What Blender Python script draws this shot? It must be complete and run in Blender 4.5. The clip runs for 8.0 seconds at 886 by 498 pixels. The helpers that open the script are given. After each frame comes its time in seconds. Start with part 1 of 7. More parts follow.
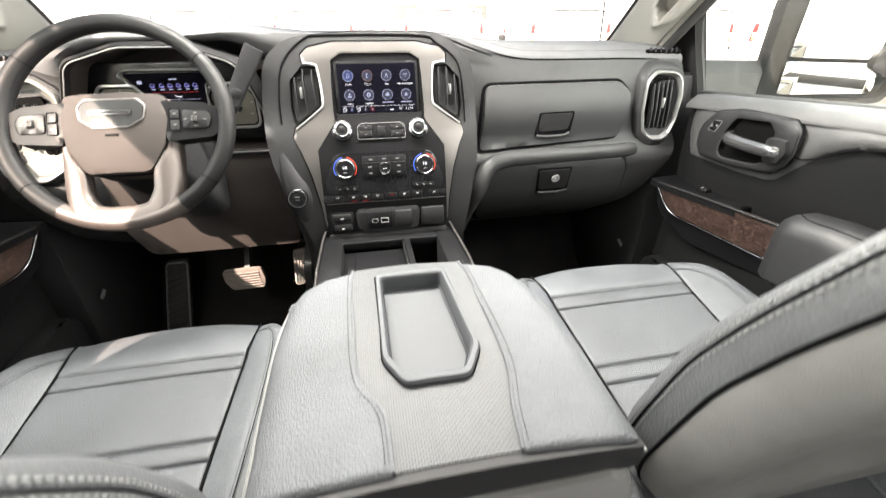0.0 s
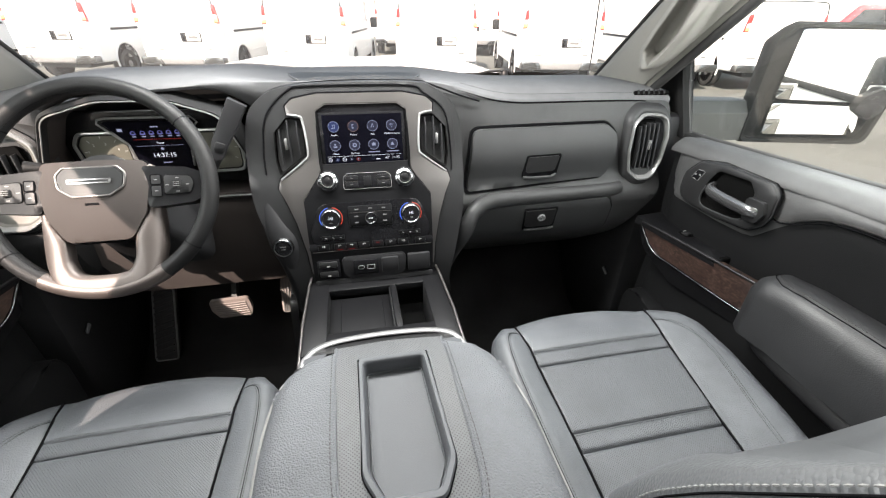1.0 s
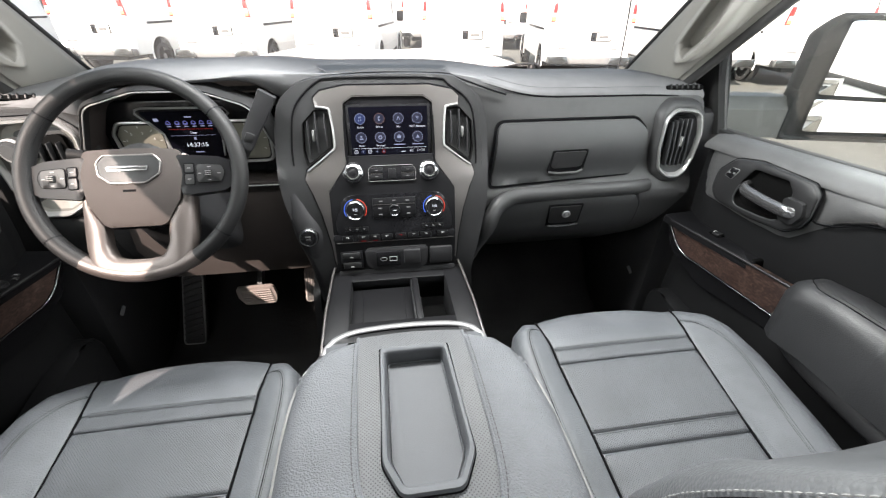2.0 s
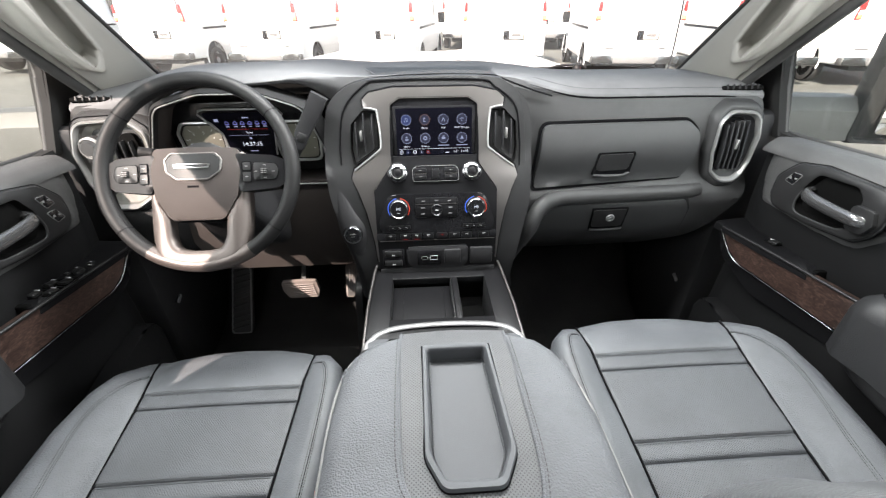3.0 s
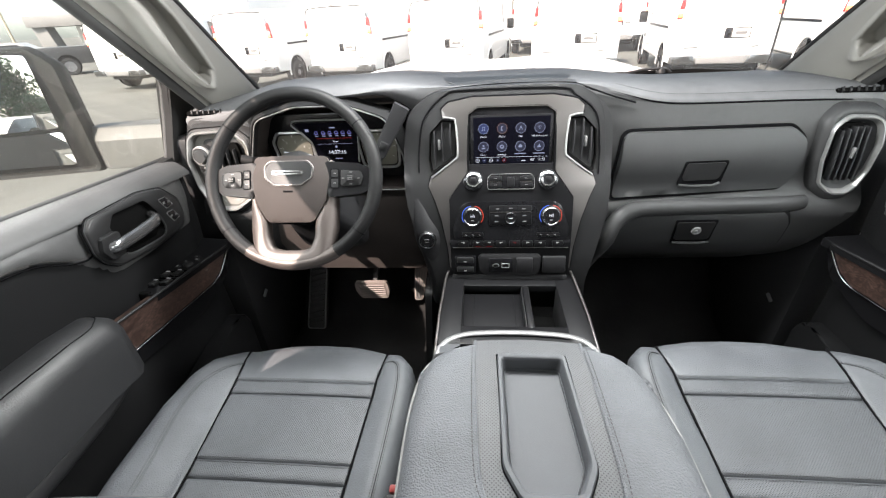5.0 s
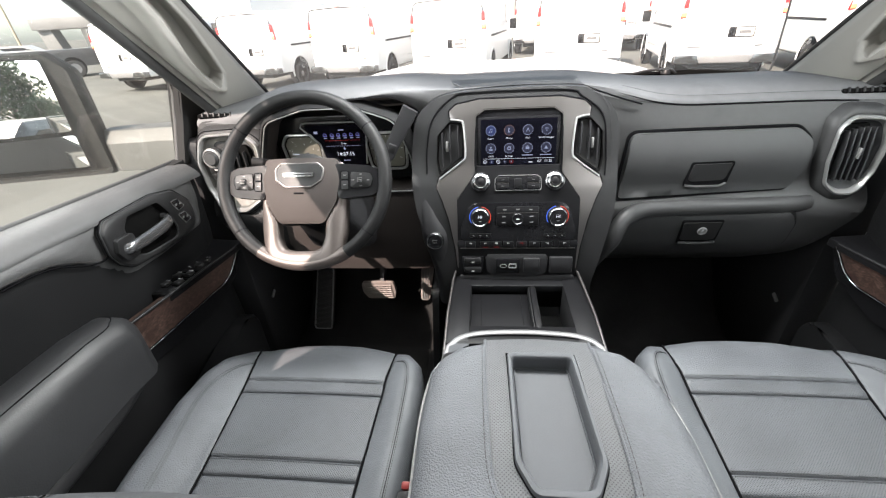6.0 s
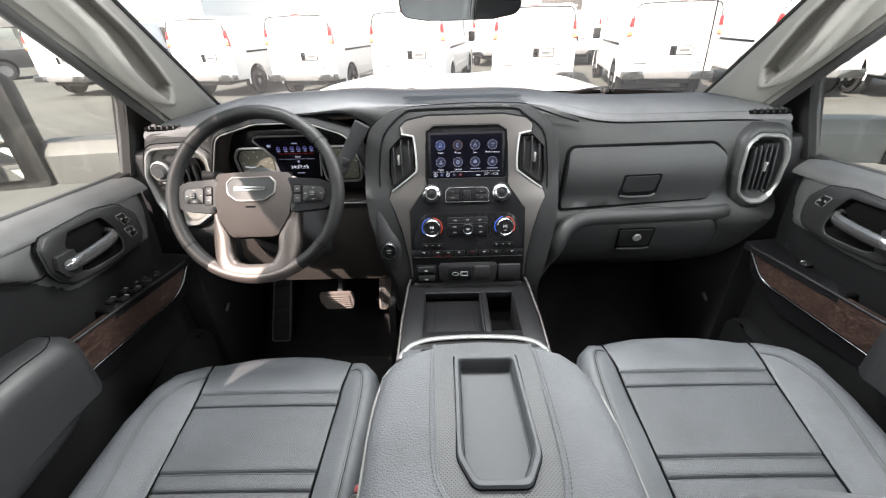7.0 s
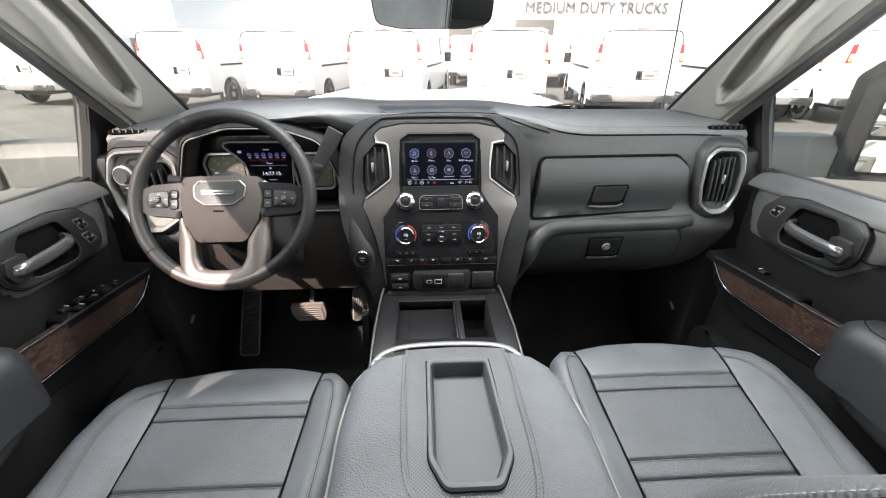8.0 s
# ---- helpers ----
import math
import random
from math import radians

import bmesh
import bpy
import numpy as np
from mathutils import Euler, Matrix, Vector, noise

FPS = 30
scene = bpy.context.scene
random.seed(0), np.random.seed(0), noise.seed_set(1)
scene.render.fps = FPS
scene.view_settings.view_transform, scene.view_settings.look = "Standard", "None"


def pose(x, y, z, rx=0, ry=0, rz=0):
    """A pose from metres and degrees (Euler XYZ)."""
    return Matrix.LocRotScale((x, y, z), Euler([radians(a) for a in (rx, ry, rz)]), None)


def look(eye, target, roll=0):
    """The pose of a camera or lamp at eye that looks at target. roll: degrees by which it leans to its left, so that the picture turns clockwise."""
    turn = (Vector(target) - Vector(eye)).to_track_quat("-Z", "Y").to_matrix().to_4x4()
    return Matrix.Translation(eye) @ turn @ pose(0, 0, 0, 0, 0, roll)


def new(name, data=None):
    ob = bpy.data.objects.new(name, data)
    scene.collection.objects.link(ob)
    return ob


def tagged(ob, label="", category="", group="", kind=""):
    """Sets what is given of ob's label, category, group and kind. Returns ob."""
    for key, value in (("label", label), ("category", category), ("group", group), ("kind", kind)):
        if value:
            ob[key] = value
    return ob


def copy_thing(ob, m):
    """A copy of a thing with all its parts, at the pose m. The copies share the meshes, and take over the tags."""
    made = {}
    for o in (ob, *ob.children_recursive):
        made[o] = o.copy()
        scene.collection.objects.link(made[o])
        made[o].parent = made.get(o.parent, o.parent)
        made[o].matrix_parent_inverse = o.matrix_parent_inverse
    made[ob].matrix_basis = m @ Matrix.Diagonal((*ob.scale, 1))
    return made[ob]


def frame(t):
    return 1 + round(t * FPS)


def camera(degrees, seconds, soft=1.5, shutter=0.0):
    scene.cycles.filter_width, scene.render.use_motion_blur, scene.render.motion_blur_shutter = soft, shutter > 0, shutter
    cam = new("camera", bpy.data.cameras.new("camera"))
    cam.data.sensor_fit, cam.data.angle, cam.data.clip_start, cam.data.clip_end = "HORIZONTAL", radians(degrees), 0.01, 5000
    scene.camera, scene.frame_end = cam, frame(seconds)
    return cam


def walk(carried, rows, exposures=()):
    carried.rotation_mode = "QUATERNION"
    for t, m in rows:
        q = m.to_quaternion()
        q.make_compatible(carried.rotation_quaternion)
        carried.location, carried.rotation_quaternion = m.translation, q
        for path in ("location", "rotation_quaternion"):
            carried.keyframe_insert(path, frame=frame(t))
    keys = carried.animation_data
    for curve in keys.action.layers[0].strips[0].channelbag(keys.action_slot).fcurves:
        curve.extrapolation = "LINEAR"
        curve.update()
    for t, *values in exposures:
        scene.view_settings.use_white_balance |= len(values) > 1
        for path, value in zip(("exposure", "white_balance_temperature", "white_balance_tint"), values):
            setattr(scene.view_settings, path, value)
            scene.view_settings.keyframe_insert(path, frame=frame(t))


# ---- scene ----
cam = camera(95.3, 8.0, soft=1.2, shutter=0.4)
PATH = [
    (0.0, (-0.044, 0.010, 1.660), (0.292, 1.741, 0.717), -0.2),
    (0.5, (-0.033, 0.070, 1.773), (0.347, 1.769, 0.789), 0.6),
    (1.0, (-0.017, 0.076, 1.805), (0.353, 1.759, 0.789), 1.0),
    (2.5, (-0.030, 0.074, 1.801), (0.159, 1.771, 0.760), 0.2),
    (3.0, (-0.040, 0.070, 1.805), (0.064, 1.778, 0.769), -0.4),
    (3.5, (-0.046, 0.070, 1.806), (-0.029, 1.786, 0.778), -1.0),
    (4.0, (-0.054, 0.069, 1.810), (-0.128, 1.790, 0.794), -1.7),
    (4.5, (-0.062, 0.065, 1.813), (-0.220, 1.786, 0.805), -2.5),
    (6.0, (-0.083, 0.053, 1.821), (-0.286, 1.771, 0.819), -3.6),
    (6.5, (-0.068, 0.035, 1.837), (-0.186, 1.765, 0.841), -2.9),
    (7.0, (-0.051, 0.022, 1.842), (-0.079, 1.769, 0.868), -1.8),
    (7.5, (-0.050, 0.013, 1.838), (-0.001, 1.776, 0.896), -0.7),
    (8.0, (-0.045, 0.011, 1.821), (0.046, 1.793, 0.918), 0.1),
]
walk(cam, [(t, look(eye, target, roll)) for t, eye, target, roll in PATH], exposures=[(0.0, 3.27, 7000, 7), (0.5, 2.70, 6800, 7), (1.0, 2.50, 6600, 7), (2.5, 2.56, 6470, 7), (4.5, 2.50, 6470, 7), (6.0, 2.42, 6450, 7), (8.0, 2.36, 6450, 7)])

# ---- daylight: hazy sky, sun from behind and to the driver's side
SUN = Vector((-1.12, -1.68, 1.66)).normalized()
world = bpy.data.worlds.new("sky")
scene.world = world
world.use_nodes = True
wn = world.node_tree.nodes
sky = wn.new("ShaderNodeTexSky")
sky.sky_type = "NISHITA"
sky.sun_disc = False
sky.sun_elevation = math.asin(SUN.z)
sky.sun_rotation = math.atan2(SUN.x, SUN.y)
sky.dust_density = 1.7
wn["Background"].inputs["Strength"].default_value = 0.075
haze = wn.new("ShaderNodeHueSaturation")
haze.inputs["Saturation"].default_value = 0.45
world.node_tree.links.new(sky.outputs[0], haze.inputs["Color"])
world.node_tree.links.new(haze.outputs[0], wn["Background"].inputs["Color"])
sun = new("sun", bpy.data.lights.new("sun", "SUN"))
sun.data.energy, sun.data.angle, sun.data.color = 3.7, radians(0.6), (1.0, 0.82, 0.73)
sun.matrix_world = look((0, 0, 30), Vector((0, 0, 30)) - SUN)
# the sky's light in the upper windshield and the rear side windows
top_light = new("windshield_daylight", bpy.data.lights.new("windshield_daylight", "AREA"))
top_light.data.shape, top_light.data.size, top_light.data.size_y, top_light.data.energy = "RECTANGLE", 0.95, 0.20, 12.0
top_light.data.color = (1.0, 0.99, 0.98)
top_light.matrix_world = look((0, 0.925, 1.985), (0, 0.30, 1.15))
for s in (-1, 1):
    side_light = new("rear_window_daylight", bpy.data.lights.new("rear_window_daylight", "AREA"))
    side_light.data.shape, side_light.data.size, side_light.data.size_y, side_light.data.energy = "RECTANGLE", 0.80, 0.38, 2.0
    side_light.matrix_world = look((s * 0.875, -0.72, 1.75), (0, -0.50, 1.40))
    front_light = new("front_window_daylight", bpy.data.lights.new("front_window_daylight", "AREA"))
    front_light.data.shape, front_light.data.size, front_light.data.size_y, front_light.data.energy = "RECTANGLE", 0.75, 0.36, (2.3 if s > 0 else 1.4)
    front_light.matrix_world = look((s * 0.872, 0.52, 1.79), (0, 0.80, 1.25 if s < 0 else 1.05))


# ---- materials
def nodes_of(name):
    m = bpy.data.materials.new(name)
    m.use_nodes = True
    return m, m.node_tree.nodes, m.node_tree.links, m.node_tree.nodes["Principled BSDF"]


def coords(n, l, scale=1.0):
    tc = n.new("ShaderNodeTexCoord")
    mp = n.new("ShaderNodeMapping")
    mp.inputs["Scale"].default_value = (scale,) * 3 if isinstance(scale, (int, float)) else scale
    l.new(tc.outputs["Object"], mp.inputs[0])
    return mp.outputs[0]


def noisy(n, l, vec, scale, detail=3.0):
    t = n.new("ShaderNodeTexNoise")
    t.inputs["Scale"].default_value, t.inputs["Detail"].default_value = scale, detail
    l.new(vec, t.inputs["Vector"])
    return t.outputs["Fac"]


def ramp(n, l, fac, stops):
    r = n.new("ShaderNodeValToRGB")
    e = r.color_ramp.elements
    while len(e) < len(stops):
        e.new(0.5)
    for el, (p, c) in zip(e, stops):
        el.position, el.color = p, (*c, 1) if len(c) == 3 else c
    l.new(fac, r.inputs[0])
    return r.outputs[0]


def maths(n, l, op, a, b=None, c=None):
    m = n.new("ShaderNodeMath")
    m.operation = op
    for i, v in enumerate((a, b, c)):
        if v is None:
            continue
        if isinstance(v, (int, float)):
            m.inputs[i].default_value = v
        else:
            l.new(v, m.inputs[i])
    return m.outputs[0]


def bump(n, l, b, height, dist, strength=1.0):
    u = n.new("ShaderNodeBump")
    u.inputs["Strength"].default_value, u.inputs["Distance"].default_value = strength, dist
    l.new(height, u.inputs["Height"])
    l.new(u.outputs[0], b.inputs["Normal"])


def mat(name, col, rough=0.5, metal=0.0, vary=0.15, big=6.0, fine=300.0, relief=0.0, coat=0.0, rough_vary=0.12, spec=0.5):
    """A plain surface with broad stains, fine grain and a little relief."""
    m, n, l, b = nodes_of(name)
    v = coords(n, l)
    broad, grain = noisy(n, l, v, big, 4), noisy(n, l, v, fine, 2)
    both = maths(n, l, "MULTIPLY_ADD", broad, 0.7, maths(n, l, "MULTIPLY", grain, 0.3))
    lo, hi = [tuple(c * k for c in col) for k in (1 - vary, 1 + vary)]
    l.new(ramp(n, l, both, [(0.3, lo), (0.7, hi)]), b.inputs["Base Color"])
    r = maths(n, l, "MULTIPLY_ADD", broad, rough_vary, rough - rough_vary / 2)
    l.new(r, b.inputs["Roughness"])
    b.inputs["Metallic"].default_value = metal
    b.inputs["Specular IOR Level"].default_value = spec
    b.inputs["Coat Weight"].default_value = coat
    b.inputs["Coat Roughness"].default_value = 0.08
    if relief:
        bump(n, l, b, grain, relief)
    return m


def leather(name, col, perforated=False, pebble=420.0, depth=0.00022, rough=0.44, spec=0.5, pitch=0.0060):
    """Grained hide: pebbles from cells, creases from noise; small punched holes where perforated."""
    m, n, l, b = nodes_of(name)
    v = coords(n, l)
    cells = n.new("ShaderNodeTexVoronoi")
    cells.inputs["Scale"].default_value = pebble
    l.new(v, cells.inputs["Vector"])
    broad, fine = noisy(n, l, v, 9, 4), noisy(n, l, v, 60, 4)
    height = maths(n, l, "MULTIPLY_ADD", fine, 0.05, maths(n, l, "MULTIPLY", cells.outputs["Distance"], -1.0))
    tone = maths(n, l, "MULTIPLY_ADD", broad, 0.75, maths(n, l, "MULTIPLY", fine, 0.25))
    base = ramp(n, l, tone, [(0.3, tuple(c * 0.82 for c in col)), (0.7, tuple(c * 1.2 for c in col))])
    if perforated:
        sep = n.new("ShaderNodeSeparateXYZ")
        l.new(coords(n, l, 1 / pitch), sep.inputs[0])
        a = maths(n, l, "ADD", sep.outputs[0], sep.outputs[1])
        c = maths(n, l, "SUBTRACT", sep.outputs[0], sep.outputs[1])
        da = maths(n, l, "SUBTRACT", maths(n, l, "FRACT", a), 0.5)
        dc = maths(n, l, "SUBTRACT", maths(n, l, "FRACT", c), 0.5)
        d = maths(n, l, "SQRT", maths(n, l, "ADD", maths(n, l, "MULTIPLY", da, da), maths(n, l, "MULTIPLY", dc, dc)))
        hole = n.new("ShaderNodeMapRange")
        hole.inputs["From Min"].default_value, hole.inputs["From Max"].default_value = 0.19, 0.29
        l.new(d, hole.inputs[0])
        mix = n.new("ShaderNodeMix")
        mix.data_type = "RGBA"
        mix.inputs["A"].default_value = (0.016, 0.016, 0.018, 1)
        l.new(hole.outputs[0], mix.inputs["Factor"])
        l.new(base, mix.inputs["B"])
        base = mix.outputs["Result"]
        height = maths(n, l, "MULTIPLY_ADD", hole.outputs[0], 1.6, height)
    l.new(base, b.inputs["Base Color"])
    l.new(maths(n, l, "MULTIPLY_ADD", broad, 0.16, rough - 0.08), b.inputs["Roughness"])
    b.inputs["Specular IOR Level"].default_value = spec
    bump(n, l, b, height, depth)
    return m


def wood_mat():
    m, n, l, b = nodes_of("burl_wood")
    v = coords(n, l, (1, 1, 2.2))
    w = n.new("ShaderNodeTexNoise")
    w.inputs["Scale"].default_value, w.inputs["Detail"].default_value, w.inputs["Distortion"].default_value = 60, 8, 1.6
    l.new(v, w.inputs["Vector"])
    fine = noisy(n, l, v, 160, 5)
    f = maths(n, l, "MULTIPLY_ADD", w.outputs["Fac"], 0.75, maths(n, l, "MULTIPLY", fine, 0.25))
    l.new(ramp(n, l, f, [(0.32, (0.006, 0.004, 0.0035)), (0.48, (0.024, 0.0145, 0.012)), (0.58, (0.050, 0.031, 0.025)), (0.75, (0.10, 0.068, 0.056))]), b.inputs["Base Color"])
    b.inputs["Roughness"].default_value = 0.32
    b.inputs["Coat Weight"].default_value = 0.5
    b.inputs["Coat Roughness"].default_value = 0.12
    bump(n, l, b, f, 0.0004)
    return m


def glow(name, col, power):
    m, n, l, b = nodes_of(name)
    b.inputs["Base Color"].default_value = (*[c * 0.02 for c in col], 1)
    b.inputs["Emission Color"].default_value = (*col, 1)
    b.inputs["Emission Strength"].default_value = power
    b.inputs["Roughness"].default_value = 0.6
    b.inputs["Specular IOR Level"].default_value = 0.1
    return m


def glass_mat(name, tint=(0.98, 1.0, 0.99), dust_haze=0.03):
    """Thin pane: straight through, with a mirror gloss, dust specks and a pale film painted as haze."""
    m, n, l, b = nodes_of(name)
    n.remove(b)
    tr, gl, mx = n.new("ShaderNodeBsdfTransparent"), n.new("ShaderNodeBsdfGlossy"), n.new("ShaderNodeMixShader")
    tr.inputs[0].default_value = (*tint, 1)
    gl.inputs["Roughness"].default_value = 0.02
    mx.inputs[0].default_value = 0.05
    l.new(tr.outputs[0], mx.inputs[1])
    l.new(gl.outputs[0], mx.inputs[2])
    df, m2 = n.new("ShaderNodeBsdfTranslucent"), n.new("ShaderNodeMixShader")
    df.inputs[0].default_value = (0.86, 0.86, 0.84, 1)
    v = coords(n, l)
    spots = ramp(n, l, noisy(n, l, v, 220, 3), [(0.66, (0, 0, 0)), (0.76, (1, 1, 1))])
    # even film over the whole pane puts the outdoor haze into the glass
    haze_film = maths(n, l, "MULTIPLY_ADD", noisy(n, l, v, 5, 3), dust_haze * 0.16, dust_haze * 0.92)
    l.new(maths(n, l, "MULTIPLY_ADD", spots, dust_haze * 0.35, haze_film), m2.inputs[0])
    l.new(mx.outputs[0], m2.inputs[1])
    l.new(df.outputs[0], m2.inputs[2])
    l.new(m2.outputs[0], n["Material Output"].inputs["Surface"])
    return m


LEATHER = leather("seat_leather", (0.062, 0.0655, 0.0715), spec=0.30, depth=0.00060)
GRAINED = leather("coarse_backrest_leather", (0.048, 0.050, 0.053), pebble=240.0, depth=0.0006, rough=0.5)
ARM = leather("armrest_leather", (0.0135, 0.0138, 0.0148), depth=0.00022, rough=0.48, spec=0.35)
RIM_LEATHER = leather("rim_leather", (0.0085, 0.0085, 0.0088), pebble=420.0, depth=0.0003, rough=0.52, spec=0.13)
BACK = leather("back_panel_leather", (0.105, 0.1035, 0.101), pebble=600.0, depth=0.0002, rough=0.5)
LEATHER_COARSE = leather("console_leather", (0.058, 0.061, 0.0665), pebble=430.0, depth=0.0010, rough=0.58, spec=0.26)
PERF = leather("perforated_leather", (0.050, 0.052, 0.055), perforated=True, rough=0.58, spec=0.28, pitch=0.0052)
SEAT_PERF = leather("finely_perforated_leather", (0.062, 0.0655, 0.0715), spec=0.30, perforated=True, pitch=0.0046, depth=0.0005)
HANDLE = mat("satin_chrome_handle", (0.18, 0.18, 0.184), 0.16, metal=0.85, vary=0.04)
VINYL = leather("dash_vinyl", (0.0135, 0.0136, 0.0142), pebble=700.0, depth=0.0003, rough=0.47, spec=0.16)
# dash vinyl made paler: the daylight on the upper pad is in this colour
PAD_LIT = leather("upper_pad_vinyl_lit", (0.084, 0.084, 0.087), pebble=700.0, depth=0.0003, rough=0.62, spec=0.14)
DOORM = mat("black_door_moulding", (0.0068, 0.0069, 0.0073), 0.6, fine=700, relief=0.0004, spec=0.08)
SOFT = mat("soft_black_plastic", (0.014, 0.014, 0.015), 0.5, fine=700, relief=0.0004, spec=0.17)
HARD = mat("hard_black_plastic", (0.012, 0.012, 0.0125), 0.42, fine=900, relief=0.0002, spec=0.20)
GLOSS = mat("gloss_black_plastic", (0.006, 0.006, 0.0068), 0.24, coat=0.06, fine=200, spec=0.22)
# near black without gloss: the shade inside hollows is in this colour
VOIDM = mat("hollow_shade_black", (0.004, 0.004, 0.004), 0.8, spec=0.0)
SILVER = mat("satin_pewter_trim", (0.126, 0.118, 0.115), 0.33, metal=0.92, vary=0.06, fine=900, relief=0.00006)
# slightly pink: the sunlight's warmth is mixed into the spoke colour
SPOKE = mat("satin_spoke_sun_tint", (0.060, 0.050, 0.046), 0.48, metal=0.45, vary=0.05, fine=900, relief=0.00006)
PANEL = mat("dark_control_panel", (0.0058, 0.0058, 0.0064), 0.38, fine=900, relief=0.0001, spec=0.10)
# hub cover tinted pinkish for the sun patch that lies on it
HUBM = mat("matt_airbag_sun_tint", (0.032, 0.0275, 0.026), 0.6, fine=800, relief=0.0003, spec=0.08)
ARCHM = mat("satin_arch_trim", (0.13, 0.13, 0.132), 0.5, metal=0.6, vary=0.05)
FRAME = mat("matt_black_frame", (0.014, 0.014, 0.014), 0.75, fine=500, relief=0.0003, spec=0.08)
# pedal rubber lightened and warmed to look sunlit
PEDAL = mat("grey_rubber_sun_tint", (0.15, 0.128, 0.118), 0.7, fine=400, relief=0.0004)
STORAGE = mat("matt_charcoal_storage_door", (0.0245, 0.0250, 0.0258), 0.48, fine=800, relief=0.0003, spec=0.22)
# the same dash vinyl in a lighter tone, for how light falls on it
FASCIA_LIT = leather("passenger_dash_vinyl_lit", (0.0225, 0.0226, 0.0232), pebble=700.0, depth=0.00022, rough=0.45, spec=0.24)
TRAYM = mat("charcoal_tray_rubber", (0.043, 0.0455, 0.050), 0.62, fine=800, relief=0.0002, spec=0.25)
CHARCOAL = mat("charcoal_hard_trim", (0.024, 0.0245, 0.026), 0.45, fine=800, relief=0.0002, spec=0.3)
BRIGHT = mat("brushed_silver_ring", (0.27, 0.27, 0.272), 0.30, metal=0.85, vary=0.04)
POD_FACE = mat("pewter_switch_panel", (0.085, 0.082, 0.075), 0.45, metal=0.3, vary=0.08)
RINGM = mat("satin_silver_ring", (0.24, 0.24, 0.237), 0.33, metal=0.6, vary=0.04)
# door vinyl paled so that sill and pad carry the window's light
DOOR_PAD_LIT = leather("door_pad_vinyl_lit", (0.047, 0.047, 0.0475), pebble=700.0, depth=0.0003, rough=0.5, spec=0.3)
CAPM = mat("grey_console_cap", (0.12, 0.119, 0.117), 0.6, fine=700, relief=0.0003, spec=0.2)
# brownish tone puts the warm sun patch into the lower trim
LOWER = mat("charcoal_trim_sun_tint", (0.032, 0.0272, 0.0256), 0.6, fine=700, relief=0.0003, spec=0.2)
CHROME = mat("bright_chrome", (0.19, 0.193, 0.197), 0.24, metal=1.0, vary=0.04, rough_vary=0.06)
WOOD = wood_mat()
CARPET = mat("black_carpet", (0.0125, 0.0122, 0.0122), 0.95, vary=0.5, fine=420, relief=0.003, spec=0.1)
RUBBER = mat("black_rubber", (0.022, 0.022, 0.022), 0.7, fine=500, relief=0.0004)
THREAD = mat("dark_thread", (0.0045, 0.0045, 0.005), 0.8, fine=2000)
PALE_THREAD = mat("grey_thread", (0.17, 0.17, 0.168), 0.8, fine=2000)
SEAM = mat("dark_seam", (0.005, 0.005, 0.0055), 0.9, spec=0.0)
PILLAR = mat("grey_beige_pillar_trim", (0.21, 0.203, 0.187), 0.85, fine=900, relief=0.0003, vary=0.06)
HEADLINER = mat("grey_headliner_fabric", (0.32, 0.31, 0.295), 0.9, fine=900, relief=0.0005, vary=0.06)
SCREEN = mat("screen_glass", (0.002, 0.002, 0.0035), 0.22, spec=0.06)
WHITE_INK = glow("white_display", (0.85, 0.88, 1.0), 0.19)
BLUE_INK = glow("blue_display", (0.10, 0.17, 0.60), 0.030)
GREY_INK = glow("dim_display", (0.15, 0.17, 0.36), 0.014)
PALE_INK = glow("pale_display", (0.55, 0.58, 0.85), 0.10)
VIOLET_INK = glow("violet_display", (0.30, 0.30, 0.85), 0.07)
COPPER_INK = glow("copper_display", (0.7, 0.4, 0.36), 0.05)
RED_INK = glow("red_display", (0.8, 0.05, 0.05), 0.05)
LIGHT_PRINT = mat("pale_print", (0.30, 0.30, 0.30), 0.6)
GREY_PRINT = mat("grey_print", (0.09, 0.09, 0.09), 0.6)
GLASS = glass_mat("window_glass", dust_haze=0.0045)
WSHIELD = glass_mat("windshield_glass", dust_haze=0.055)
MIRROR = mat("mirror_silver", (0.80, 0.82, 0.81), 0.012, metal=1.0, vary=0.01, rough_vary=0.005)
VAN_WHITE = mat("white_van_paint", (0.74, 0.755, 0.76), 0.45, coat=0.25, vary=0.012, rough_vary=0.02)
TRUCK_WHITE = mat("white_truck_paint", (0.55, 0.55, 0.545), 0.25, coat=0.6, vary=0.03)
BUMPER = mat("grey_chrome_bumper", (0.20, 0.20, 0.20), 0.3, metal=0.7)
LAMP_WHITE = mat("clear_lamp_lens", (0.62, 0.60, 0.60), 0.15, coat=0.5)
PLATE = mat("white_plate", (0.52, 0.50, 0.47), 0.5)
STEP_PAD = mat("grey_step_rubber", (0.13, 0.13, 0.13), 0.7)
TYRE = mat("tyre_rubber", (0.025, 0.025, 0.025), 0.85, fine=300, relief=0.002)
STEEL = mat("steel_wheel", (0.20, 0.20, 0.205), 0.45, metal=0.5)
RED_LENS = mat("red_lamp_lens", (0.55, 0.02, 0.02), 0.2, coat=0.5)
AMBER_LENS = mat("amber_lamp_lens", (0.75, 0.30, 0.12), 0.2, coat=0.5)
DARK_GLASS = mat("dark_vehicle_glass", (0.02, 0.022, 0.025), 0.08, coat=0.5)
GROUND = mat("dusty_pale_asphalt", (0.098, 0.100, 0.092), 0.9, vary=0.22, big=0.5, fine=60, relief=0.01, spec=0.2)
CONCRETE = mat("painted_wall", (0.66, 0.65, 0.62), 0.8, big=0.4, vary=0.08, fine=40)
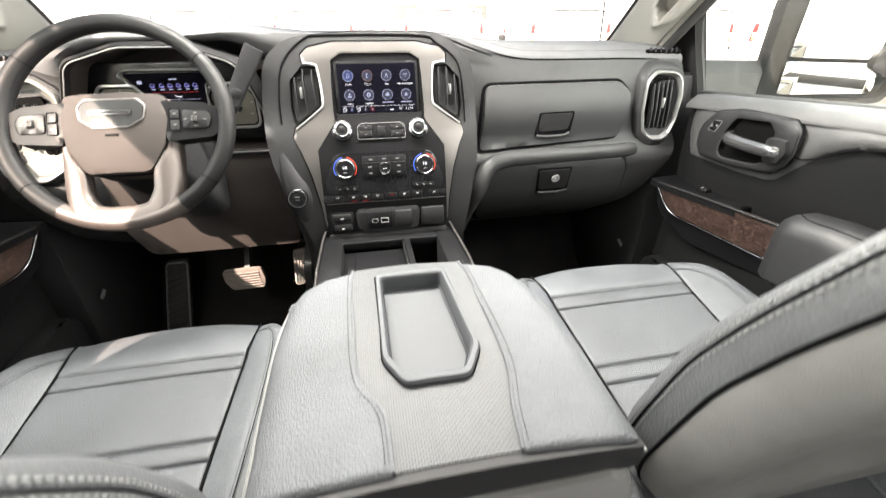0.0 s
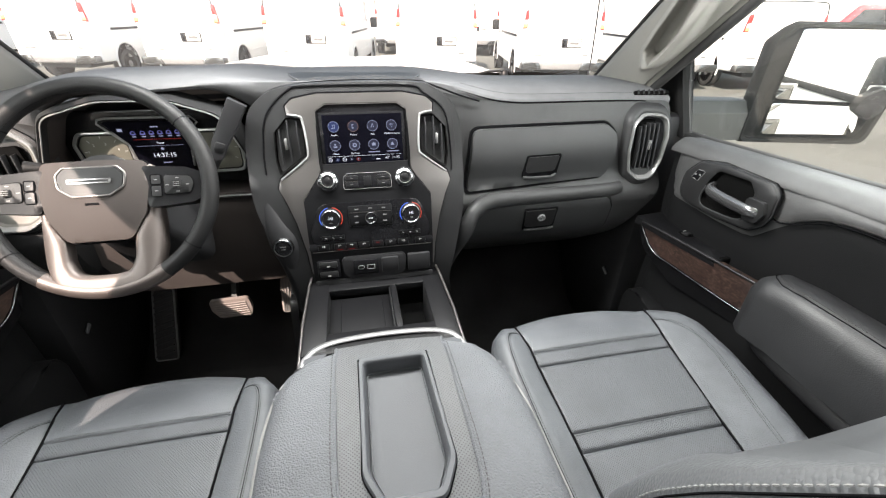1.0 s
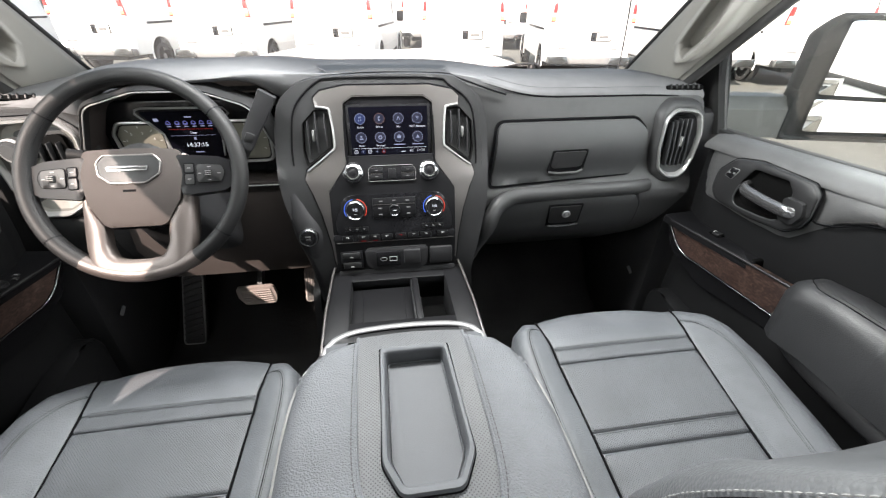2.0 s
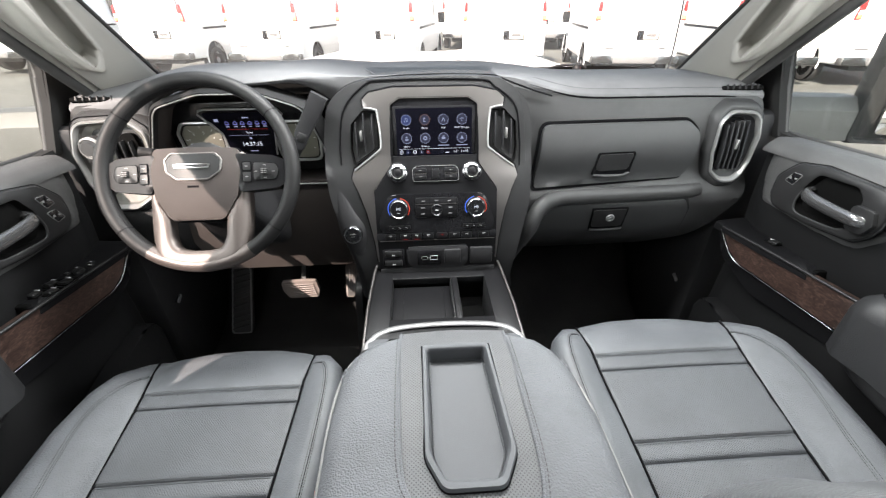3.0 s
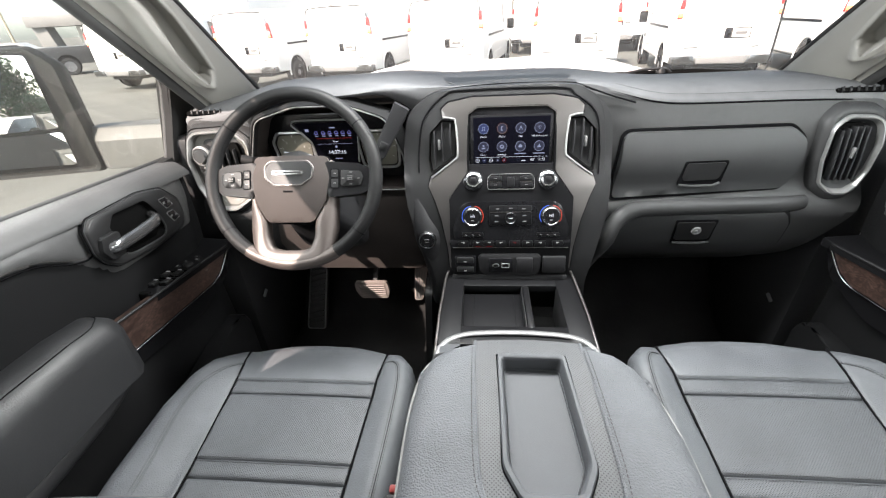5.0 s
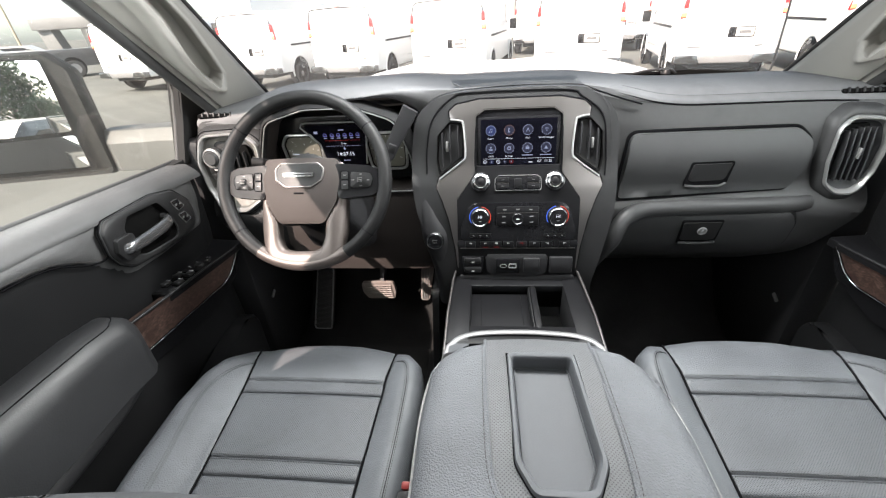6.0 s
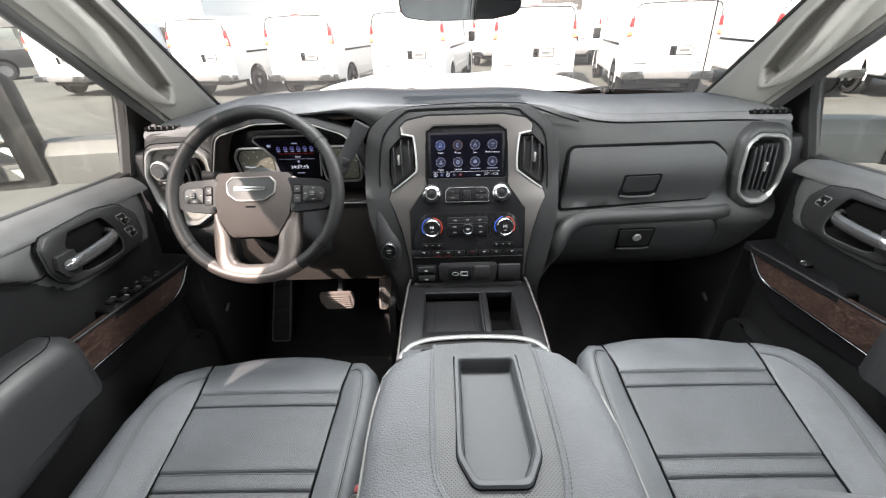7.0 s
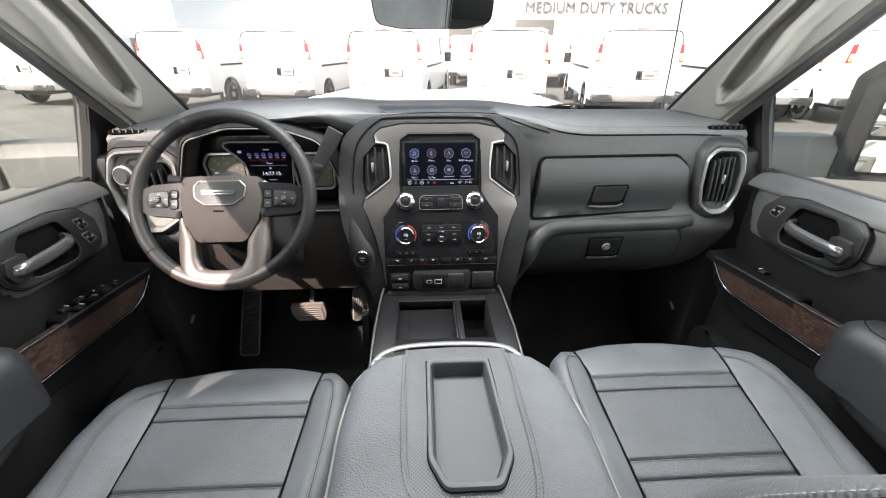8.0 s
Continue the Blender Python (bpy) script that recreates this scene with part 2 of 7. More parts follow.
SIGN = mat("grey_sign_letters", (0.09, 0.09, 0.095), 0.5)


# ---- building helpers
def finish(ob, smooth=38):
    me = ob.data
    for p in me.polygons:
        p.use_smooth = True
    me.set_sharp_from_angle(angle=radians(smooth))
    return ob


def part(name, bm, material, parent=None, label="", smooth=38):
    """Links a bmesh as one mesh object, under its parent if there is one."""
    me = bpy.data.meshes.new(name)
    bmesh.ops.recalc_face_normals(bm, faces=bm.faces)
    bm.to_mesh(me)
    bm.free()
    me.materials.append(material)
    ob = new(name, me)
    finish(ob, smooth)
    if parent:
        ob.parent = parent
    if label:
        tagged(ob, label)
    return ob


def thing(name, label, category, at=(0, 0, 0), group="", kind=""):
    return tagged(new(name), label, category, group, kind) if at == (0, 0, 0) else _placed(name, label, category, at, group, kind)


def _placed(name, label, category, at, group, kind):
    ob = tagged(new(name), label, category, group, kind)
    ob.location = at
    return ob


def rounded(pts, r=0.01, n=4):
    """A polygon with its corners rounded; a point may carry its own radius as third number."""
    out = []
    k = len(pts)
    for i in range(k):
        p, a, b = Vector(pts[i][:2]), Vector(pts[i - 1][:2]), Vector(pts[(i + 1) % k][:2])
        rr = pts[i][2] if len(pts[i]) > 2 else r
        u, v = (a - p), (b - p)
        ang = u.angle(v)
        d = min(rr / max(math.tan(ang / 2), 1e-3), 0.48 * u.length, 0.48 * v.length)
        if rr <= 0 or ang > 3.1:
            out.append(tuple(p))
            continue
        s, e = p + u.normalized() * d, p + v.normalized() * d
        for j in range(n + 1):
            q = j / n
            out.append(tuple((1 - q) ** 2 * s + 2 * q * (1 - q) * p + q * q * e))
    return out


def mirror_x(pts):
    return [(-p[0], *p[1:]) for p in reversed(pts)]


def spun(outline, centre, n=72, k=1.0):
    """A star-shaped outline met by n rays from its centre, so that two outlines can be skinned."""
    c, out = Vector(centre), []
    for i in range(n):
        d = Vector((math.cos(2 * math.pi * i / n), math.sin(2 * math.pi * i / n)))
        far = 0.0
        for p, q in zip(outline, outline[1:] + outline[:1]):
            a, e = Vector(p[:2]) - c, Vector(q[:2]) - Vector(p[:2])
            det = d.x * -e.y + d.y * e.x
            if abs(det) < 1e-12:
                continue
            t, w = (a.x * -e.y + a.y * e.x) / det, (d.x * a.y - d.y * a.x) / det
            if t > 0 and -1e-6 <= w <= 1 + 1e-6:
                far = max(far, t)
        out.append(tuple(c + d * far * k))
    return out


def rim_distance(P, outline, closed=True):
    A = np.array([o[:2] for o in outline])
    B = np.roll(A, -1, 0)
    best = np.full(len(P), 9.0)
    for a, b in list(zip(A, B))[: None if closed else -1]:
        ab = b - a
        t = np.clip(((P - a) @ ab) / max(ab @ ab, 1e-12), 0, 1)
        best = np.minimum(best, np.hypot(*(P - a - t[:, None] * ab).T))
    return best


PLACE = {"xz": lambda u, v, w: (u, w, v), "yz": lambda u, v, w: (w, u, v), "xy": lambda u, v, w: (u, v, w)}


def slab(outline, fn, axes, side, th, cell=0.03, bev=0.003, roll=0.0, rw=0.0, out=0.0, bump_fn=None, segs=2, soft=None):
    """A panel cut to an outline in (u, v) that lies on the surface w = fn(u, v), th thick away from side, its rim rounded."""
    flat = bmesh.new()
    flat.faces.new([flat.verts.new((p[0], p[1], 0)) for p in outline])
    us, vs = [p[0] for p in outline], [p[1] for p in outline]
    for axis, lo, hi in ((0, min(us), max(us)), (1, min(vs), max(vs))):
        for k in range(1, int((hi - lo) / cell) + 1):
            co, no = [0, 0, 0], [0, 0, 0]
            co[axis], no[axis] = lo + k * cell, 1
            bmesh.ops.bisect_plane(flat, geom=flat.verts[:] + flat.edges[:] + flat.faces[:], plane_co=co, plane_no=no)
    flat.verts.index_update()
    P = np.array([v.co[:2] for v in flat.verts])
    faces = [[v.index for v in f.verts] for f in flat.faces]
    rim = [(e.verts[0].index, e.verts[1].index) for e in flat.edges if len(e.link_faces) == 1]
    flat.free()
    drop = np.zeros(len(P))
    if roll:
        d = np.clip(rim_distance(P, outline) / rw, 0, 1)
        drop = roll * (1 - np.sqrt(np.maximum(0, 1 - (1 - d) ** 2)))
    if soft:
        path, big, wide = soft
        d = np.clip(rim_distance(P, path, False) / wide, 0, 1)
        drop = np.maximum(drop, big * (1 - np.sqrt(np.maximum(0, 1 - (1 - d) ** 2))))
        roll = max(roll, big)
    bm = bmesh.new()
    put = PLACE[axes]
    front, back = [], []
    for (u, v), dr in zip(P, drop):
        w = fn(u, v) + side * (out - dr + (bump_fn(u, v) if bump_fn else 0.0))
        front.append(bm.verts.new(put(u, v, w)))
        back.append(bm.verts.new(put(u, v, fn(u, v) + side * (out - th - (roll if roll else 0)))))
    for f in faces:
        bm.faces.new([front[i] for i in f])
        bm.faces.new([back[i] for i in reversed(f)])
    for a, b in rim:
        bm.faces.new([front[a], front[b], back[b], back[a]])
    if bev:
        want = {frozenset((front[a], front[b])) for a, b in rim}
        edges = [e for e in bm.edges if frozenset(e.verts) in want]
        bmesh.ops.bevel(bm, geom=edges, offset=bev, segments=segs, profile=0.5, affect="EDGES", clamp_overlap=True)
    return bm


def loft(rings, closed=True, cap=(False, False)):
    """A skin over rings of equally many points."""
    bm = bmesh.new()
    vs = [[bm.verts.new(p) for p in r] for r in rings]
    k = len(vs[0])
    for a, b in zip(vs, vs[1:]):
        for i in range(k if closed else k - 1):
            j = (i + 1) % k
            bm.faces.new((a[i], a[j], b[j], b[i]))
    if cap[0]:
        bm.faces.new(vs[0])
    if cap[1]:
        bm.faces.new(vs[-1])
    return bm


def add(bm, other):
    """Adds another bmesh to bm."""
    me = bpy.data.meshes.new("join")
    other.to_mesh(me)
    other.free()
    bm.from_mesh(me)
    bpy.data.meshes.remove(me)
    return bm


def box(size, at=(0, 0, 0), bev=0.003, turn=None, segs=2, taper=None):
    """A box with rounded edges about its centre; taper scales its top."""
    bm = bmesh.new()
    bmesh.ops.create_cube(bm, size=1)
    for v in bm.verts:
        if taper and v.co.z > 0:
            v.co.x, v.co.y = v.co.x * taper[0], v.co.y * taper[1]
        v.co = Vector((v.co.x * size[0], v.co.y * size[1], v.co.z * size[2]))
    if bev:
        bmesh.ops.bevel(bm, geom=bm.edges[:], offset=bev, segments=segs, profile=0.5, affect="EDGES", clamp_overlap=True)
    bmesh.ops.transform(bm, matrix=Matrix.Translation(at) @ (turn or Matrix()), verts=bm.verts)
    return bm


def lathe(profile, m=Matrix(), n=28, hollow=False):
    """Turns (r, h) round the z axis; m places it."""
    rings = [[m @ Vector((r * math.cos(a), r * math.sin(a), h)) for a in [2 * math.pi * i / n for i in range(n)]] for r, h in profile]
    return loft(rings, True, (profile[0][0] > 0 and not hollow, profile[-1][0] > 0 and not hollow))


def sweep(path, section, closed=False, up=(0, 0, 1), caps=True):
    """Carries a section of (a, b) points along a path; section may depend on the step."""
    path = [Vector(p) for p in path]
    k = len(path)
    rings = []
    for i, p in enumerate(path):
        nxt = path[(i + 1) % k] if closed or i + 1 < k else p
        prv = path[i - 1] if closed or i else p
        t = (nxt - prv).normalized()
        s = t.cross(Vector(up)).normalized()
        u = s.cross(t)
        sec = section(i / max(k - 1, 1)) if callable(section) else section
        rings.append([p + s * a + u * b for a, b in sec])
    if closed:
        rings.append(rings[0])
        bm = loft(rings)
        bmesh.ops.remove_doubles(bm, verts=bm.verts, dist=1e-6)
        return bm
    return loft(rings, True, (caps, caps))


def ring(r, n=10, rb=None):
    return [(r * math.cos(2 * math.pi * i / n), (rb or r) * math.sin(2 * math.pi * i / n)) for i in range(n)]


def smooth_path(pts, n=6):
    """A soft curve through points."""
    out = []
    P = [Vector(p) for p in pts]
    for i in range(len(P) - 1):
        p0, p1, p2, p3 = P[max(i - 1, 0)], P[i], P[i + 1], P[min(i + 2, len(P) - 1)]
        for j in range(n):
            t = j / n
            out.append(0.5 * ((2 * p1) + (p2 - p0) * t + (2 * p0 - 5 * p1 + 4 * p2 - p3) * t * t + (3 * p1 - p0 - 3 * p2 + p3) * t ** 3))
    out.append(P[-1])
    return out


def loop(pts, n=5):
    """A closed soft curve through (u, v) points."""
    P = [Vector((p[0], p[1], 0)) for p in pts]
    k, out = len(P), []
    for i in range(k):
        p0, p1, p2, p3 = P[i - 1], P[i], P[(i + 1) % k], P[(i + 2) % k]
        for j in range(n):
            t = j / n
            q = 0.5 * ((2 * p1) + (p2 - p0) * t + (2 * p0 - 5 * p1 + 4 * p2 - p3) * t * t + (3 * p1 - p0 - 3 * p2 + p3) * t ** 3)
            out.append((q.x, q.y))
    return out


def stitches(path, gap=0.006, length=0.004, r=0.0006, lift=(0, 0, 0.0006), n=5):
    """A row of short threads along a path, all in one mesh."""
    P = [Vector(p) + Vector(lift) for p in path]
    seg = [(b - a).length for a, b in zip(P, P[1:])]
    total, bm = sum(seg), bmesh.new()
    s = 0.0
    while s + length < total:
        ends = []
        for q in (s, s + length):
            i, acc = 0, 0.0
            while i < len(seg) - 1 and acc + seg[i] < q:
                acc += seg[i]
                i += 1
            ends.append(P[i].lerp(P[i + 1], (q - acc) / max(seg[i], 1e-9)))
        a, b = ends
        t = (b - a).normalized()
        u = t.orthogonal().normalized()
        w = t.cross(u)
        rr = [[bm.verts.new(c + (u * math.cos(x) + w * math.sin(x)) * k) for x in [2 * math.pi * i / n for i in range(n)]] for c, k in ((a, r * 0.5), (a.lerp(b, 0.5), r), (b, r * 0.5))]
        for x, y in zip(rr, rr[1:]):
            for i in range(n):
                bm.faces.new((x[i], x[(i + 1) % n], y[(i + 1) % n], y[i]))
        s += gap
    return bm


def text_bm(words, size, m, depth=0.0004, align="CENTER"):
    """Lettering as a mesh, in the plane of m."""
    cu = bpy.data.curves.new("lettering", "FONT")
    cu.body, cu.size, cu.extrude, cu.align_x, cu.align_y, cu.resolution_u = words, size, depth, align, "CENTER", 2
    ob = bpy.data.objects.new("lettering", cu)
    scene.collection.objects.link(ob)
    me = bpy.data.meshes.new_from_object(ob.evaluated_get(bpy.context.evaluated_depsgraph_get()))
    bpy.data.objects.remove(ob)
    bm = bmesh.new()
    bm.from_mesh(me)
    bpy.data.meshes.remove(me)
    bmesh.ops.transform(bm, matrix=m, verts=bm.verts)
    return bm


def plane_pose(x, z, y, tilt=0.0, out=0.0):
    """A pose whose x is right, y is up the panel and z comes out of it towards the cabin; tilt leans the panel's top away."""
    a = radians(tilt)
    normal = Vector((0, -math.cos(a), math.sin(a)))
    upv = Vector((0, math.sin(a), math.cos(a)))
    m = Matrix((Vector((1, 0, 0)), upv, normal)).transposed().to_4x4()
    m.translation = Vector((x, y, z)) + normal * out
    return m


def curve_z(*pairs):
    zs, ys = [p[0] for p in pairs], [p[1] for p in pairs]
    return lambda u, z: float(np.interp(z, zs, ys))


def soft_curve(*pairs):
    """Like curve_z, but rounded at the bends."""
    zs, ys = [p[0] for p in pairs], [p[1] for p in pairs]
    return lambda u, z: float(np.mean([np.interp(z + d, zs, ys) for d in (-0.02, -0.013, -0.006, 0, 0.006, 0.013, 0.02)]))


# ---- cabin shell
def both_sides(make):
    for s in (1, -1):
        make(s)


def flip(bm, s):
    if s < 0:
        bmesh.ops.scale(bm, vec=(-1, 1, 1), verts=bm.verts)
        bmesh.ops.reverse_faces(bm, faces=bm.faces)
    return bm


FLOOR_Z = 0.66
floor_ob = part("floor", loft([[(-0.92, y, z), (-0.3, y, z + 0.005), (-0.2, y, z + 0.16), (0.2, y, z + 0.16), (0.3, y, z + 0.005), (0.92, y, z)] for y, z in ((-1.3, FLOOR_Z), (0.2, FLOOR_Z), (0.9, FLOOR_Z), (1.30, FLOOR_Z), (1.42, 0.70), (1.62, 0.95), (1.72, 1.35))], closed=False), CARPET, label="black carpeted cabin floor and sloping toe board")
tagged(floor_ob, category="floor", kind="structure")
under = part("underbody", box((2.0, 3.4, 0.05), (0, 0.2, 0.60), 0.01), RUBBER, label="black pressed underbody beneath the cabin floor")
tagged(under, category="underbody", kind="structure")
roof = part("ceiling", slab(rounded([(-0.70, 0.84), (0.70, 0.84), (0.76, -1.25), (-0.76, -1.25)], 0.04), lambda u, v: 2.055 - 0.05 * (u / 0.8) ** 2, "xy", -1, 0.03, 0.1, 0.006), HEADLINER, label="pale grey woven headliner under the roof")
tagged(roof, category="ceiling", kind="structure")
outer_roof = part("roof", slab(rounded([(-0.82, 0.90), (0.82, 0.90), (0.90, -1.35), (-0.90, -1.35)], 0.06), lambda u, v: 2.13 - 0.05 * (u / 0.9) ** 2, "xy", 1, 0.02, 0.15, 0.006), TRUCK_WHITE, label="white painted truck roof panel")
tagged(outer_roof, category="roof", kind="structure")
# unseen wall left without a rear window, so the displays mirror only dark
rear_wall = part("wall_rear", box((1.9, 0.06, 1.48), (0, -1.33, 1.34), 0.02), SOFT, label="dark unseen rear wall of the cabin, closed to keep light off the screen")
tagged(rear_wall, category="wall", kind="structure")
bench = thing("rear_bench", "black leather rear bench behind the front seats", "bench")
part("cushion", box((1.6, 0.55, 0.22), (0, -0.75, 1.02), 0.05, segs=4), ARM, bench)
part("backrest", box((1.6, 0.14, 0.62), (0, -1.12, 1.38), 0.05, pose(0, 0, 0, 12), segs=4), ARM, bench)
for k, s in ((1, -1), (2, 1)):
    q = part("wall_side_%d" % k, box((0.05, 1.5, 0.85), (s * 0.90, -0.60, 1.10), 0.02), SOFT, label="dark rear door panel")
    tagged(q, category="wall", kind="structure")
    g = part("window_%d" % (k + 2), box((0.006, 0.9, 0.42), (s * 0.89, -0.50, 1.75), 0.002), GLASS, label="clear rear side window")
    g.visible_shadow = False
    tagged(g, category="window", kind="structure")
    # out of view, made broad enough to bound the sunlight on wheel and seat
    p = part("pillar_%d" % (k + 2), sweep([(s * 0.88, 0.02, 0.7), (s * 0.88, 0.02, 1.5), (s * 0.80, 0.0, 2.05)], [(-0.03, -0.30), (0.03, -0.30), (0.03, 0.210), (-0.03, 0.210)], up=(0, 1, 0)), PILLAR, label="grey trimmed middle door pillar, unseen and widened to cut the sun")
    tagged(p, category="pillar", kind="structure")

# ---- windscreen and front pillars
WS = [(0.0, 1.60, 1.615), (0.35, 1.57, 1.615), (0.62, 1.50, 1.613), (0.786, 1.42, 1.610)]
WT = [(0.0, 0.90, 2.04), (0.35, 0.885, 2.035), (0.58, 0.86, 2.03), (0.715, 0.83, 2.02)]


def screen_rows(off=0.0):
    low = [(-x, y, z) for x, y, z in reversed(WS[1:])] + WS
    top = [(-x, y, z) for x, y, z in reversed(WT[1:])] + WT
    return [[Vector(a).lerp(Vector(b), q) + Vector((0, off * 0.6, off)) for a, b in zip(low, top)] for q in (0, 0.25, 0.5, 0.75, 1)]


wind = part("windshield", loft(screen_rows(0.012), closed=False), WSHIELD, label="clear raked windshield with faint dust and a film painted as haze")
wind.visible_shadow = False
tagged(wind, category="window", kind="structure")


def a_pillar(s):
    """Moulded trim: a padded grip along the door side, a long tapered hollow beside it."""
    W = lambda q: Vector((0.786, 1.42, 1.600)).lerp(Vector((0.715, 0.83, 2.02)), q)
    D = lambda q: Vector((0.838, 1.19, 1.620)).lerp(Vector((0.815, 0.70, 2.02)), q)
    IN = Vector((-0.020, -0.016, -0.008))

    def step(x, a, b):
        k = min(max((x - a) / (b - a), 0.0), 1.0)
        return k * k * (3 - 2 * k)

    # the hollow behind the grip, as fractions from the glass to the door and up the pillar
    cup = [(0.65, 0.212), (0.50, 0.248), (0.375, 0.292), (0.275, 0.42), (0.17, 0.58), (0.15, 0.92), (0.40, 0.93), (0.45, 0.60), (0.55, 0.48), (0.64, 0.38), (0.675, 0.28)]
    near = [Vector((e * 0.20, q * 0.73)) for e, q in rounded([(*c, 0.012) for c in cup], 0.012, 4)]

    def outside(e, q):
        """Metres from the hollow's edge, negative inside it."""
        x = Vector((e * 0.20, q * 0.73))
        best, inside = 9.0, False
        for a, b in zip(near, near[1:] + near[:1]):
            k = min(max((x - a).dot(b - a) / (b - a).length_squared, 0.0), 1.0)
            best = min(best, (x - a - (b - a) * k).length)
            if (a.y > x.y) != (b.y > x.y) and x.x < a.x + (x.y - a.y) / (b.y - a.y) * (b.x - a.x):
                inside = not inside
        return -best if inside else best

    def rise(e, q):
        """How far the trim stands into the cabin at the fraction e from the glass to the door, q up the pillar."""
        base = 0.35 + 0.65 * math.sin(math.pi * min(e / 0.9, 1.0)) ** 0.8 if 0 < e < 0.9 else 0.0
        d = outside(e, q) if 0.05 < e < 1.0 and 0.1 < q < 0.99 else 9.0
        grip = step(e, 0.36, 0.66)
        lip = 0.22 + 0.78 * grip
        if d >= 0:
            return base + lip * (1 - step(d, 0.003 + 0.014 * grip, 0.011 + 0.034 * grip))
        down = step(-d, 0.0008, 0.007 + 0.013 * (1 - grip))
        return base + lip * (1 - down) - 1.35 * down

    es = [0.0, 0.05] + [0.08 + 0.0145 * k for k in range(62)] + [1.0]
    rings = []
    for q in np.concatenate([np.linspace(0, 0.16, 8), np.linspace(0.17, 0.66, 76), np.linspace(0.68, 1.0, 16)]):
        w, d = W(q), D(q)
        rings.append([w + Vector((0.004, 0.012, 0.008))] + [w.lerp(d, e) + IN * rise(e, q) for e in es] + [d + Vector((0.03, 0, 0)), w.lerp(d, 0.5) + Vector((0.075, 0.05, 0.03))])
    ob = part("pillar_%d" % (1 if s < 0 else 2), flip(loft(rings, True, (True, True)), s), PILLAR, label="grey-beige moulded windshield pillar trim with a hollow grip", smooth=48)
    tagged(ob, category="pillar", kind="structure")
    # black seals along the glass and along the door
    seal = part("trim", flip(sweep([W(q) + Vector((0.002, 0.006, 0.008)) for q in np.linspace(0, 1, 8)], ring(0.006, 8)), s), RUBBER, label="black rubber windshield seal")
    tagged(seal, category="trim", kind="structure")
    seal = part("trim", flip(sweep([D(q) + Vector((0.012, -0.006, -0.002)) for q in np.linspace(-0.06, 1, 8)], ring(0.013, 10)), s), RUBBER, label="black rubber door seal along the pillar")
    tagged(seal, category="trim", kind="structure")


both_sides(a_pillar)
header = part("trim", sweep([(-0.74, 0.84, 2.015), (-0.4, 0.87, 2.03), (0, 0.885, 2.035), (0.4, 0.87, 2.03), (0.74, 0.84, 2.015)], ring(0.035, 10, 0.02)), HEADLINER, label="pale grey windshield header trim")
tagged(header, category="trim", kind="structure")

# ---- dashboard
dash = thing("dashboard", "black stitched vinyl dashboard with silver trim and a centre stack", "dashboard")


def pad_profile(x):
    """Cross-section of the upper pad at x: from the windshield over the crest to the front lip."""
    c = math.exp(-((x / 0.30) ** 4))
    drv = math.exp(-(((x + 0.47) / 0.24) ** 4))
    end = max(0.0, (abs(x) - 0.66) / 0.24) ** 2
    back = 1.60 - 0.24 * abs(x / 0.85) ** 2.4
    lip_y = 1.138 - 0.030 * c - 0.072 * drv
    lip_z = 1.602 + 0.060 * c + 0.053 * drv - 0.010 * end
    skirt = 1.0 - 0.82 * math.exp(-(((x + 0.47) / 0.215) ** 6))
    crest = 1.640 + 0.030 * c + 0.040 * drv - 0.022 * end
    return [(back, 1.585), (back - 0.02, 1.600), (back * 0.7 + lip_y * 0.3, crest - 0.014), (lip_y + 0.20, crest - 0.002), (lip_y + 0.13, crest - 0.007 * c), (lip_y + 0.06, crest - 0.002 - 0.014 * c), (lip_y + 0.025, (crest + lip_z) / 2 + 0.006 - 0.013 * c), (lip_y + 0.004, lip_z + 0.006 - 0.005 * c), (lip_y, lip_z), (lip_y + 0.001, lip_z - 0.010 * skirt), (lip_y + 0.003, lip_z - 0.030 * skirt), (lip_y + 0.012 + 0.05 * drv, lip_z - 0.075 * skirt)]


pad_x = np.linspace(-0.88, 0.88, 89)
part("top_pad", loft([[(x, y, z) for y, z in pad_profile(x)] for x in pad_x], closed=False), PAD_LIT, dash, "black stitched vinyl upper pad with its daylight painted in", smooth=60)

DASH = soft_curve((1.05, 1.30), (1.12, 1.20), (1.17, 1.138), (1.232, 1.094), (1.32, 1.062), (1.350, 1.062), (1.372, 1.098), (1.40, 1.110), (1.47, 1.106), (1.535, 1.110), (1.575, 1.122), (1.60, 1.134), (1.66, 1.134))
face = rounded([(0.16, 1.645), (0.24, 1.634), (0.31, 1.612), (0.38, 1.600), (0.48, 1.595), (0.88, 1.594, 0.03), (0.885, 1.37, 0.05), (0.80, 1.18, 0.06), (0.70, 1.08, 0.04), (0.18, 1.08)], 0.0)
part("passenger_fascia", slab(face, lambda u, v: DASH(u, v) + 0.006 - 0.030 * math.exp(-((u / 0.30) ** 4)) * min(max((v - 1.53) / 0.07, 0.0), 1.0), "xz", -1, 0.05, 0.018, 0.006), FASCIA_LIT, dash, smooth=60)
driver_face = rounded([(-0.88, 1.600, 0.03), (-0.70, 1.605), (-0.68, 1.40, 0.01), (-0.28, 1.40), (-0.20, 1.40), (-0.20, 1.10), (-0.66, 1.10, 0.04), (-0.80, 1.18, 0.06), (-0.885, 1.37, 0.05)], 0.0)
part("driver_fascia", slab(driver_face, lambda u, v: DASH(u, v) + 0.008 + (0.05 if u > -0.69 and v < 1.41 else 0.0), "xz", -1, 0.05, 0.022, 0.004), VINYL, dash, smooth=60)

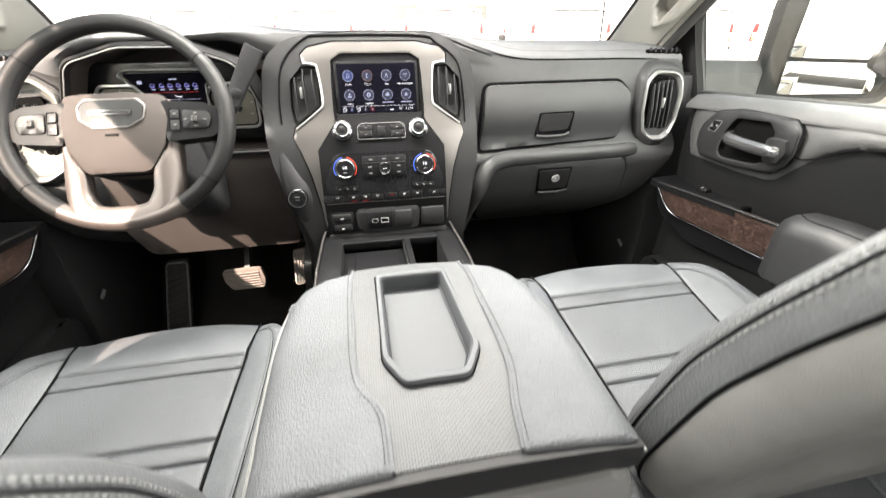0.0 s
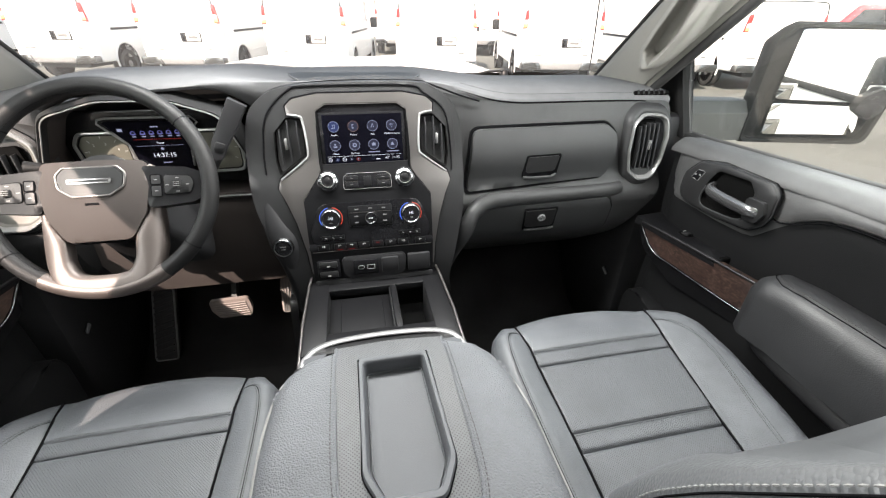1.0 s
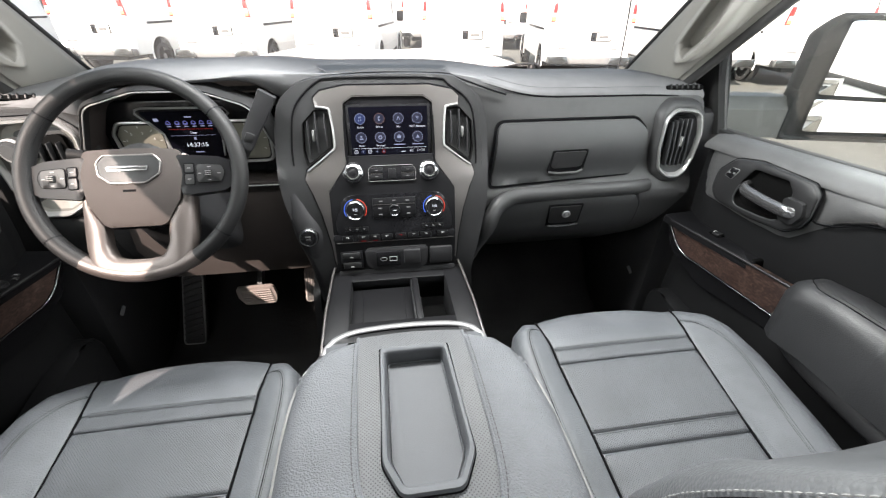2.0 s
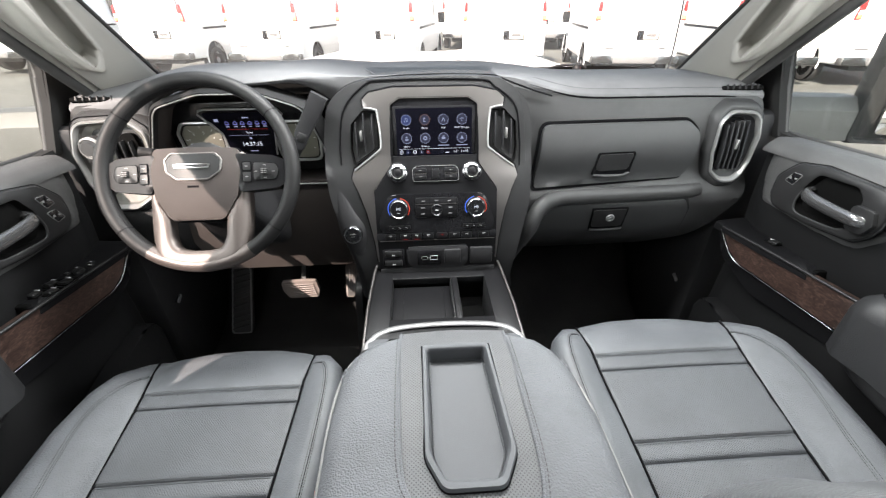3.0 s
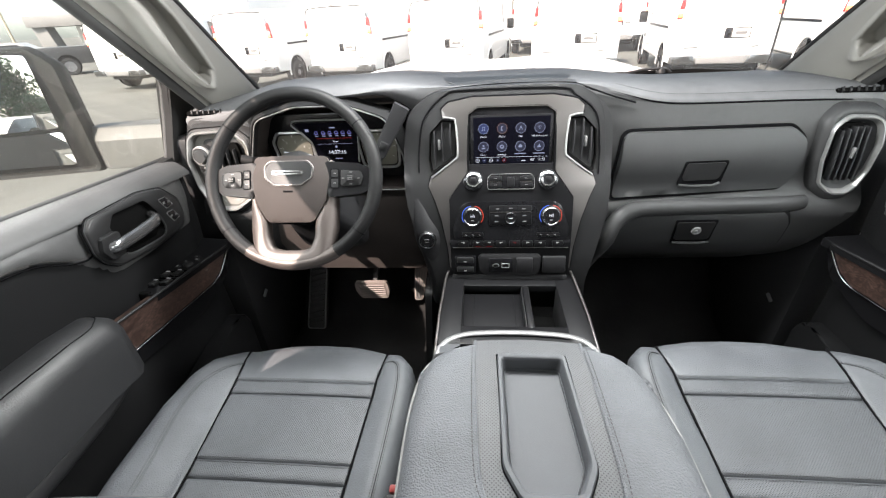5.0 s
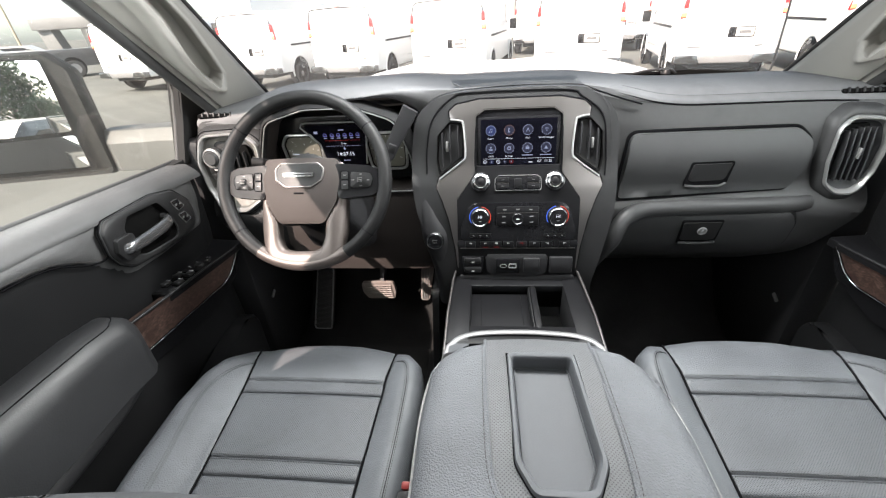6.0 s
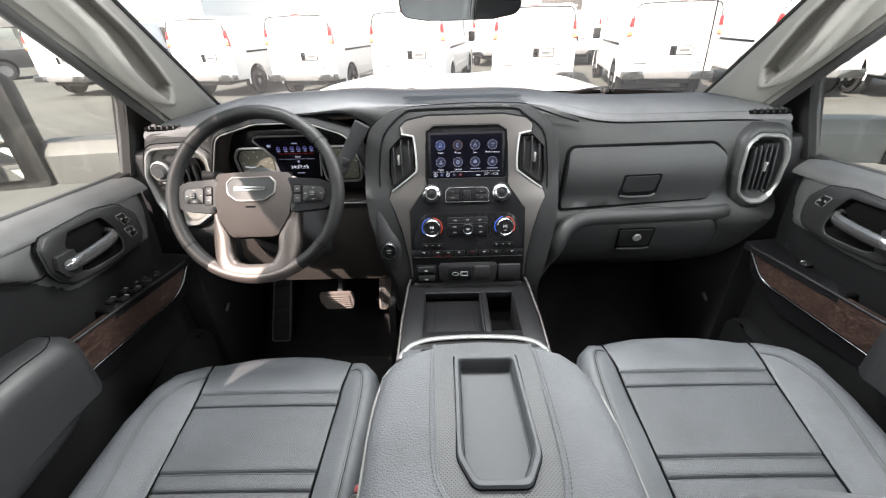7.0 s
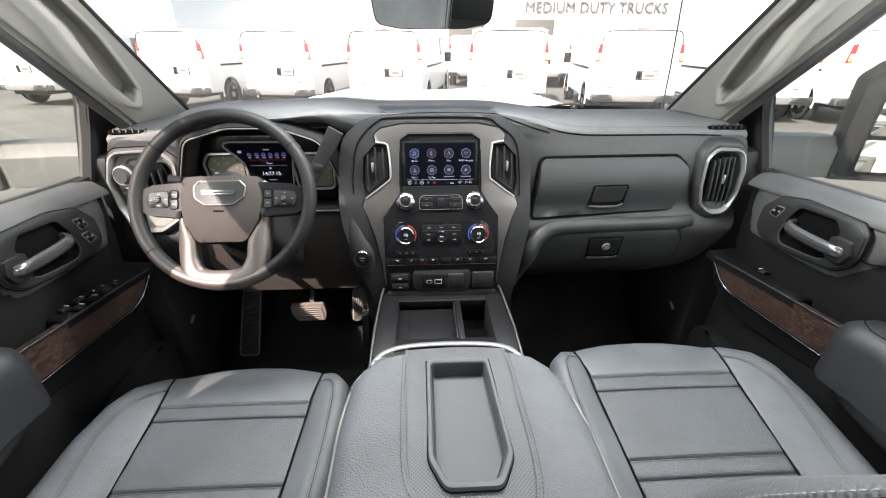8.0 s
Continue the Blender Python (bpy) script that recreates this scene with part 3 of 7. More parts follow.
# seam and stitching along the pad's lip
lip = [(x, pad_profile(x)[8][0] - 0.0015, pad_profile(x)[8][1] - 0.006) for x in np.linspace(0.24, 0.80, 60)]
part("piping", sweep(lip, lambda q: ring(0.0004 + 0.0020 * min(q * 4, 1.0), 6)), SEAM, dash)
# padded roll along the ledge, down beside the stack
roll = smooth_path([(0.745, 1.088, 1.352), (0.70, 1.078, 1.352), (0.60, 1.074, 1.351), (0.42, 1.072, 1.349), (0.33, 1.062, 1.348), (0.280, 1.034, 1.336), (0.251, 1.016, 1.295), (0.232, 1.034, 1.245), (0.219, 1.075, 1.18), (0.210, 1.11, 1.12)], 7)
part("padded_roll", sweep(roll, lambda q: ring(0.017 + 0.005 * q, 14, 0.021 + 0.006 * q)), FASCIA_LIT, dash, "padded vinyl roll over the glove box", smooth=80)
lip2 = [(x, pad_profile(x)[7][0] + 0.004, pad_profile(x)[7][1] + 0.007) for x in np.linspace(0.25, 0.80, 40)]
part("stitching", stitches(lip2, 0.0065, 0.0045, 0.0007, (0, -0.001, 0.0015)), THREAD, dash)

# upper glove-box door, with its pull
up_door = rounded([(0.285, 1.537, 0.025), (0.675, 1.540, 0.03), (0.708, 1.512, 0.03), (0.706, 1.44, 0.05), (0.690, 1.390, 0.025), (0.272, 1.372, 0.008)], 0.01)
part("door_gap", slab([(x * 1.0, z) for x, z in rounded([(0.279, 1.544, 0.028), (0.678, 1.547, 0.033), (0.716, 1.514, 0.033), (0.714, 1.44, 0.05), (0.697, 1.383, 0.028), (0.264, 1.364, 0.01)], 0.01)], DASH, "xz", -1, 0.012, 0.022, 0.0, out=-0.002), SEAM, dash)
ud = part("upper_glove_door", slab(up_door, DASH, "xz", -1, 0.02, 0.02, 0.006, out=0.004, segs=3, bump_fn=lambda u, v: 0.017 * math.sin(math.pi * min(max((v - 1.37) / 0.17, 0), 1))), STORAGE, dash, "matt black upper storage door", smooth=60)
part("latch", slab(rounded([(0.436, 1.467, 0.006), (0.540, 1.469, 0.006), (0.532, 1.402, 0.010), (0.428, 1.400, 0.012)], 0.006), DASH, "xz", -1, 0.02, 0.03, 0.003, out=0.0215), SEAM, ud)
part("pull", slab(rounded([(0.442, 1.462, 0.005), (0.533, 1.464, 0.005), (0.524, 1.420, 0.012), (0.436, 1.416, 0.012)], 0.005), DASH, "xz", -1, 0.02, 0.03, 0.004, out=0.0245), HARD, ud)
part("pull_edge", sweep([(0.432, 1.086, 1.405), (0.46, 1.085, 1.402), (0.515, 1.085, 1.403), (0.530, 1.086, 1.410)], ring(0.0040, 8)), STORAGE, ud)
low_door = rounded([(0.285, 1.328, 0.02), (0.700, 1.336, 0.02), (0.720, 1.30, 0.04), (0.735, 1.20, 0.05), (0.70, 1.12, 0.06), (0.30, 1.11, 0.04), (0.272, 1.20, 0.03)], 0.01)
part("door_gap", slab(rounded([(0.279, 1.340, 0.022), (0.704, 1.350, 0.022), (0.727, 1.30, 0.04), (0.742, 1.20, 0.05), (0.706, 1.112, 0.06), (0.29, 1.102, 0.04), (0.264, 1.20, 0.03)], 0.01), DASH, "xz", -1, 0.012, 0.022, 0.0, out=-0.002), SEAM, dash)
ld = part("lower_glove_door", slab(low_door, DASH, "xz", -1, 0.02, 0.02, 0.006, out=0.004, segs=3), STORAGE, dash, "matt black lower glove box door", smooth=60)
part("latch", slab(rounded([(0.438, 1.318, 0.005), (0.542, 1.319, 0.005), (0.548, 1.232, 0.012), (0.450, 1.230, 0.012)], 0.005), DASH, "xz", -1, 0.02, 0.03, 0.003, out=0.007), SEAM, ld)
part("pull", slab(rounded([(0.443, 1.312, 0.005), (0.536, 1.313, 0.005), (0.540, 1.250, 0.012), (0.452, 1.248, 0.012)], 0.005), DASH, "xz", -1, 0.02, 0.03, 0.004, out=0.010), HARD, ld)
part("pull_edge", sweep([(0.452, DASH(0, 1.238) - 0.009, 1.238), (0.48, DASH(0, 1.236) - 0.010, 1.236), (0.52, DASH(0, 1.236) - 0.010, 1.236), (0.546, DASH(0, 1.240) - 0.009, 1.240)], ring(0.0040, 8)), STORAGE, ld)
part("lock", lathe([(0.012, 0.0), (0.012, 0.004), (0.009, 0.005), (0.0085, 0.003), (0.004, 0.003), (0.004, 0.006), (0, 0.006)], plane_pose(0.495, 1.288, DASH(0, 1.288), -12, 0.011), 20), STEEL, ld, "steel key lock")


# side vents with chrome rings (the driver's one holds the lamp switches)
def side_pod(s):
    outer = [(0.742, 1.545, 0.02), (0.775, 1.575, 0.02), (0.862, 1.570, 0.02), (0.876, 1.50, 0.03), (0.873, 1.42, 0.03), (0.858, 1.376, 0.02), (0.83, 1.362, 0.02), (0.79, 1.362, 0.02), (0.760, 1.388, 0.02), (0.743, 1.455, 0.03)]
    if s < 0:
        outer = [(0.876 - (0.876 - x) * 1.36, z, r) for x, z, r in outer]
    else:
        outer = [(0.806 + (x - 0.808) * 0.885, 1.472 + (z - 1.468) * 0.88, r) for x, z, r in outer]
    o = rounded([(x, z, 0.034) for x, z, r in outer], 0.03, 7)
    c = (0.806, 1.472) if s > 0 else (0.785, 1.468)
    f = lambda u, v: DASH(u, v) - 0.004

    def scaled(k, dy):
        return [Vector((c[0] + (x - c[0]) * k, f(x, z) + dy, c[1] + (z - c[1]) * k)) for x, z in o]

    shell = part("vent_surround", flip(loft([scaled(k * (1.07 if s > 0 and k > 1.05 else 1.0), d) for k, d in ((1.19, 0.020), (1.15, 0.002), (1.09, -0.010), (1.03, -0.015), (0.98, -0.010))]), s), FASCIA_LIT, dash, smooth=70)
    part("piping", flip(sweep(scaled(1.095, -0.0100), ring(0.0016, 6), closed=True, up=(0, 1, 0)), s), SEAM, shell)
    ks = (1.02, 1.01, 0.985, 0.945, 0.925, 0.905, 0.88) if s > 0 else (1.02, 1.013, 0.998, 0.968, 0.955, 0.945, 0.93)
    part("chrome_ring", flip(loft([scaled(k, d) for k, d in zip(ks, (-0.014, -0.020, -0.023, -0.0225, -0.018, -0.016, -0.006))]), s), RINGM, shell, "bright satin silver ring")
    part("backing", flip(loft([scaled(0.88 if s > 0 else 0.93, -0.008), scaled(0.82 if s > 0 else 0.90, 0.0), scaled(0.62, 0.012)], True, (False, True)), s), CHARCOAL if s > 0 else POD_FACE, shell)
    if s > 0:
        hole = rounded([(0.760, 1.530), (0.775, 1.545), (0.824, 1.546), (0.842, 1.41), (0.835, 1.398), (0.790, 1.402), (0.764, 1.45)], 0.006)
        part("cavity", slab(hole, lambda u, v: f(u, v) + 0.010, "xz", -1, 0.01, 0.05, 0.0, out=0.012), VOIDM, shell)
        for k in range(5):
            x0 = 0.772 + 0.0135 * k
            part("slat", sweep([(x0, f(0, 1.53) - 0.008, 1.532 + 0.004 * min(k, 2)), (x0 + 0.004, f(0, 1.47) - 0.010, 1.47), (x0 + 0.012, f(0, 1.41) - 0.006, 1.412)], [(-0.0014, -0.012), (0.0014, -0.012), (0.0024, 0.006), (-0.0024, 0.006)], up=(0, 1, 0)), CHARCOAL, shell)
        part("vane_knob", box((0.006, 0.010, 0.026), (0.806, f(0, 1.48) - 0.022, 1.482), 0.002), RINGM, shell, "satin silver vane knob")
    else:
        k1 = plane_pose(-0.838, 1.508, f(0, 1.508), 4, 0.004)
        part("lamp_dial", lathe([(0.027, -0.02), (0.027, 0.004), (0.024, 0.009), (0.021, 0.009), (0.019, 0.012), (0.016, 0.018), (0.0, 0.018)], k1, 30), STORAGE, shell, "rotary lamp switch")
        part("dial_ring", lathe([(0.0275, 0.003), (0.0275, 0.0075), (0.0235, 0.0105), (0.0225, 0.0095), (0.0225, 0.003)], k1, 30, True), RINGM, shell, "silver dial ring")
        for k, z in enumerate((1.475, 1.455, 1.436, 1.417)):
            part("button", box((0.040, 0.012, 0.015), (-0.838 + 0.003 * k, f(0, z) + 0.000, z), 0.003), HARD, shell)
            part("mark", box((0.012, 0.002, 0.003), (-0.838 + 0.003 * k, f(0, z) - 0.0065, z), 0.0005), LIGHT_PRINT, shell)
        part("trailer_dial", lathe([(0.020, -0.02), (0.020, 0.004), (0.016, 0.010), (0.0, 0.011)], plane_pose(-0.822, 1.398, f(0, 1.40), 4, 0.003), 22), HARD, shell)
        hole = rounded([(-0.795, 1.535), (-0.735, 1.540), (-0.720, 1.46), (-0.755, 1.405), (-0.790, 1.42)], 0.012)
        part("cavity", slab(hole, lambda u, v: f(u, v) + 0.010, "xz", -1, 0.01, 0.05, 0.0, out=0.012), VOIDM, shell)
        for k in range(3):
            part("slat", box((0.003, 0.02, 0.10), (-0.782 + 0.020 * k, f(0, 1.47) - 0.004, 1.475), 0.001), HARD, shell)
    # demister grille on top
    for k in range(6):
        x0 = 0.775 + 0.0165 * k
        part("demister_slat", flip(box((0.0042, 0.040, 0.012), (x0 + 0.004, 1.158, 1.6075), 0.001, pose(0, 0, 0, -30, 0, -14)), s), HARD, shell)
    part("demister_bed", flip(box((0.112, 0.044, 0.012), (0.820, 1.163, 1.6035), 0.004, pose(0, 0, 0, -30)), s), VOIDM, shell)


both_sides(side_pod)

# windscreen demister slot on the pad's crest
slot = rounded([(-0.178, 1.236, 0.02), (0.172, 1.236, 0.02), (0.122, 1.140, 0.02), (-0.130, 1.140, 0.02)], 0.01, 5)


def pad_top(x, y):
    pts = sorted(pad_profile(x)[1:8])
    return float(np.interp(y, [p[0] for p in pts], [p[1] for p in pts]))


part("speaker_slot", slab(slot, pad_top, "xy", 1, 0.01, 0.02, 0.001, out=0.0025), HARD, dash, "dark speaker grille on the dash top")
part("slot_rim", sweep([Vector((x, y, pad_top(x, y) + 0.0005)) for x, y in slot], ring(0.0022, 6), closed=True), PAD_LIT, dash)

# ---- centre stack
STACK = soft_curve((1.05, 0.985), (1.15, 0.958), (1.238, 0.961), (1.373, 0.982), (1.455, 1.008), (1.488, 1.028), (1.603, 1.053), (1.66, 1.070), (1.70, 1.09))
stack = part("stack_surround", slab(loop([(-0.180, 1.10), (-0.195, 1.20), (-0.228, 1.30), (-0.258, 1.40), (-0.264, 1.50), (-0.252, 1.588), (-0.224, 1.630), (-0.162, 1.656), (0.0, 1.664), (0.132, 1.661), (0.172, 1.650), (0.214, 1.618), (0.234, 1.57), (0.238, 1.48), (0.234, 1.38), (0.216, 1.28), (0.198, 1.19), (0.185, 1.10), (0.0, 1.095)], 6), STACK, "xz", -1, 0.10, 0.022, 0.016, out=-0.004, segs=4), VINYL, dash, "black stitched surround of the centre stack", smooth=70)
edge = [(-0.226, 1.475), (-0.224, 1.53), (-0.208, 1.600), (-0.158, 1.648), (-0.108, 1.657), (0.104, 1.656), (0.146, 1.640), (0.194, 1.600), (0.207, 1.53), (0.208, 1.465)]
line = smooth_path([(x, STACK(x, z) + 0.002, z) for x, z in edge], 8)
part("piping", sweep(line, ring(0.0019, 6), up=(0, 1, 0)), SEAM, stack)
# crease between the surround and the upper pad, running out along the pad's lip
crease = smooth_path([(-0.262, 1.090, 1.540), (-0.256, 1.094, 1.590), (-0.226, 1.097, 1.625), (-0.160, 1.100, 1.654), (-0.03, 1.101, 1.6635), (0.130, 1.101, 1.661), (0.165, 1.102, 1.653), (0.205, 1.104, 1.639), (0.240, 1.106, 1.6265), (0.300, 1.116, 1.6075)], 8)
part("piping", sweep(crease, ring(0.0021, 6), up=(0, 1, 0)), SEAM, dash)
edge2 = [(0.222, 1.465), (0.222, 1.50), (0.208, 1.612), (0.164, 1.660)]
part("stitching", stitches(smooth_path([(x, STACK(x, z) + 0.003, z) for x, z in edge2], 8), 0.0065, 0.0045, 0.0007, (0, -0.002, 0)), THREAD, stack)

half = [(0.094, 1.643, 0.012), (0.150, 1.632, 0.012), (0.166, 1.618, 0.004), (0.164, 1.602, 0.004), (0.131, 1.598, 0.012), (0.127, 1.515, 0.012), (0.196, 1.464, 0.006), (0.203, 1.444, 0.006), (0.188, 1.412, 0.012), (0.172, 1.365, 0.02), (0.158, 1.29, 0.01), (0.1535, 1.235, 0.001), (0.1505, 1.235, 0.001), (0.1505, 1.30, 0.01), (0.151, 1.417, 0.01), (0.104, 1.480, 0.008), (0.102, 1.607, 0.006), (0.080, 1.621, 0.008)]
bezel_outline = rounded([(0.094, 1.643)] + half[1:] + mirror_x(half)[:-1] + [(-0.094, 1.643)], 0.006, 4)
BEZEL = lambda u, v: STACK(u, v) - 0.010 + 0.13 * max(0.0, abs(u) - 0.10) + 0.10 * max(0.0, v - 1.61)
# black bead: the joint round the bezel and the shadow painted above it
part("bezel_gap_shade", sweep([Vector((x, BEZEL(x, z) + 0.003, z + 0.0008)) for x, z in bezel_outline], ring(0.0028, 6), closed=True, up=(0, 1, 0)), SEAM, stack)
part("silver_bezel", slab(bezel_outline, BEZEL, "xz", -1, 0.02, 0.012, 0.004, out=0.0, segs=3), SILVER, stack, "satin silver bezel with angular shoulders", smooth=50)
lower = rounded([(0.103, 1.492), (0.103, 1.478, 0.006), (0.150, 1.416, 0.01), (0.151, 1.30), (0.149, 1.19, 0.01), (-0.149, 1.19, 0.01), (-0.151, 1.30), (-0.150, 1.416, 0.01), (-0.103, 1.478, 0.006), (-0.103, 1.492)], 0.0)
part("control_panel", slab(lower, STACK, "xz", -1, 0.02, 0.015, 0.002, out=0.006), PANEL, stack, smooth=60)
# brow over the screen, then the screen
part("screen_brow", slab(rounded([(-0.100, 1.607), (-0.080, 1.620, 0.006), (0.080, 1.620, 0.006), (0.100, 1.607), (0.097, 1.596), (-0.097, 1.596)], 0.0), STACK, "xz", -1, 0.02, 0.05, 0.002, out=0.004), GLOSS, stack)

SCR = plane_pose(0.0, 1.545, 1.040, 11.0, -0.003)
screen = part("screen", box((0.198, 0.120, 0.012), (0, 0, 0), 0.003), GLOSS, stack, "lit touchscreen showing two rows of round icons")
screen.matrix_local = SCR
part("display", box((0.180, 0.108, 0.002), (0, 0, 0.0062), 0.0), SCREEN, screen)


def at(x, y, z=0.0075):
    return Matrix.Translation((x, y, z))


def disc(r, x, y, z=0.0075, n=24, inner=0.0):
    if inner:
        return lathe([(inner, 0), (r, 0), (r, 0.0003), (inner, 0.0003), (inner, 0)], at(x, y, z), n, True)
    return lathe([(r, 0), (r, 0.0003), (0, 0.0003)], at(x, y, z), n)


icons = [("Audio", -0.066, 0.028), ("Phone", -0.022, 0.028), ("Nav", 0.022, 0.028), ("Wi-Fi Hotspot", 0.066, 0.028), ("Users", -0.066, -0.014), ("Settings", -0.022, -0.014), ("", 0.022, -0.014), ("", 0.066, -0.014)]
for k, (word, x, y) in enumerate(icons):
    part("icon", disc(0.0118, x, y), BLUE_INK if k == 0 else GREY_INK, screen)
    part("icon_ring", disc(0.0122, x, y, 0.0078, 28, 0.0113), COPPER_INK if k == 1 else PALE_INK, screen)
    zz = 0.0082
    if k == 0:
        g = add(add(box((0.0008, 0.007, 0.0002), (x + 0.003, y + 0.001, zz), 0), box((0.0008, 0.007, 0.0002), (x - 0.002, y, zz), 0)), add(box((0.006, 0.0014, 0.0002), (x + 0.0005, y + 0.004, zz), 0), add(disc(0.0016, x + 0.0018, y - 0.0025, zz, 12), disc(0.0016, x - 0.0032, y - 0.0035, zz, 12))))
    elif k == 1:
        g = add(box((0.0018, 0.008, 0.0002), (x - 0.002, y, zz), 0.0), add(box((0.004, 0.0022, 0.0002), (x - 0.0005, y + 0.0036, zz), 0.0), box((0.004, 0.0022, 0.0002), (x - 0.0005, y - 0.0036, zz), 0.0)))
    elif k == 2:
        g = add(box((0.0014, 0.009, 0.0002), (x - 0.0018, y, zz), 0, pose(0, 0, 0, 0, 0, -22)), box((0.0014, 0.009, 0.0002), (x + 0.0018, y, zz), 0, pose(0, 0, 0, 0, 0, 22)))
    elif k == 3:
        g = add(add(sweep([Vector((x + 0.0062 * math.cos(radians(a)), y - 0.003 + 0.0062 * math.sin(radians(a)), zz)) for a in range(45, 136, 15)], ring(0.0005, 5)), sweep([Vector((x + 0.0036 * math.cos(radians(a)), y - 0.003 + 0.0036 * math.sin(radians(a)), zz)) for a in range(45, 136, 15)], ring(0.0005, 5))), disc(0.0011, x, y - 0.003, zz, 10))
    elif k == 4:
        g = add(disc(0.0022, x, y + 0.0025, zz, 16), box((0.008, 0.0034, 0.0002), (x, y - 0.003, zz), 0.0))
    elif k == 5:
        g = disc(0.0050, x, y, zz, 8, 0.0024)
    elif k == 6:
        g = add(box((0.0085, 0.0055, 0.0002), (x, y, zz), 0.0), box((0.004, 0.0016, 0.0002), (x, y + 0.0042, zz), 0.0))
    else:
        g = lathe([(0.0052, 0), (0.0, 0.0002)], at(x, y - 0.0005, zz) @ pose(0, 0, 0, 0, 0, 90), 3)
    part("glyph", g, PALE_INK, screen)
    if word:
        part("caption", text_bm(word, 0.0062, at(x, y - 0.0185, 0.0078), 0.0001), WHITE_INK, screen)
    else:
        part("caption_bar", box((0.027, 0.0022, 0.0003), (x, y - 0.0170, 0.008), 0), PALE_INK, screen)
part("rule", box((0.172, 0.0006, 0.0003), (0, -0.0385, 0.0078), 0), WHITE_INK, screen)
for k, (x, m) in enumerate(((-0.080, WHITE_INK), (-0.064, BLUE_INK), (-0.048, WHITE_INK), (-0.032, GREY_INK), (-0.016, RED_INK))):
    part("dock_icon", disc(0.0046, x, -0.046, 0.0078, 18, 0.0036), m, screen)
    part("dock_dot", disc(0.0018, x, -0.046, 0.0078, 12), PALE_INK, screen)
part("clock", text_bm("62°  11:35", 0.0085, at(0.064, -0.046, 0.0078), 0.0001), WHITE_INK, screen)
part("profile_mark", disc(0.004, 0.018, -0.046, 0.0078, 16, 0.003), GREY_INK, screen)
part("profile_bar", box((0.010, 0.002, 0.0003), (0.030, -0.048, 0.008), 0), WHITE_INK, screen)


def stack_pose(x, z, out=0.0):
    slope = (STACK(0, z + 0.012) - STACK(0, z - 0.012)) / 0.024
    return plane_pose(x, z, STACK(0, z), math.degrees(math.atan(slope)), out)


def on_stack(name, bm, m, material, label="", parent=None):
    bmesh.ops.transform(bm, matrix=m, verts=bm.verts)
    return part(name, bm, material, parent or stack, label)


# volume and tuning knobs
for x in (-0.091, 0.088):
    m = stack_pose(x, 1.455, 0.006)
    k = on_stack("knob", lathe([(0.0215, -0.004), (0.0215, 0.003), (0.0185, 0.005), (0.0188, 0.011), (0.0178, 0.0135), (0.0150, 0.0150), (0.0125, 0.0140), (0.0, 0.0135)], Matrix(), 32), m, CHROME, "ribbed chrome knob")
    on_stack("knob_cap", lathe([(0.0126, 0.0140), (0.0116, 0.0158), (0.0085, 0.0152), (0.0075, 0.0160), (0.0, 0.0162)], Matrix(), 24), m, PANEL, parent=k)
    on_stack("knob_seat", lathe([(0.0245, -0.003), (0.0245, 0.001), (0.022, 0.002), (0.0, 0.002)], Matrix(), 32), m, GLOSS, parent=k)
# radio keys
m = stack_pose(0.0, 1.452, 0.006)
keys = on_stack("key_plate", slab(rounded([(-0.056, 0.011, 0.012), (-0.046, 0.0185, 0.01), (0.046, 0.0185, 0.01), (0.056, 0.011, 0.012), (0.056, -0.018, 0.005), (-0.056, -0.018, 0.005)], 0.005, 4), lambda u, v: 0.0, "xy", 1, 0.006, 0.5, 0.0012, out=0.0025), m, GLOSS)
on_stack("key_rim", sweep([Vector((u, v, 0.0022)) for u, v in rounded([(-0.056, 0.011, 0.012), (-0.046, 0.0185, 0.01), (0.046, 0.0185, 0.01), (0.056, 0.011, 0.012), (0.056, -0.018, 0.005), (-0.056, -0.018, 0.005)], 0.005, 4)], ring(0.0007, 5), closed=True), m, GREY_PRINT, parent=keys)
for x in (-0.037, 0.037):
    for y in (-0.0075, 0.0075):
        on_stack("key", box((0.030, 0.0125, 0.005), (x, y, 0.002), 0.0015), m, PANEL, parent=keys)
        on_stack("mark", box((0.007, 0.0012, 0.0004), (x, y, 0.0048), 0), m, GREY_PRINT, parent=keys)
    on_stack("key_line", box((0.030, 0.0008, 0.0055), (x, 0.0, 0.002), 0), m, SILVER, parent=keys)
on_stack("home_key", box((0.018, 0.024, 0.005), (0, -0.001, 0.002), 0.002), m, PANEL, parent=keys)
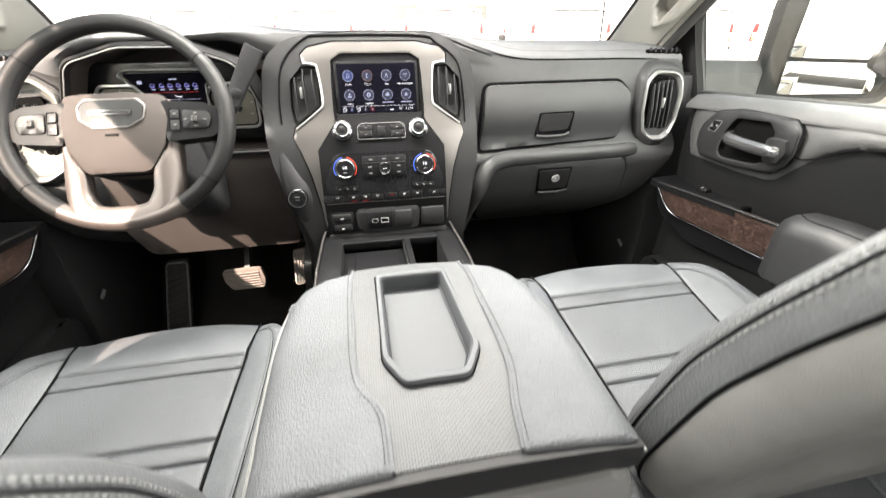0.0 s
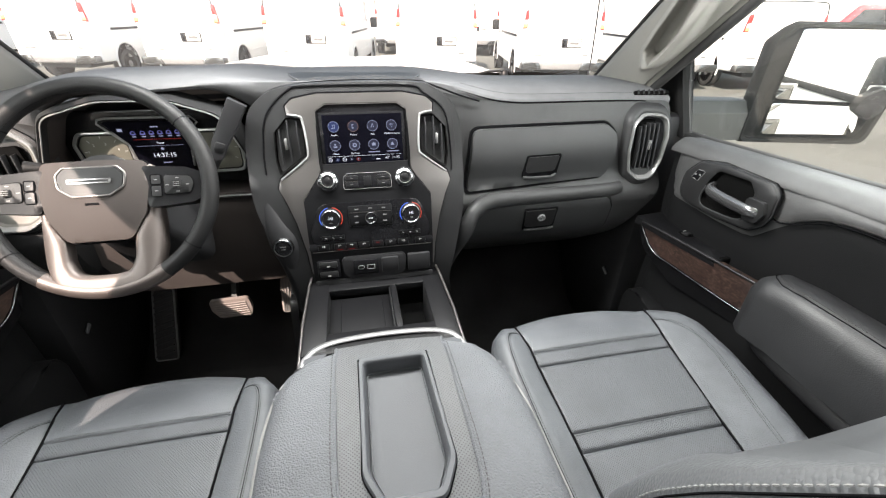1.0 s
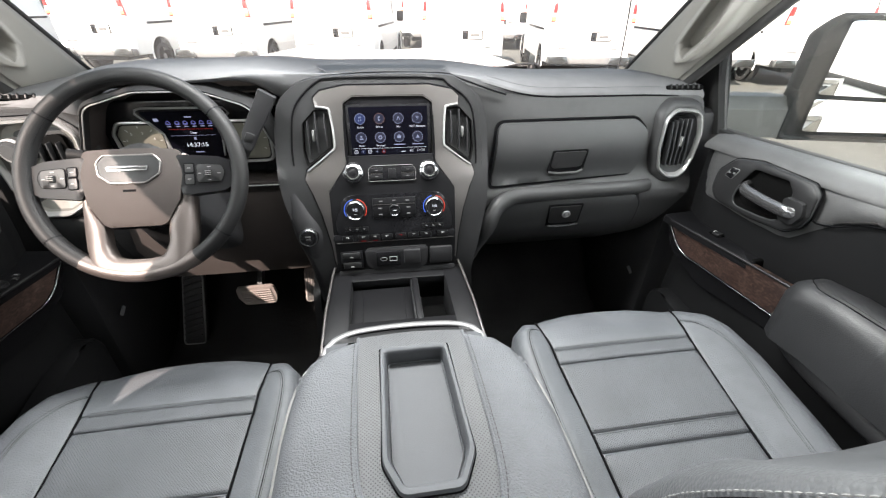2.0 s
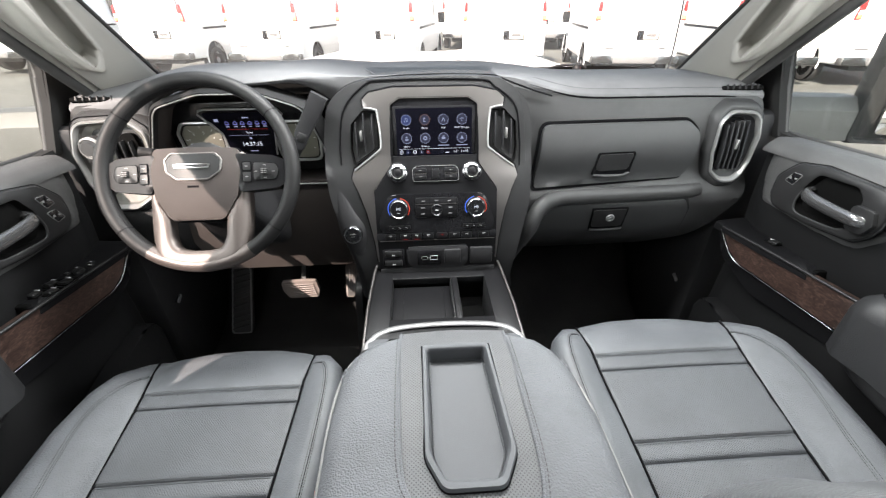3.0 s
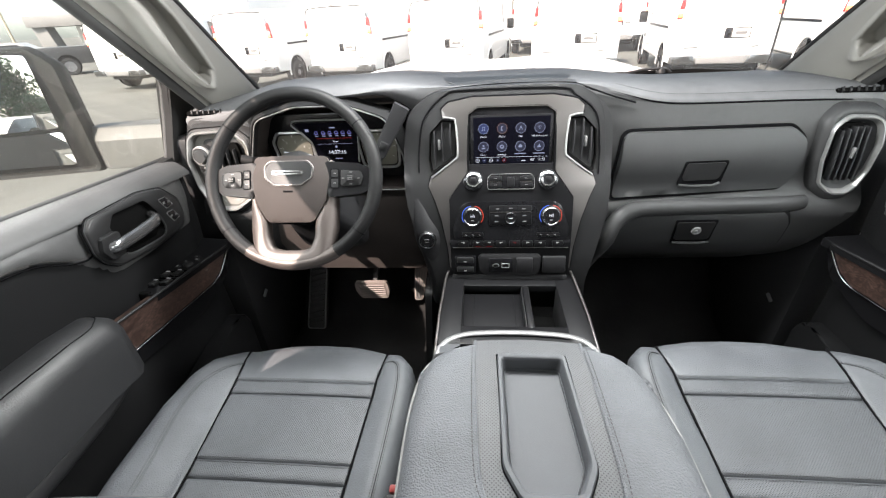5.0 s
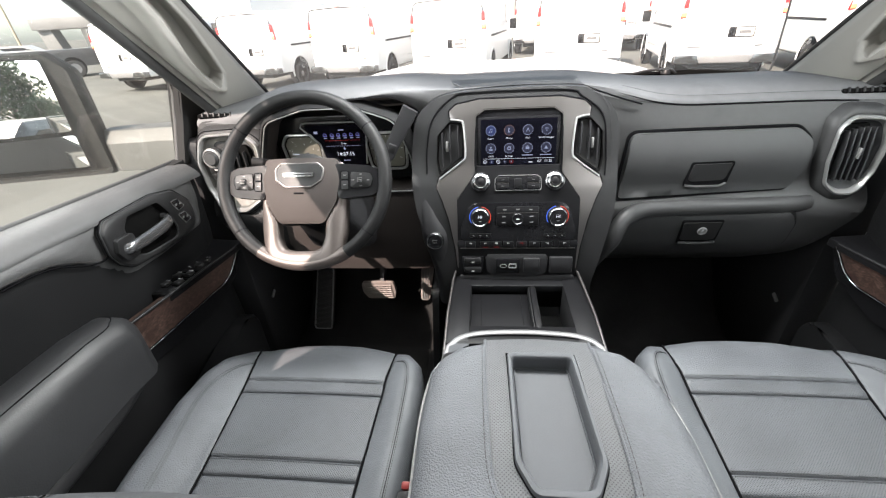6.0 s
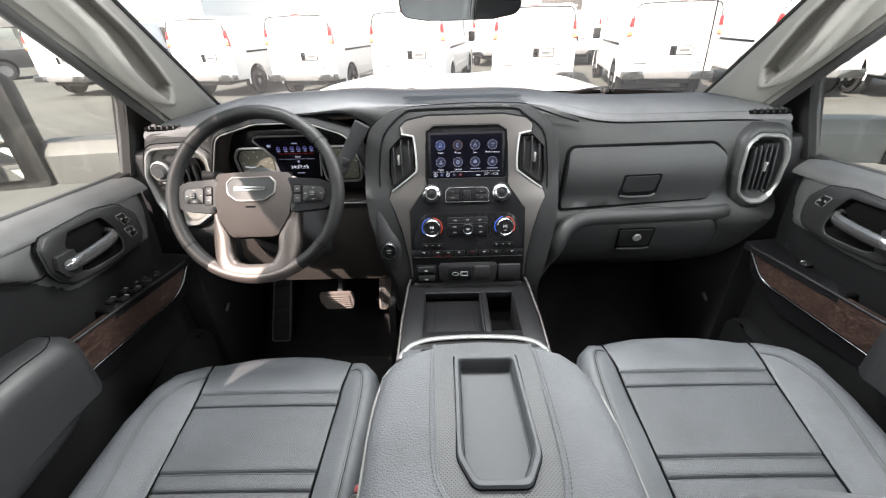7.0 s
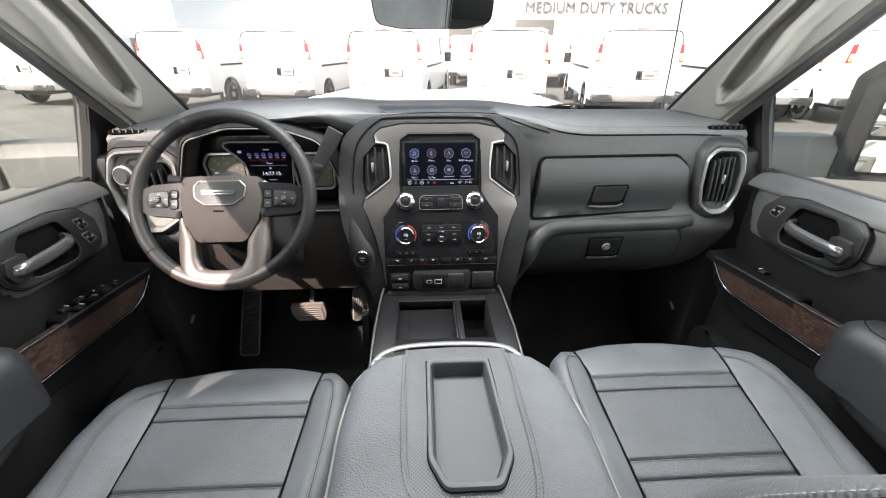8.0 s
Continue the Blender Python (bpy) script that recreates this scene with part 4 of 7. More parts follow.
# climate panel
m = stack_pose(0.0, 1.372, 0.006)
plate = rounded([(-0.140, -0.060), (0.140, -0.060), (0.143, -0.030, 0.02), (0.120, 0.037, 0.03), (-0.120, 0.037, 0.03), (-0.143, -0.030, 0.02)], 0.01)
cp = on_stack("climate_panel", slab(plate, lambda u, v: 0.0, "xy", 1, 0.008, 0.1, 0.0015, out=0.001), m, GLOSS, "gloss black climate panel with lit dials")
COLD, WARM = glow("cold_blue_light", (0.10, 0.22, 1.0), 0.16), glow("warm_red_light", (1.0, 0.10, 0.06), 0.14)
for x in (-0.093, 0.097):
    mm = stack_pose(x, 1.374, 0.007)
    d = on_stack("dial", lathe([(0.0255, 0.0), (0.0255, 0.006), (0.0240, 0.009), (0.0225, 0.014), (0.0205, 0.0155), (0.0195, 0.0145), (0.0, 0.0145)], Matrix(), 36), mm, CHROME, "chrome temperature dial")
    on_stack("dial_face", lathe([(0.0196, 0.0146), (0.0, 0.0152)], Matrix(), 28), mm, GLOSS, parent=d)
    on_stack("dial_word", text_bm("HI", 0.011, at(0, 0.002, 0.0154), 0.0002), mm, WHITE_INK, parent=d)
    on_stack("dial_mark", box((0.007, 0.0016, 0.0003), (0, -0.0085, 0.0153), 0), mm, GREY_PRINT, parent=d)
    for a0, a1, ink in ((100, 215, COLD), (-35, 80, WARM)):
        arc = [Vector((0.0262 * math.cos(radians(a)), 0.0262 * math.sin(radians(a)), 0.004)) for a in np.linspace(a0, a1, 14)]
        on_stack("light_ring", sweep(arc, ring(0.0009, 6)), mm, ink, parent=d)
keys = on_stack("fan_keys", box((0.104, 0.050, 0.005), (0, 0.003, 0.002), 0.003), m, PANEL, parent=cp)
on_stack("key_line", box((0.100, 0.0012, 0.006), (0, 0.012, 0.0022), 0), m, SILVER, parent=keys)
for x in (-0.034, 0.034):
    on_stack("key_gap", box((0.0008, 0.014, 0.0056), (x * 0.5, 0.020, 0.002), 0), m, SEAM, parent=keys)
for x, y in ((-0.032, 0.020), (0.0, 0.021), (0.032, 0.020), (-0.034, 0.003), (0.034, 0.003), (-0.034, -0.012), (0.034, -0.012)):
    on_stack("mark", box((0.009, 0.0028, 0.0004), (x, y, 0.0049), 0), m, GREY_PRINT, parent=keys)
on_stack("fan_dial", lathe([(0.015, 0.003), (0.015, 0.012), (0.0135, 0.014), (0.0125, 0.014), (0.0115, 0.0125), (0.0, 0.0125)], Matrix(), 28), m @ at(0.0, -0.002, 0), CHROME, "chrome fan dial", keys)
on_stack("fan_cap", lathe([(0.0116, 0.0127), (0.0, 0.0132)], Matrix(), 20), m @ at(0.0, -0.002, 0), GLOSS, "", keys)
on_stack("fan_mark", box((0.009, 0.0018, 0.0004), (0, -0.002, 0.0135), 0), m, LIGHT_PRINT, parent=keys)
for x0 in (-0.093, 0.093):
    k = on_stack("seat_heat_keys", box((0.054, 0.010, 0.005), (x0, -0.046, 0.002), 0.0015), m, PANEL, parent=cp)
    for dx in (-0.017, 0, 0.017):
        on_stack("mark", box((0.0050, 0.0014, 0.0004), (x0 + dx, -0.046, 0.0048), 0, pose(0, 0, 0, 0, 0, -30)), m, LIGHT_PRINT, parent=k)
# row of switches
m = stack_pose(0.0, 1.306, 0.006)
row = on_stack("switch_strip", slab(rounded([(-0.150, 0.008), (0.148, 0.008), (0.151, -0.004), (0.146, -0.015), (-0.146, -0.015), (-0.153, -0.004)], 0.003), lambda u, v: 0.0, "xy", 1, 0.01, 0.5, 0.0015, out=0.004), m, GLOSS)
on_stack("row_line", box((0.290, 0.0016, 0.002), (0, -0.0135, 0.0045), 0.0005), m, SILVER, "", row)
for k, x in enumerate((-0.118, -0.080, -0.052, -0.022, 0.012, 0.044, 0.075, 0.118)):
    on_stack("rocker", box((0.026, 0.017, 0.006), (x, -0.003, 0.004), 0.0015), m, PANEL, parent=row)
    on_stack("mark", add(box((0.0075, 0.0014, 0.0005), (x, 0.0015, 0.0072), 0), box((0.0014, 0.0042, 0.0005), (x + 0.002 * (-1) ** k, 0.0005, 0.0073), 0)), m, RED_INK if k == 4 else LIGHT_PRINT, parent=row)
    if k in (1, 2):
        on_stack("lit_bar", box((0.012, 0.0014, 0.0006), (x, -0.0095, 0.0072), 0), m, RED_INK, parent=row)
# lower sockets: brake switches, charging ports, covers
m = stack_pose(0.0, 1.246, 0.006)
frame_ob = on_stack("port_frame", slab(rounded([(-0.072, 0.030), (0.072, 0.030), (0.080, 0.020), (0.076, -0.018, 0.01), (0.064, -0.030, 0.008), (-0.062, -0.030, 0.008), (-0.076, -0.015, 0.01), (-0.080, 0.020)], 0.003), lambda u, v: 0.0, "xy", 1, 0.01, 0.5, 0.003, out=0.006), m, SOFT)
on_stack("port_plate", box((0.060, 0.040, 0.006), (-0.022, 0.0, 0.006), 0.0015), m, GLOSS, parent=frame_ob)
on_stack("port", box((0.013, 0.0065, 0.002), (-0.034, 0.0, 0.0092), 0.0008), m, VOIDM, parent=frame_ob)
on_stack("port_rim", lathe([(0.0085, 0.009), (0.0085, 0.0096), (0.0068, 0.0096), (0.0068, 0.009)], Matrix.Diagonal((1, 0.62, 1, 1)), 20, True), m @ at(-0.034, 0, 0), LIGHT_PRINT, "", frame_ob)
on_stack("port_rim", add(add(box((0.019, 0.0012, 0.001), (-0.010, 0.0055, 0.0094), 0), box((0.019, 0.0012, 0.001), (-0.010, -0.0055, 0.0094), 0)), add(box((0.0012, 0.011, 0.001), (-0.019, 0, 0.0094), 0), box((0.0012, 0.011, 0.001), (-0.001, 0, 0.0094), 0))), m, LIGHT_PRINT, parent=frame_ob)
on_stack("port", box((0.016, 0.008, 0.001), (-0.010, 0.0, 0.0090), 0.0), m, VOIDM, parent=frame_ob)
on_stack("socket_cover", box((0.042, 0.040, 0.010), (0.038, 0.002, 0.007), 0.004), m, SOFT, "rubbery square socket cover", frame_ob)
on_stack("wide_cover", box((0.058, 0.046, 0.012), (0.112, 0.002, 0.005), 0.004), m, SOFT, "square blank cover", stack)
sw = on_stack("brake_switches", box((0.056, 0.050, 0.006), (-0.113, 0.0, 0.002), 0.003), m, GLOSS)
for y in (0.013, -0.013):
    on_stack("rocker", box((0.044, 0.017, 0.008), (-0.113, y, 0.004), 0.003), m, HARD, parent=sw)
    on_stack("mark", box((0.008, 0.003, 0.0005), (-0.113, y - 0.003, 0.0083), 0), m, LIGHT_PRINT, parent=sw)
on_stack("kick_plate", box((0.30, 0.05, 0.03), (0, -0.055, -0.012), 0.006), m, SOFT)


# vents either side of the screen
def mid_vent(s):
    o = rounded([(0.131, 1.592), (0.166, 1.596), (0.196, 1.566), (0.200, 1.505), (0.194, 1.472), (0.133, 1.512)], 0.006, 3)
    f = lambda u, v: STACK(u, v)
    v = part("air_vent", flip(loft([[(x, f(x, z) - 0.006, z) for x, z in o], [(0.165 + (x - 0.165) * 0.93, f(x, z) - 0.004, 1.535 + (z - 1.535) * 0.95) for x, z in o], [(0.165 + (x - 0.165) * 0.80, f(x, z) + 0.024, 1.535 + (z - 1.535) * 0.88) for x, z in o]], True, (False, True)), s), VOIDM, stack, "black slatted air vent")
    for k, (x0, z0, z1) in enumerate(((0.146, 1.583, 1.514), (0.166, 1.586, 1.501), (0.185, 1.568, 1.491))):
        part("slat", flip(sweep([(x0, f(0, z) + 0.006 - 0.006 * math.sin(math.pi * q), z) for q, z in ((0, z0), (0.3, z0 * 0.7 + z1 * 0.3), (0.6, z0 * 0.4 + z1 * 0.6), (1, z1))], [(-0.0010, -0.012), (0.0010, -0.012), (0.0020, 0.006), (-0.0020, 0.006)], up=(0, 1, 0)), s), SOFT, v)
    part("vane_knob", flip(box((0.006, 0.012, 0.024), (0.173, f(0, 1.540) - 0.004, 1.540), 0.002), s), RINGM, v, "silver vane knob")
    strip = smooth_path([(x, BEZEL(x, z) - 0.0012, z) for x, z in ((0.163, 1.601), (0.140, 1.598), (0.132, 1.588), (0.128, 1.520), (0.140, 1.502), (0.194, 1.464))], 5)
    part("chrome_strip", flip(sweep(strip, ring(0.0026, 8), up=(0, 1, 0)), s), RINGM, v, "bright chrome edging")


both_sides(mid_vent)
# starter button
mm = plane_pose(-0.210, 1.314, 0.964, 5, 0.0)
st = part("start_button", lathe([(0.024, -0.03), (0.024, 0.002), (0.0215, 0.006), (0.0185, 0.006), (0.017, 0.003), (0.0, 0.003)], mm, 30), CHROME, dash, "round starter button with chrome ring")
part("button_face", lathe([(0.0165, 0.003), (0.015, 0.006), (0.0, 0.0068)], mm, 26), GLOSS, st)
part("mark", add(box((0.013, 0.0010, 0.0022), (-0.210, 0.957, 1.319), 0), box((0.010, 0.0010, 0.0022), (-0.210, 0.957, 1.312), 0)), GREY_PRINT, st)
part("button_mount", sweep(smooth_path([(-0.238, 1.03, 1.42), (-0.224, 1.003, 1.36), (-0.210, 0.990, 1.314), (-0.200, 0.992, 1.26), (-0.190, 1.00, 1.17), (-0.188, 1.02, 1.09)], 4), lambda q: ring(0.026 + 0.010 * math.exp(-((q - 0.42) / 0.2) ** 2), 14, 0.026), up=(0, 1, 0)), SOFT, dash, smooth=80)

# ---- instrument cluster under its brow
arch = rounded([(-0.690, 1.395, 0.02), (-0.690, 1.50, 0.08), (-0.640, 1.605, 0.05), (-0.53, 1.636, 0.10), (-0.40, 1.636, 0.08), (-0.305, 1.600, 0.05), (-0.275, 1.50, 0.06), (-0.272, 1.395, 0.02)], 0.02, 6)


def arch_at(k, y, dz=0.0, lean=0.25):
    return [(-0.482 + (x + 0.482) * k, y + lean * (1.50 - z), 1.51 + (z - 1.51) * k + dz) for x, z in arch]


cluster = part("cluster_hood", loft([arch_at(1.10, 1.14), arch_at(1.08, 1.10), arch_at(1.03, 1.085), arch_at(0.995, 1.088), arch_at(0.97, 1.10)]), HARD, dash, "black hood round the instruments", smooth=70)
part("hood_lining", loft([arch_at(0.97, 1.10), arch_at(0.93, 1.225)], True, (False, True)), LOWER, cluster, smooth=70)
part("hood_edge", sweep(arch_at(1.0, 1.086), ring(0.0016, 6), closed=True, up=(0, 1, 0)), RINGM, cluster)
CL = plane_pose(-0.482, 1.50, 1.155, -8, 0.0)


def on_cluster(name, bm, material, label=""):
    bmesh.ops.transform(bm, matrix=CL, verts=bm.verts)
    return part(name, bm, material, cluster, label)


on_cluster("gauge_backing", box((0.38, 0.19, 0.01), (0.004, 0.010, 0.0), 0.004), GLOSS)
FACE = mat("gauge_face", (0.080, 0.077, 0.063), 0.6, vary=0.05, spec=0.2)
for gx in (-0.108, 0.132):
    oc = rounded([(gx - 0.057, 0.030, 0.02), (gx - 0.040, 0.057, 0.02), (gx + 0.034, 0.057, 0.02), (gx + 0.056, 0.030, 0.02), (gx + 0.052, -0.050, 0.02), (gx - 0.050, -0.050, 0.02)], 0.015)
    on_cluster("gauge_face", slab(oc, lambda u, v: 0.008, "xy", 1, 0.004, 0.2, 0.0), FACE, "dim gauge face")
    on_cluster("gauge_ring", sweep([Vector((u, v, 0.012)) for u, v in oc], ring(0.0036, 8), closed=True), RINGM, "satin silver gauge ring")
    on_cluster("inner_ring", sweep([Vector((gx + (u - gx) * 0.90, v * 0.90, 0.010)) for u, v in oc], ring(0.0016, 6), closed=True), SEAM)
    for a in range(-30, 211, 40):
        u, v = gx + 0.042 * math.cos(radians(a)), 0.004 + 0.042 * math.sin(radians(a))
        on_cluster("tick", box((0.006, 0.0012, 0.0006), (u, v, 0.0095), 0, pose(0, 0, 0, 0, 0, a)), LIGHT_PRINT)
    if gx < 0:
        for word, u, v in (("0", -0.038, -0.011), ("1", -0.033, 0.013), ("2", -0.018, 0.029), ("3", 0.007, 0.031), ("4", 0.029, 0.017), ("5", 0.033, -0.012)):
            on_cluster("numeral", text_bm(word, 0.0085, at(gx + u, v, 0.0128), 0.0002), LIGHT_PRINT)
    on_cluster("needle", box((0.042, 0.0022, 0.001), (gx - 0.014, 0.000, 0.012), 0, pose(0, 0, 0, 0, 0, -6)), WHITE_INK)
    on_cluster("needle_hub", lathe([(0.008, 0.010), (0.008, 0.014), (0.0, 0.015)], at(gx + 0.008, -0.003, 0), 18), HARD)
info = rounded([(-0.090, 0.083), (0.100, 0.083), (0.080, 0.054), (0.064, -0.055), (-0.044, -0.055), (-0.050, 0.030)], 0.004)
on_cluster("info_display", slab(info, lambda u, v: 0.016, "xy", 1, 0.004, 0.3, 0.0), SCREEN, "dark driver information display")
on_cluster("display_rim", sweep([Vector((u, v, 0.0165)) for u, v in ((-0.046, -0.03), (-0.052, 0.029), (-0.098, 0.080), (-0.092, 0.089), (-0.078, 0.092), (0.097, 0.091), (0.107, 0.078), (0.082, 0.056), (0.070, -0.03))], ring(0.0024, 6)), RINGM)
on_cluster("readout", text_bm("14:37:15", 0.0150, at(0.0135, 0.0, 0.0165), 0.0002), WHITE_INK)
on_cluster("readout", text_bm("Timer", 0.0065, at(0.015, 0.031, 0.0165), 0.0002), WHITE_INK)
for k, x in enumerate((-0.034, -0.014, 0.004, 0.022, 0.040, 0.058)):
    on_cluster("menu_icon", add(disc(0.0052, x, 0.056, 0.0166, 14, 0.0036), box((0.011, 0.0024, 0.0004), (x, 0.0535, 0.0168), 0.0)), VIOLET_INK)
    on_cluster("menu_bar", box((0.009, 0.0020, 0.0004), (x, 0.0475, 0.0166), 0), PALE_INK)
on_cluster("menu_rule", box((0.100, 0.0007, 0.0004), (0.012, 0.0405, 0.0166), 0), RED_INK)
on_cluster("menu_rule", box((0.100, 0.0005, 0.0004), (0.012, 0.0245, 0.0166), 0), PALE_INK)
on_cluster("menu_bar", box((0.016, 0.0026, 0.0004), (0.014, 0.070, 0.0166), 0), PALE_INK)
on_cluster("menu_bar", box((0.020, 0.0022, 0.0004), (0.014, -0.0185, 0.0166), 0), PALE_INK)
on_cluster("menu_mark", add(disc(0.0034, 0.014, 0.0165, 0.0165, 14, 0.0016), box((0.0018, 0.0060, 0.0004), (0.014, 0.0165, 0.0167), 0)), PALE_INK)
on_cluster("menu_mark", box((0.010, 0.007, 0.0004), (-0.058, 0.064, 0.0166), 0), PALE_INK)

# knee panel and column shroud below the wheel
KNEE = soft_curve((1.02, 1.22), (1.08, 1.165), (1.14, 1.145), (1.25, 1.125), (1.36, 1.115), (1.42, 1.12))
part("knee_panel", slab(rounded([(-0.70, 1.40), (-0.26, 1.40), (-0.235, 1.25, 0.03), (-0.26, 1.104, 0.02), (-0.66, 1.104, 0.03), (-0.715, 1.25, 0.03)], 0.0), KNEE, "xz", -1, 0.03, 0.03, 0.008), LOWER, dash, smooth=60)
part("tunnel_panel", slab(rounded([(0.99, 0.78), (1.55, 0.78), (1.55, 1.10), (1.14, 1.13), (1.02, 1.10)], 0.03), lambda y, z: -0.238 - 0.04 * (1.10 - z), "yz", -1, 0.02, 0.06, 0.006), HARD, dash, "black trim beside the transmission tunnel")
part("under_panel", slab(rounded([(-0.66, 1.175), (-0.24, 1.175), (-0.24, 1.40), (-0.66, 1.40)], 0.02), lambda u, v: 1.097 - 0.01 * (v - 1.14) / 0.22, "xy", -1, 0.012, 0.1, 0.003), LOWER, dash)
AX = Vector((0, -math.cos(radians(30)), math.sin(radians(30))))
HUB = Vector((-0.487, 0.884, 1.516))
shroud = part("column_shroud", sweep([HUB - AX * 0.26, HUB - AX * 0.16, HUB - AX * 0.06], lambda q: [(a * (1.2 - 0.35 * q), b * (1.15 - 0.3 * q) - 0.012) for a, b in rounded([(-0.085, -0.118 + 0.042 * q), (0.085, -0.118 + 0.042 * q), (0.07, 0.05), (-0.07, 0.05)], 0.03, 4)]), SOFT, dash, "black steering column shroud", smooth=60)
# stalks: column shifter and indicator lever
shift = thing("gear_lever", "black column gear lever with a flat angular grip", "lever")
part("stem", sweep(smooth_path([(-0.40, 1.03, 1.47), (-0.345, 1.03, 1.485), (-0.315, 1.030, 1.525)], 5), ring(0.009, 10)), HARD, shift)
part("grip", sweep([(-0.318, 1.022, 1.520), (-0.306, 1.024, 1.550), (-0.270, 1.030, 1.608), (-0.255, 1.032, 1.634)], lambda q: [(a * (0.85 + 0.55 * min(q * 2, 1)), b * 1.2) for a, b in rounded([(-0.0135, -0.009), (0.0135, -0.009), (0.0135, 0.009), (-0.0135, 0.009)], 0.003, 2)], up=(0, 1, 0)), SOFT, shift, smooth=30)
part("button", box((0.020, 0.006, 0.022), (-0.306, 1.014, 1.545), 0.003, pose(0, 0, 0, 0, 24)), HARD, shift)
lever = thing("indicator_lever", "black indicator and wiper lever on the column", "lever")
part("stem", sweep([(-0.57, 1.02, 1.50), (-0.62, 1.01, 1.515), (-0.665, 1.00, 1.525)], lambda q: ring(0.009 + 0.004 * q, 12)), HARD, lever)
part("collar", sweep([(-0.630, 1.008, 1.5165), (-0.640, 1.0055, 1.519)], ring(0.0125, 14)), SEAM, lever)

# ---- steering wheel
wheel = thing("steering_wheel", "black leather steering wheel with silver lower spokes", "steering wheel")
WM = plane_pose(HUB.x, HUB.z, HUB.y, 30, 0.0)
R = 0.188


def on_wheel(name, bm, material, label="", parent=None, smooth=50):
    bmesh.ops.transform(bm, matrix=WM, verts=bm.verts)
    return part(name, bm, material, parent or wheel, label, smooth)


def rim_pts(a0, a1, n, r=R, z=0.0):
    return [Vector((r * math.cos(radians(a)), r * math.sin(radians(a)), z)) for a in np.linspace(a0, a1, n)]


rim = on_wheel("rim", sweep(rim_pts(0, 360, 97)[:-1], ring(0.0150, 14, 0.0175), closed=True), RIM_LEATHER, "smooth black leather rim")
for a in (38, 142, 218, 322):
    on_wheel("rim_joint", sweep(rim_pts(a - 0.35, a + 0.35, 3), ring(0.0153, 14, 0.0178)), SEAM, parent=rim)
on_wheel("rim_stitching", stitches(rim_pts(20, 160, 60, R - 0.0135, 0.006), 0.006, 0.004, 0.0008, (0, 0, 0.002)), SEAM, parent=rim)
on_wheel("rim_stitching", stitches(rim_pts(180, 235, 30, R - 0.0135, 0.006), 0.006, 0.004, 0.0008, (0, 0, 0.002)), SEAM, parent=rim)
low_arc = rim_pts(238, 302, 30, R, 0.0)
on_wheel("rim_cover", sweep(low_arc, lambda q: [(a, b) for a, b in ring(0.0156, 14, 0.0181)]), SPOKE, "satin silver lower rim cover", rim)
# hub pad
pad = rounded([(-0.083, 0.046, 0.012), (0.083, 0.046, 0.012), (0.088, 0.0, 0.02), (0.080, -0.050, 0.02), (0.052, -0.098, 0.022), (-0.052, -0.098, 0.022), (-0.080, -0.050, 0.02), (-0.088, 0.0, 0.02)], 0.02)
hubp = on_wheel("hub", slab(pad, lambda u, v: 0.014 - 1.6 * u * u - 1.3 * (v + 0.01) ** 2, "xy", 1, 0.06, 0.012, 0.008, out=0.010, segs=4), HUBM, "matt black airbag cover", smooth=60)
plaque = rounded([(-0.055, 0.022, 0.01), (-0.043, 0.034, 0.008), (0.043, 0.034, 0.008), (0.055, 0.022, 0.01), (0.052, -0.002, 0.01), (0.030, -0.018, 0.01), (-0.030, -0.018, 0.01), (-0.052, -0.002, 0.01)], 0.006)
hubz = lambda u, v: 0.024 - 1.6 * u * u - 1.3 * (v + 0.01) ** 2
on_wheel("emblem_ring", sweep([Vector((u, v, hubz(u, v) + 0.001)) for u, v in plaque], ring(0.0020, 8), closed=True), SILVER, "satin emblem frame", hubp)
on_wheel("emblem_plate", slab([(u * 0.95, v * 0.95) for u, v in plaque], hubz, "xy", 1, 0.003, 0.008, 0.0, out=0.0016), HARD, "", hubp)
on_wheel("emblem_bar", slab(rounded([(-0.034, 0.004), (0.034, 0.004), (0.036, 0.0125), (-0.036, 0.0125)], 0.002), hubz, "xy", 1, 0.002, 0.012, 0.0, out=0.0042), CHROME, "plain chrome emblem bar", hubp)
on_wheel("emblem_core", slab(rounded([(-0.030, 0.0065), (0.030, 0.0065), (0.031, 0.010), (-0.031, 0.010)], 0.001), hubz, "xy", 1, 0.001, 0.012, 0.0, out=0.0052), HARD, "", hubp)
on_wheel("mark", slab([(-0.011, -0.034), (0.011, -0.034), (0.011, -0.030), (-0.011, -0.030)], hubz, "xy", 1, 0.001, 0.05, 0.0, out=0.0006), SEAM, "", hubp)


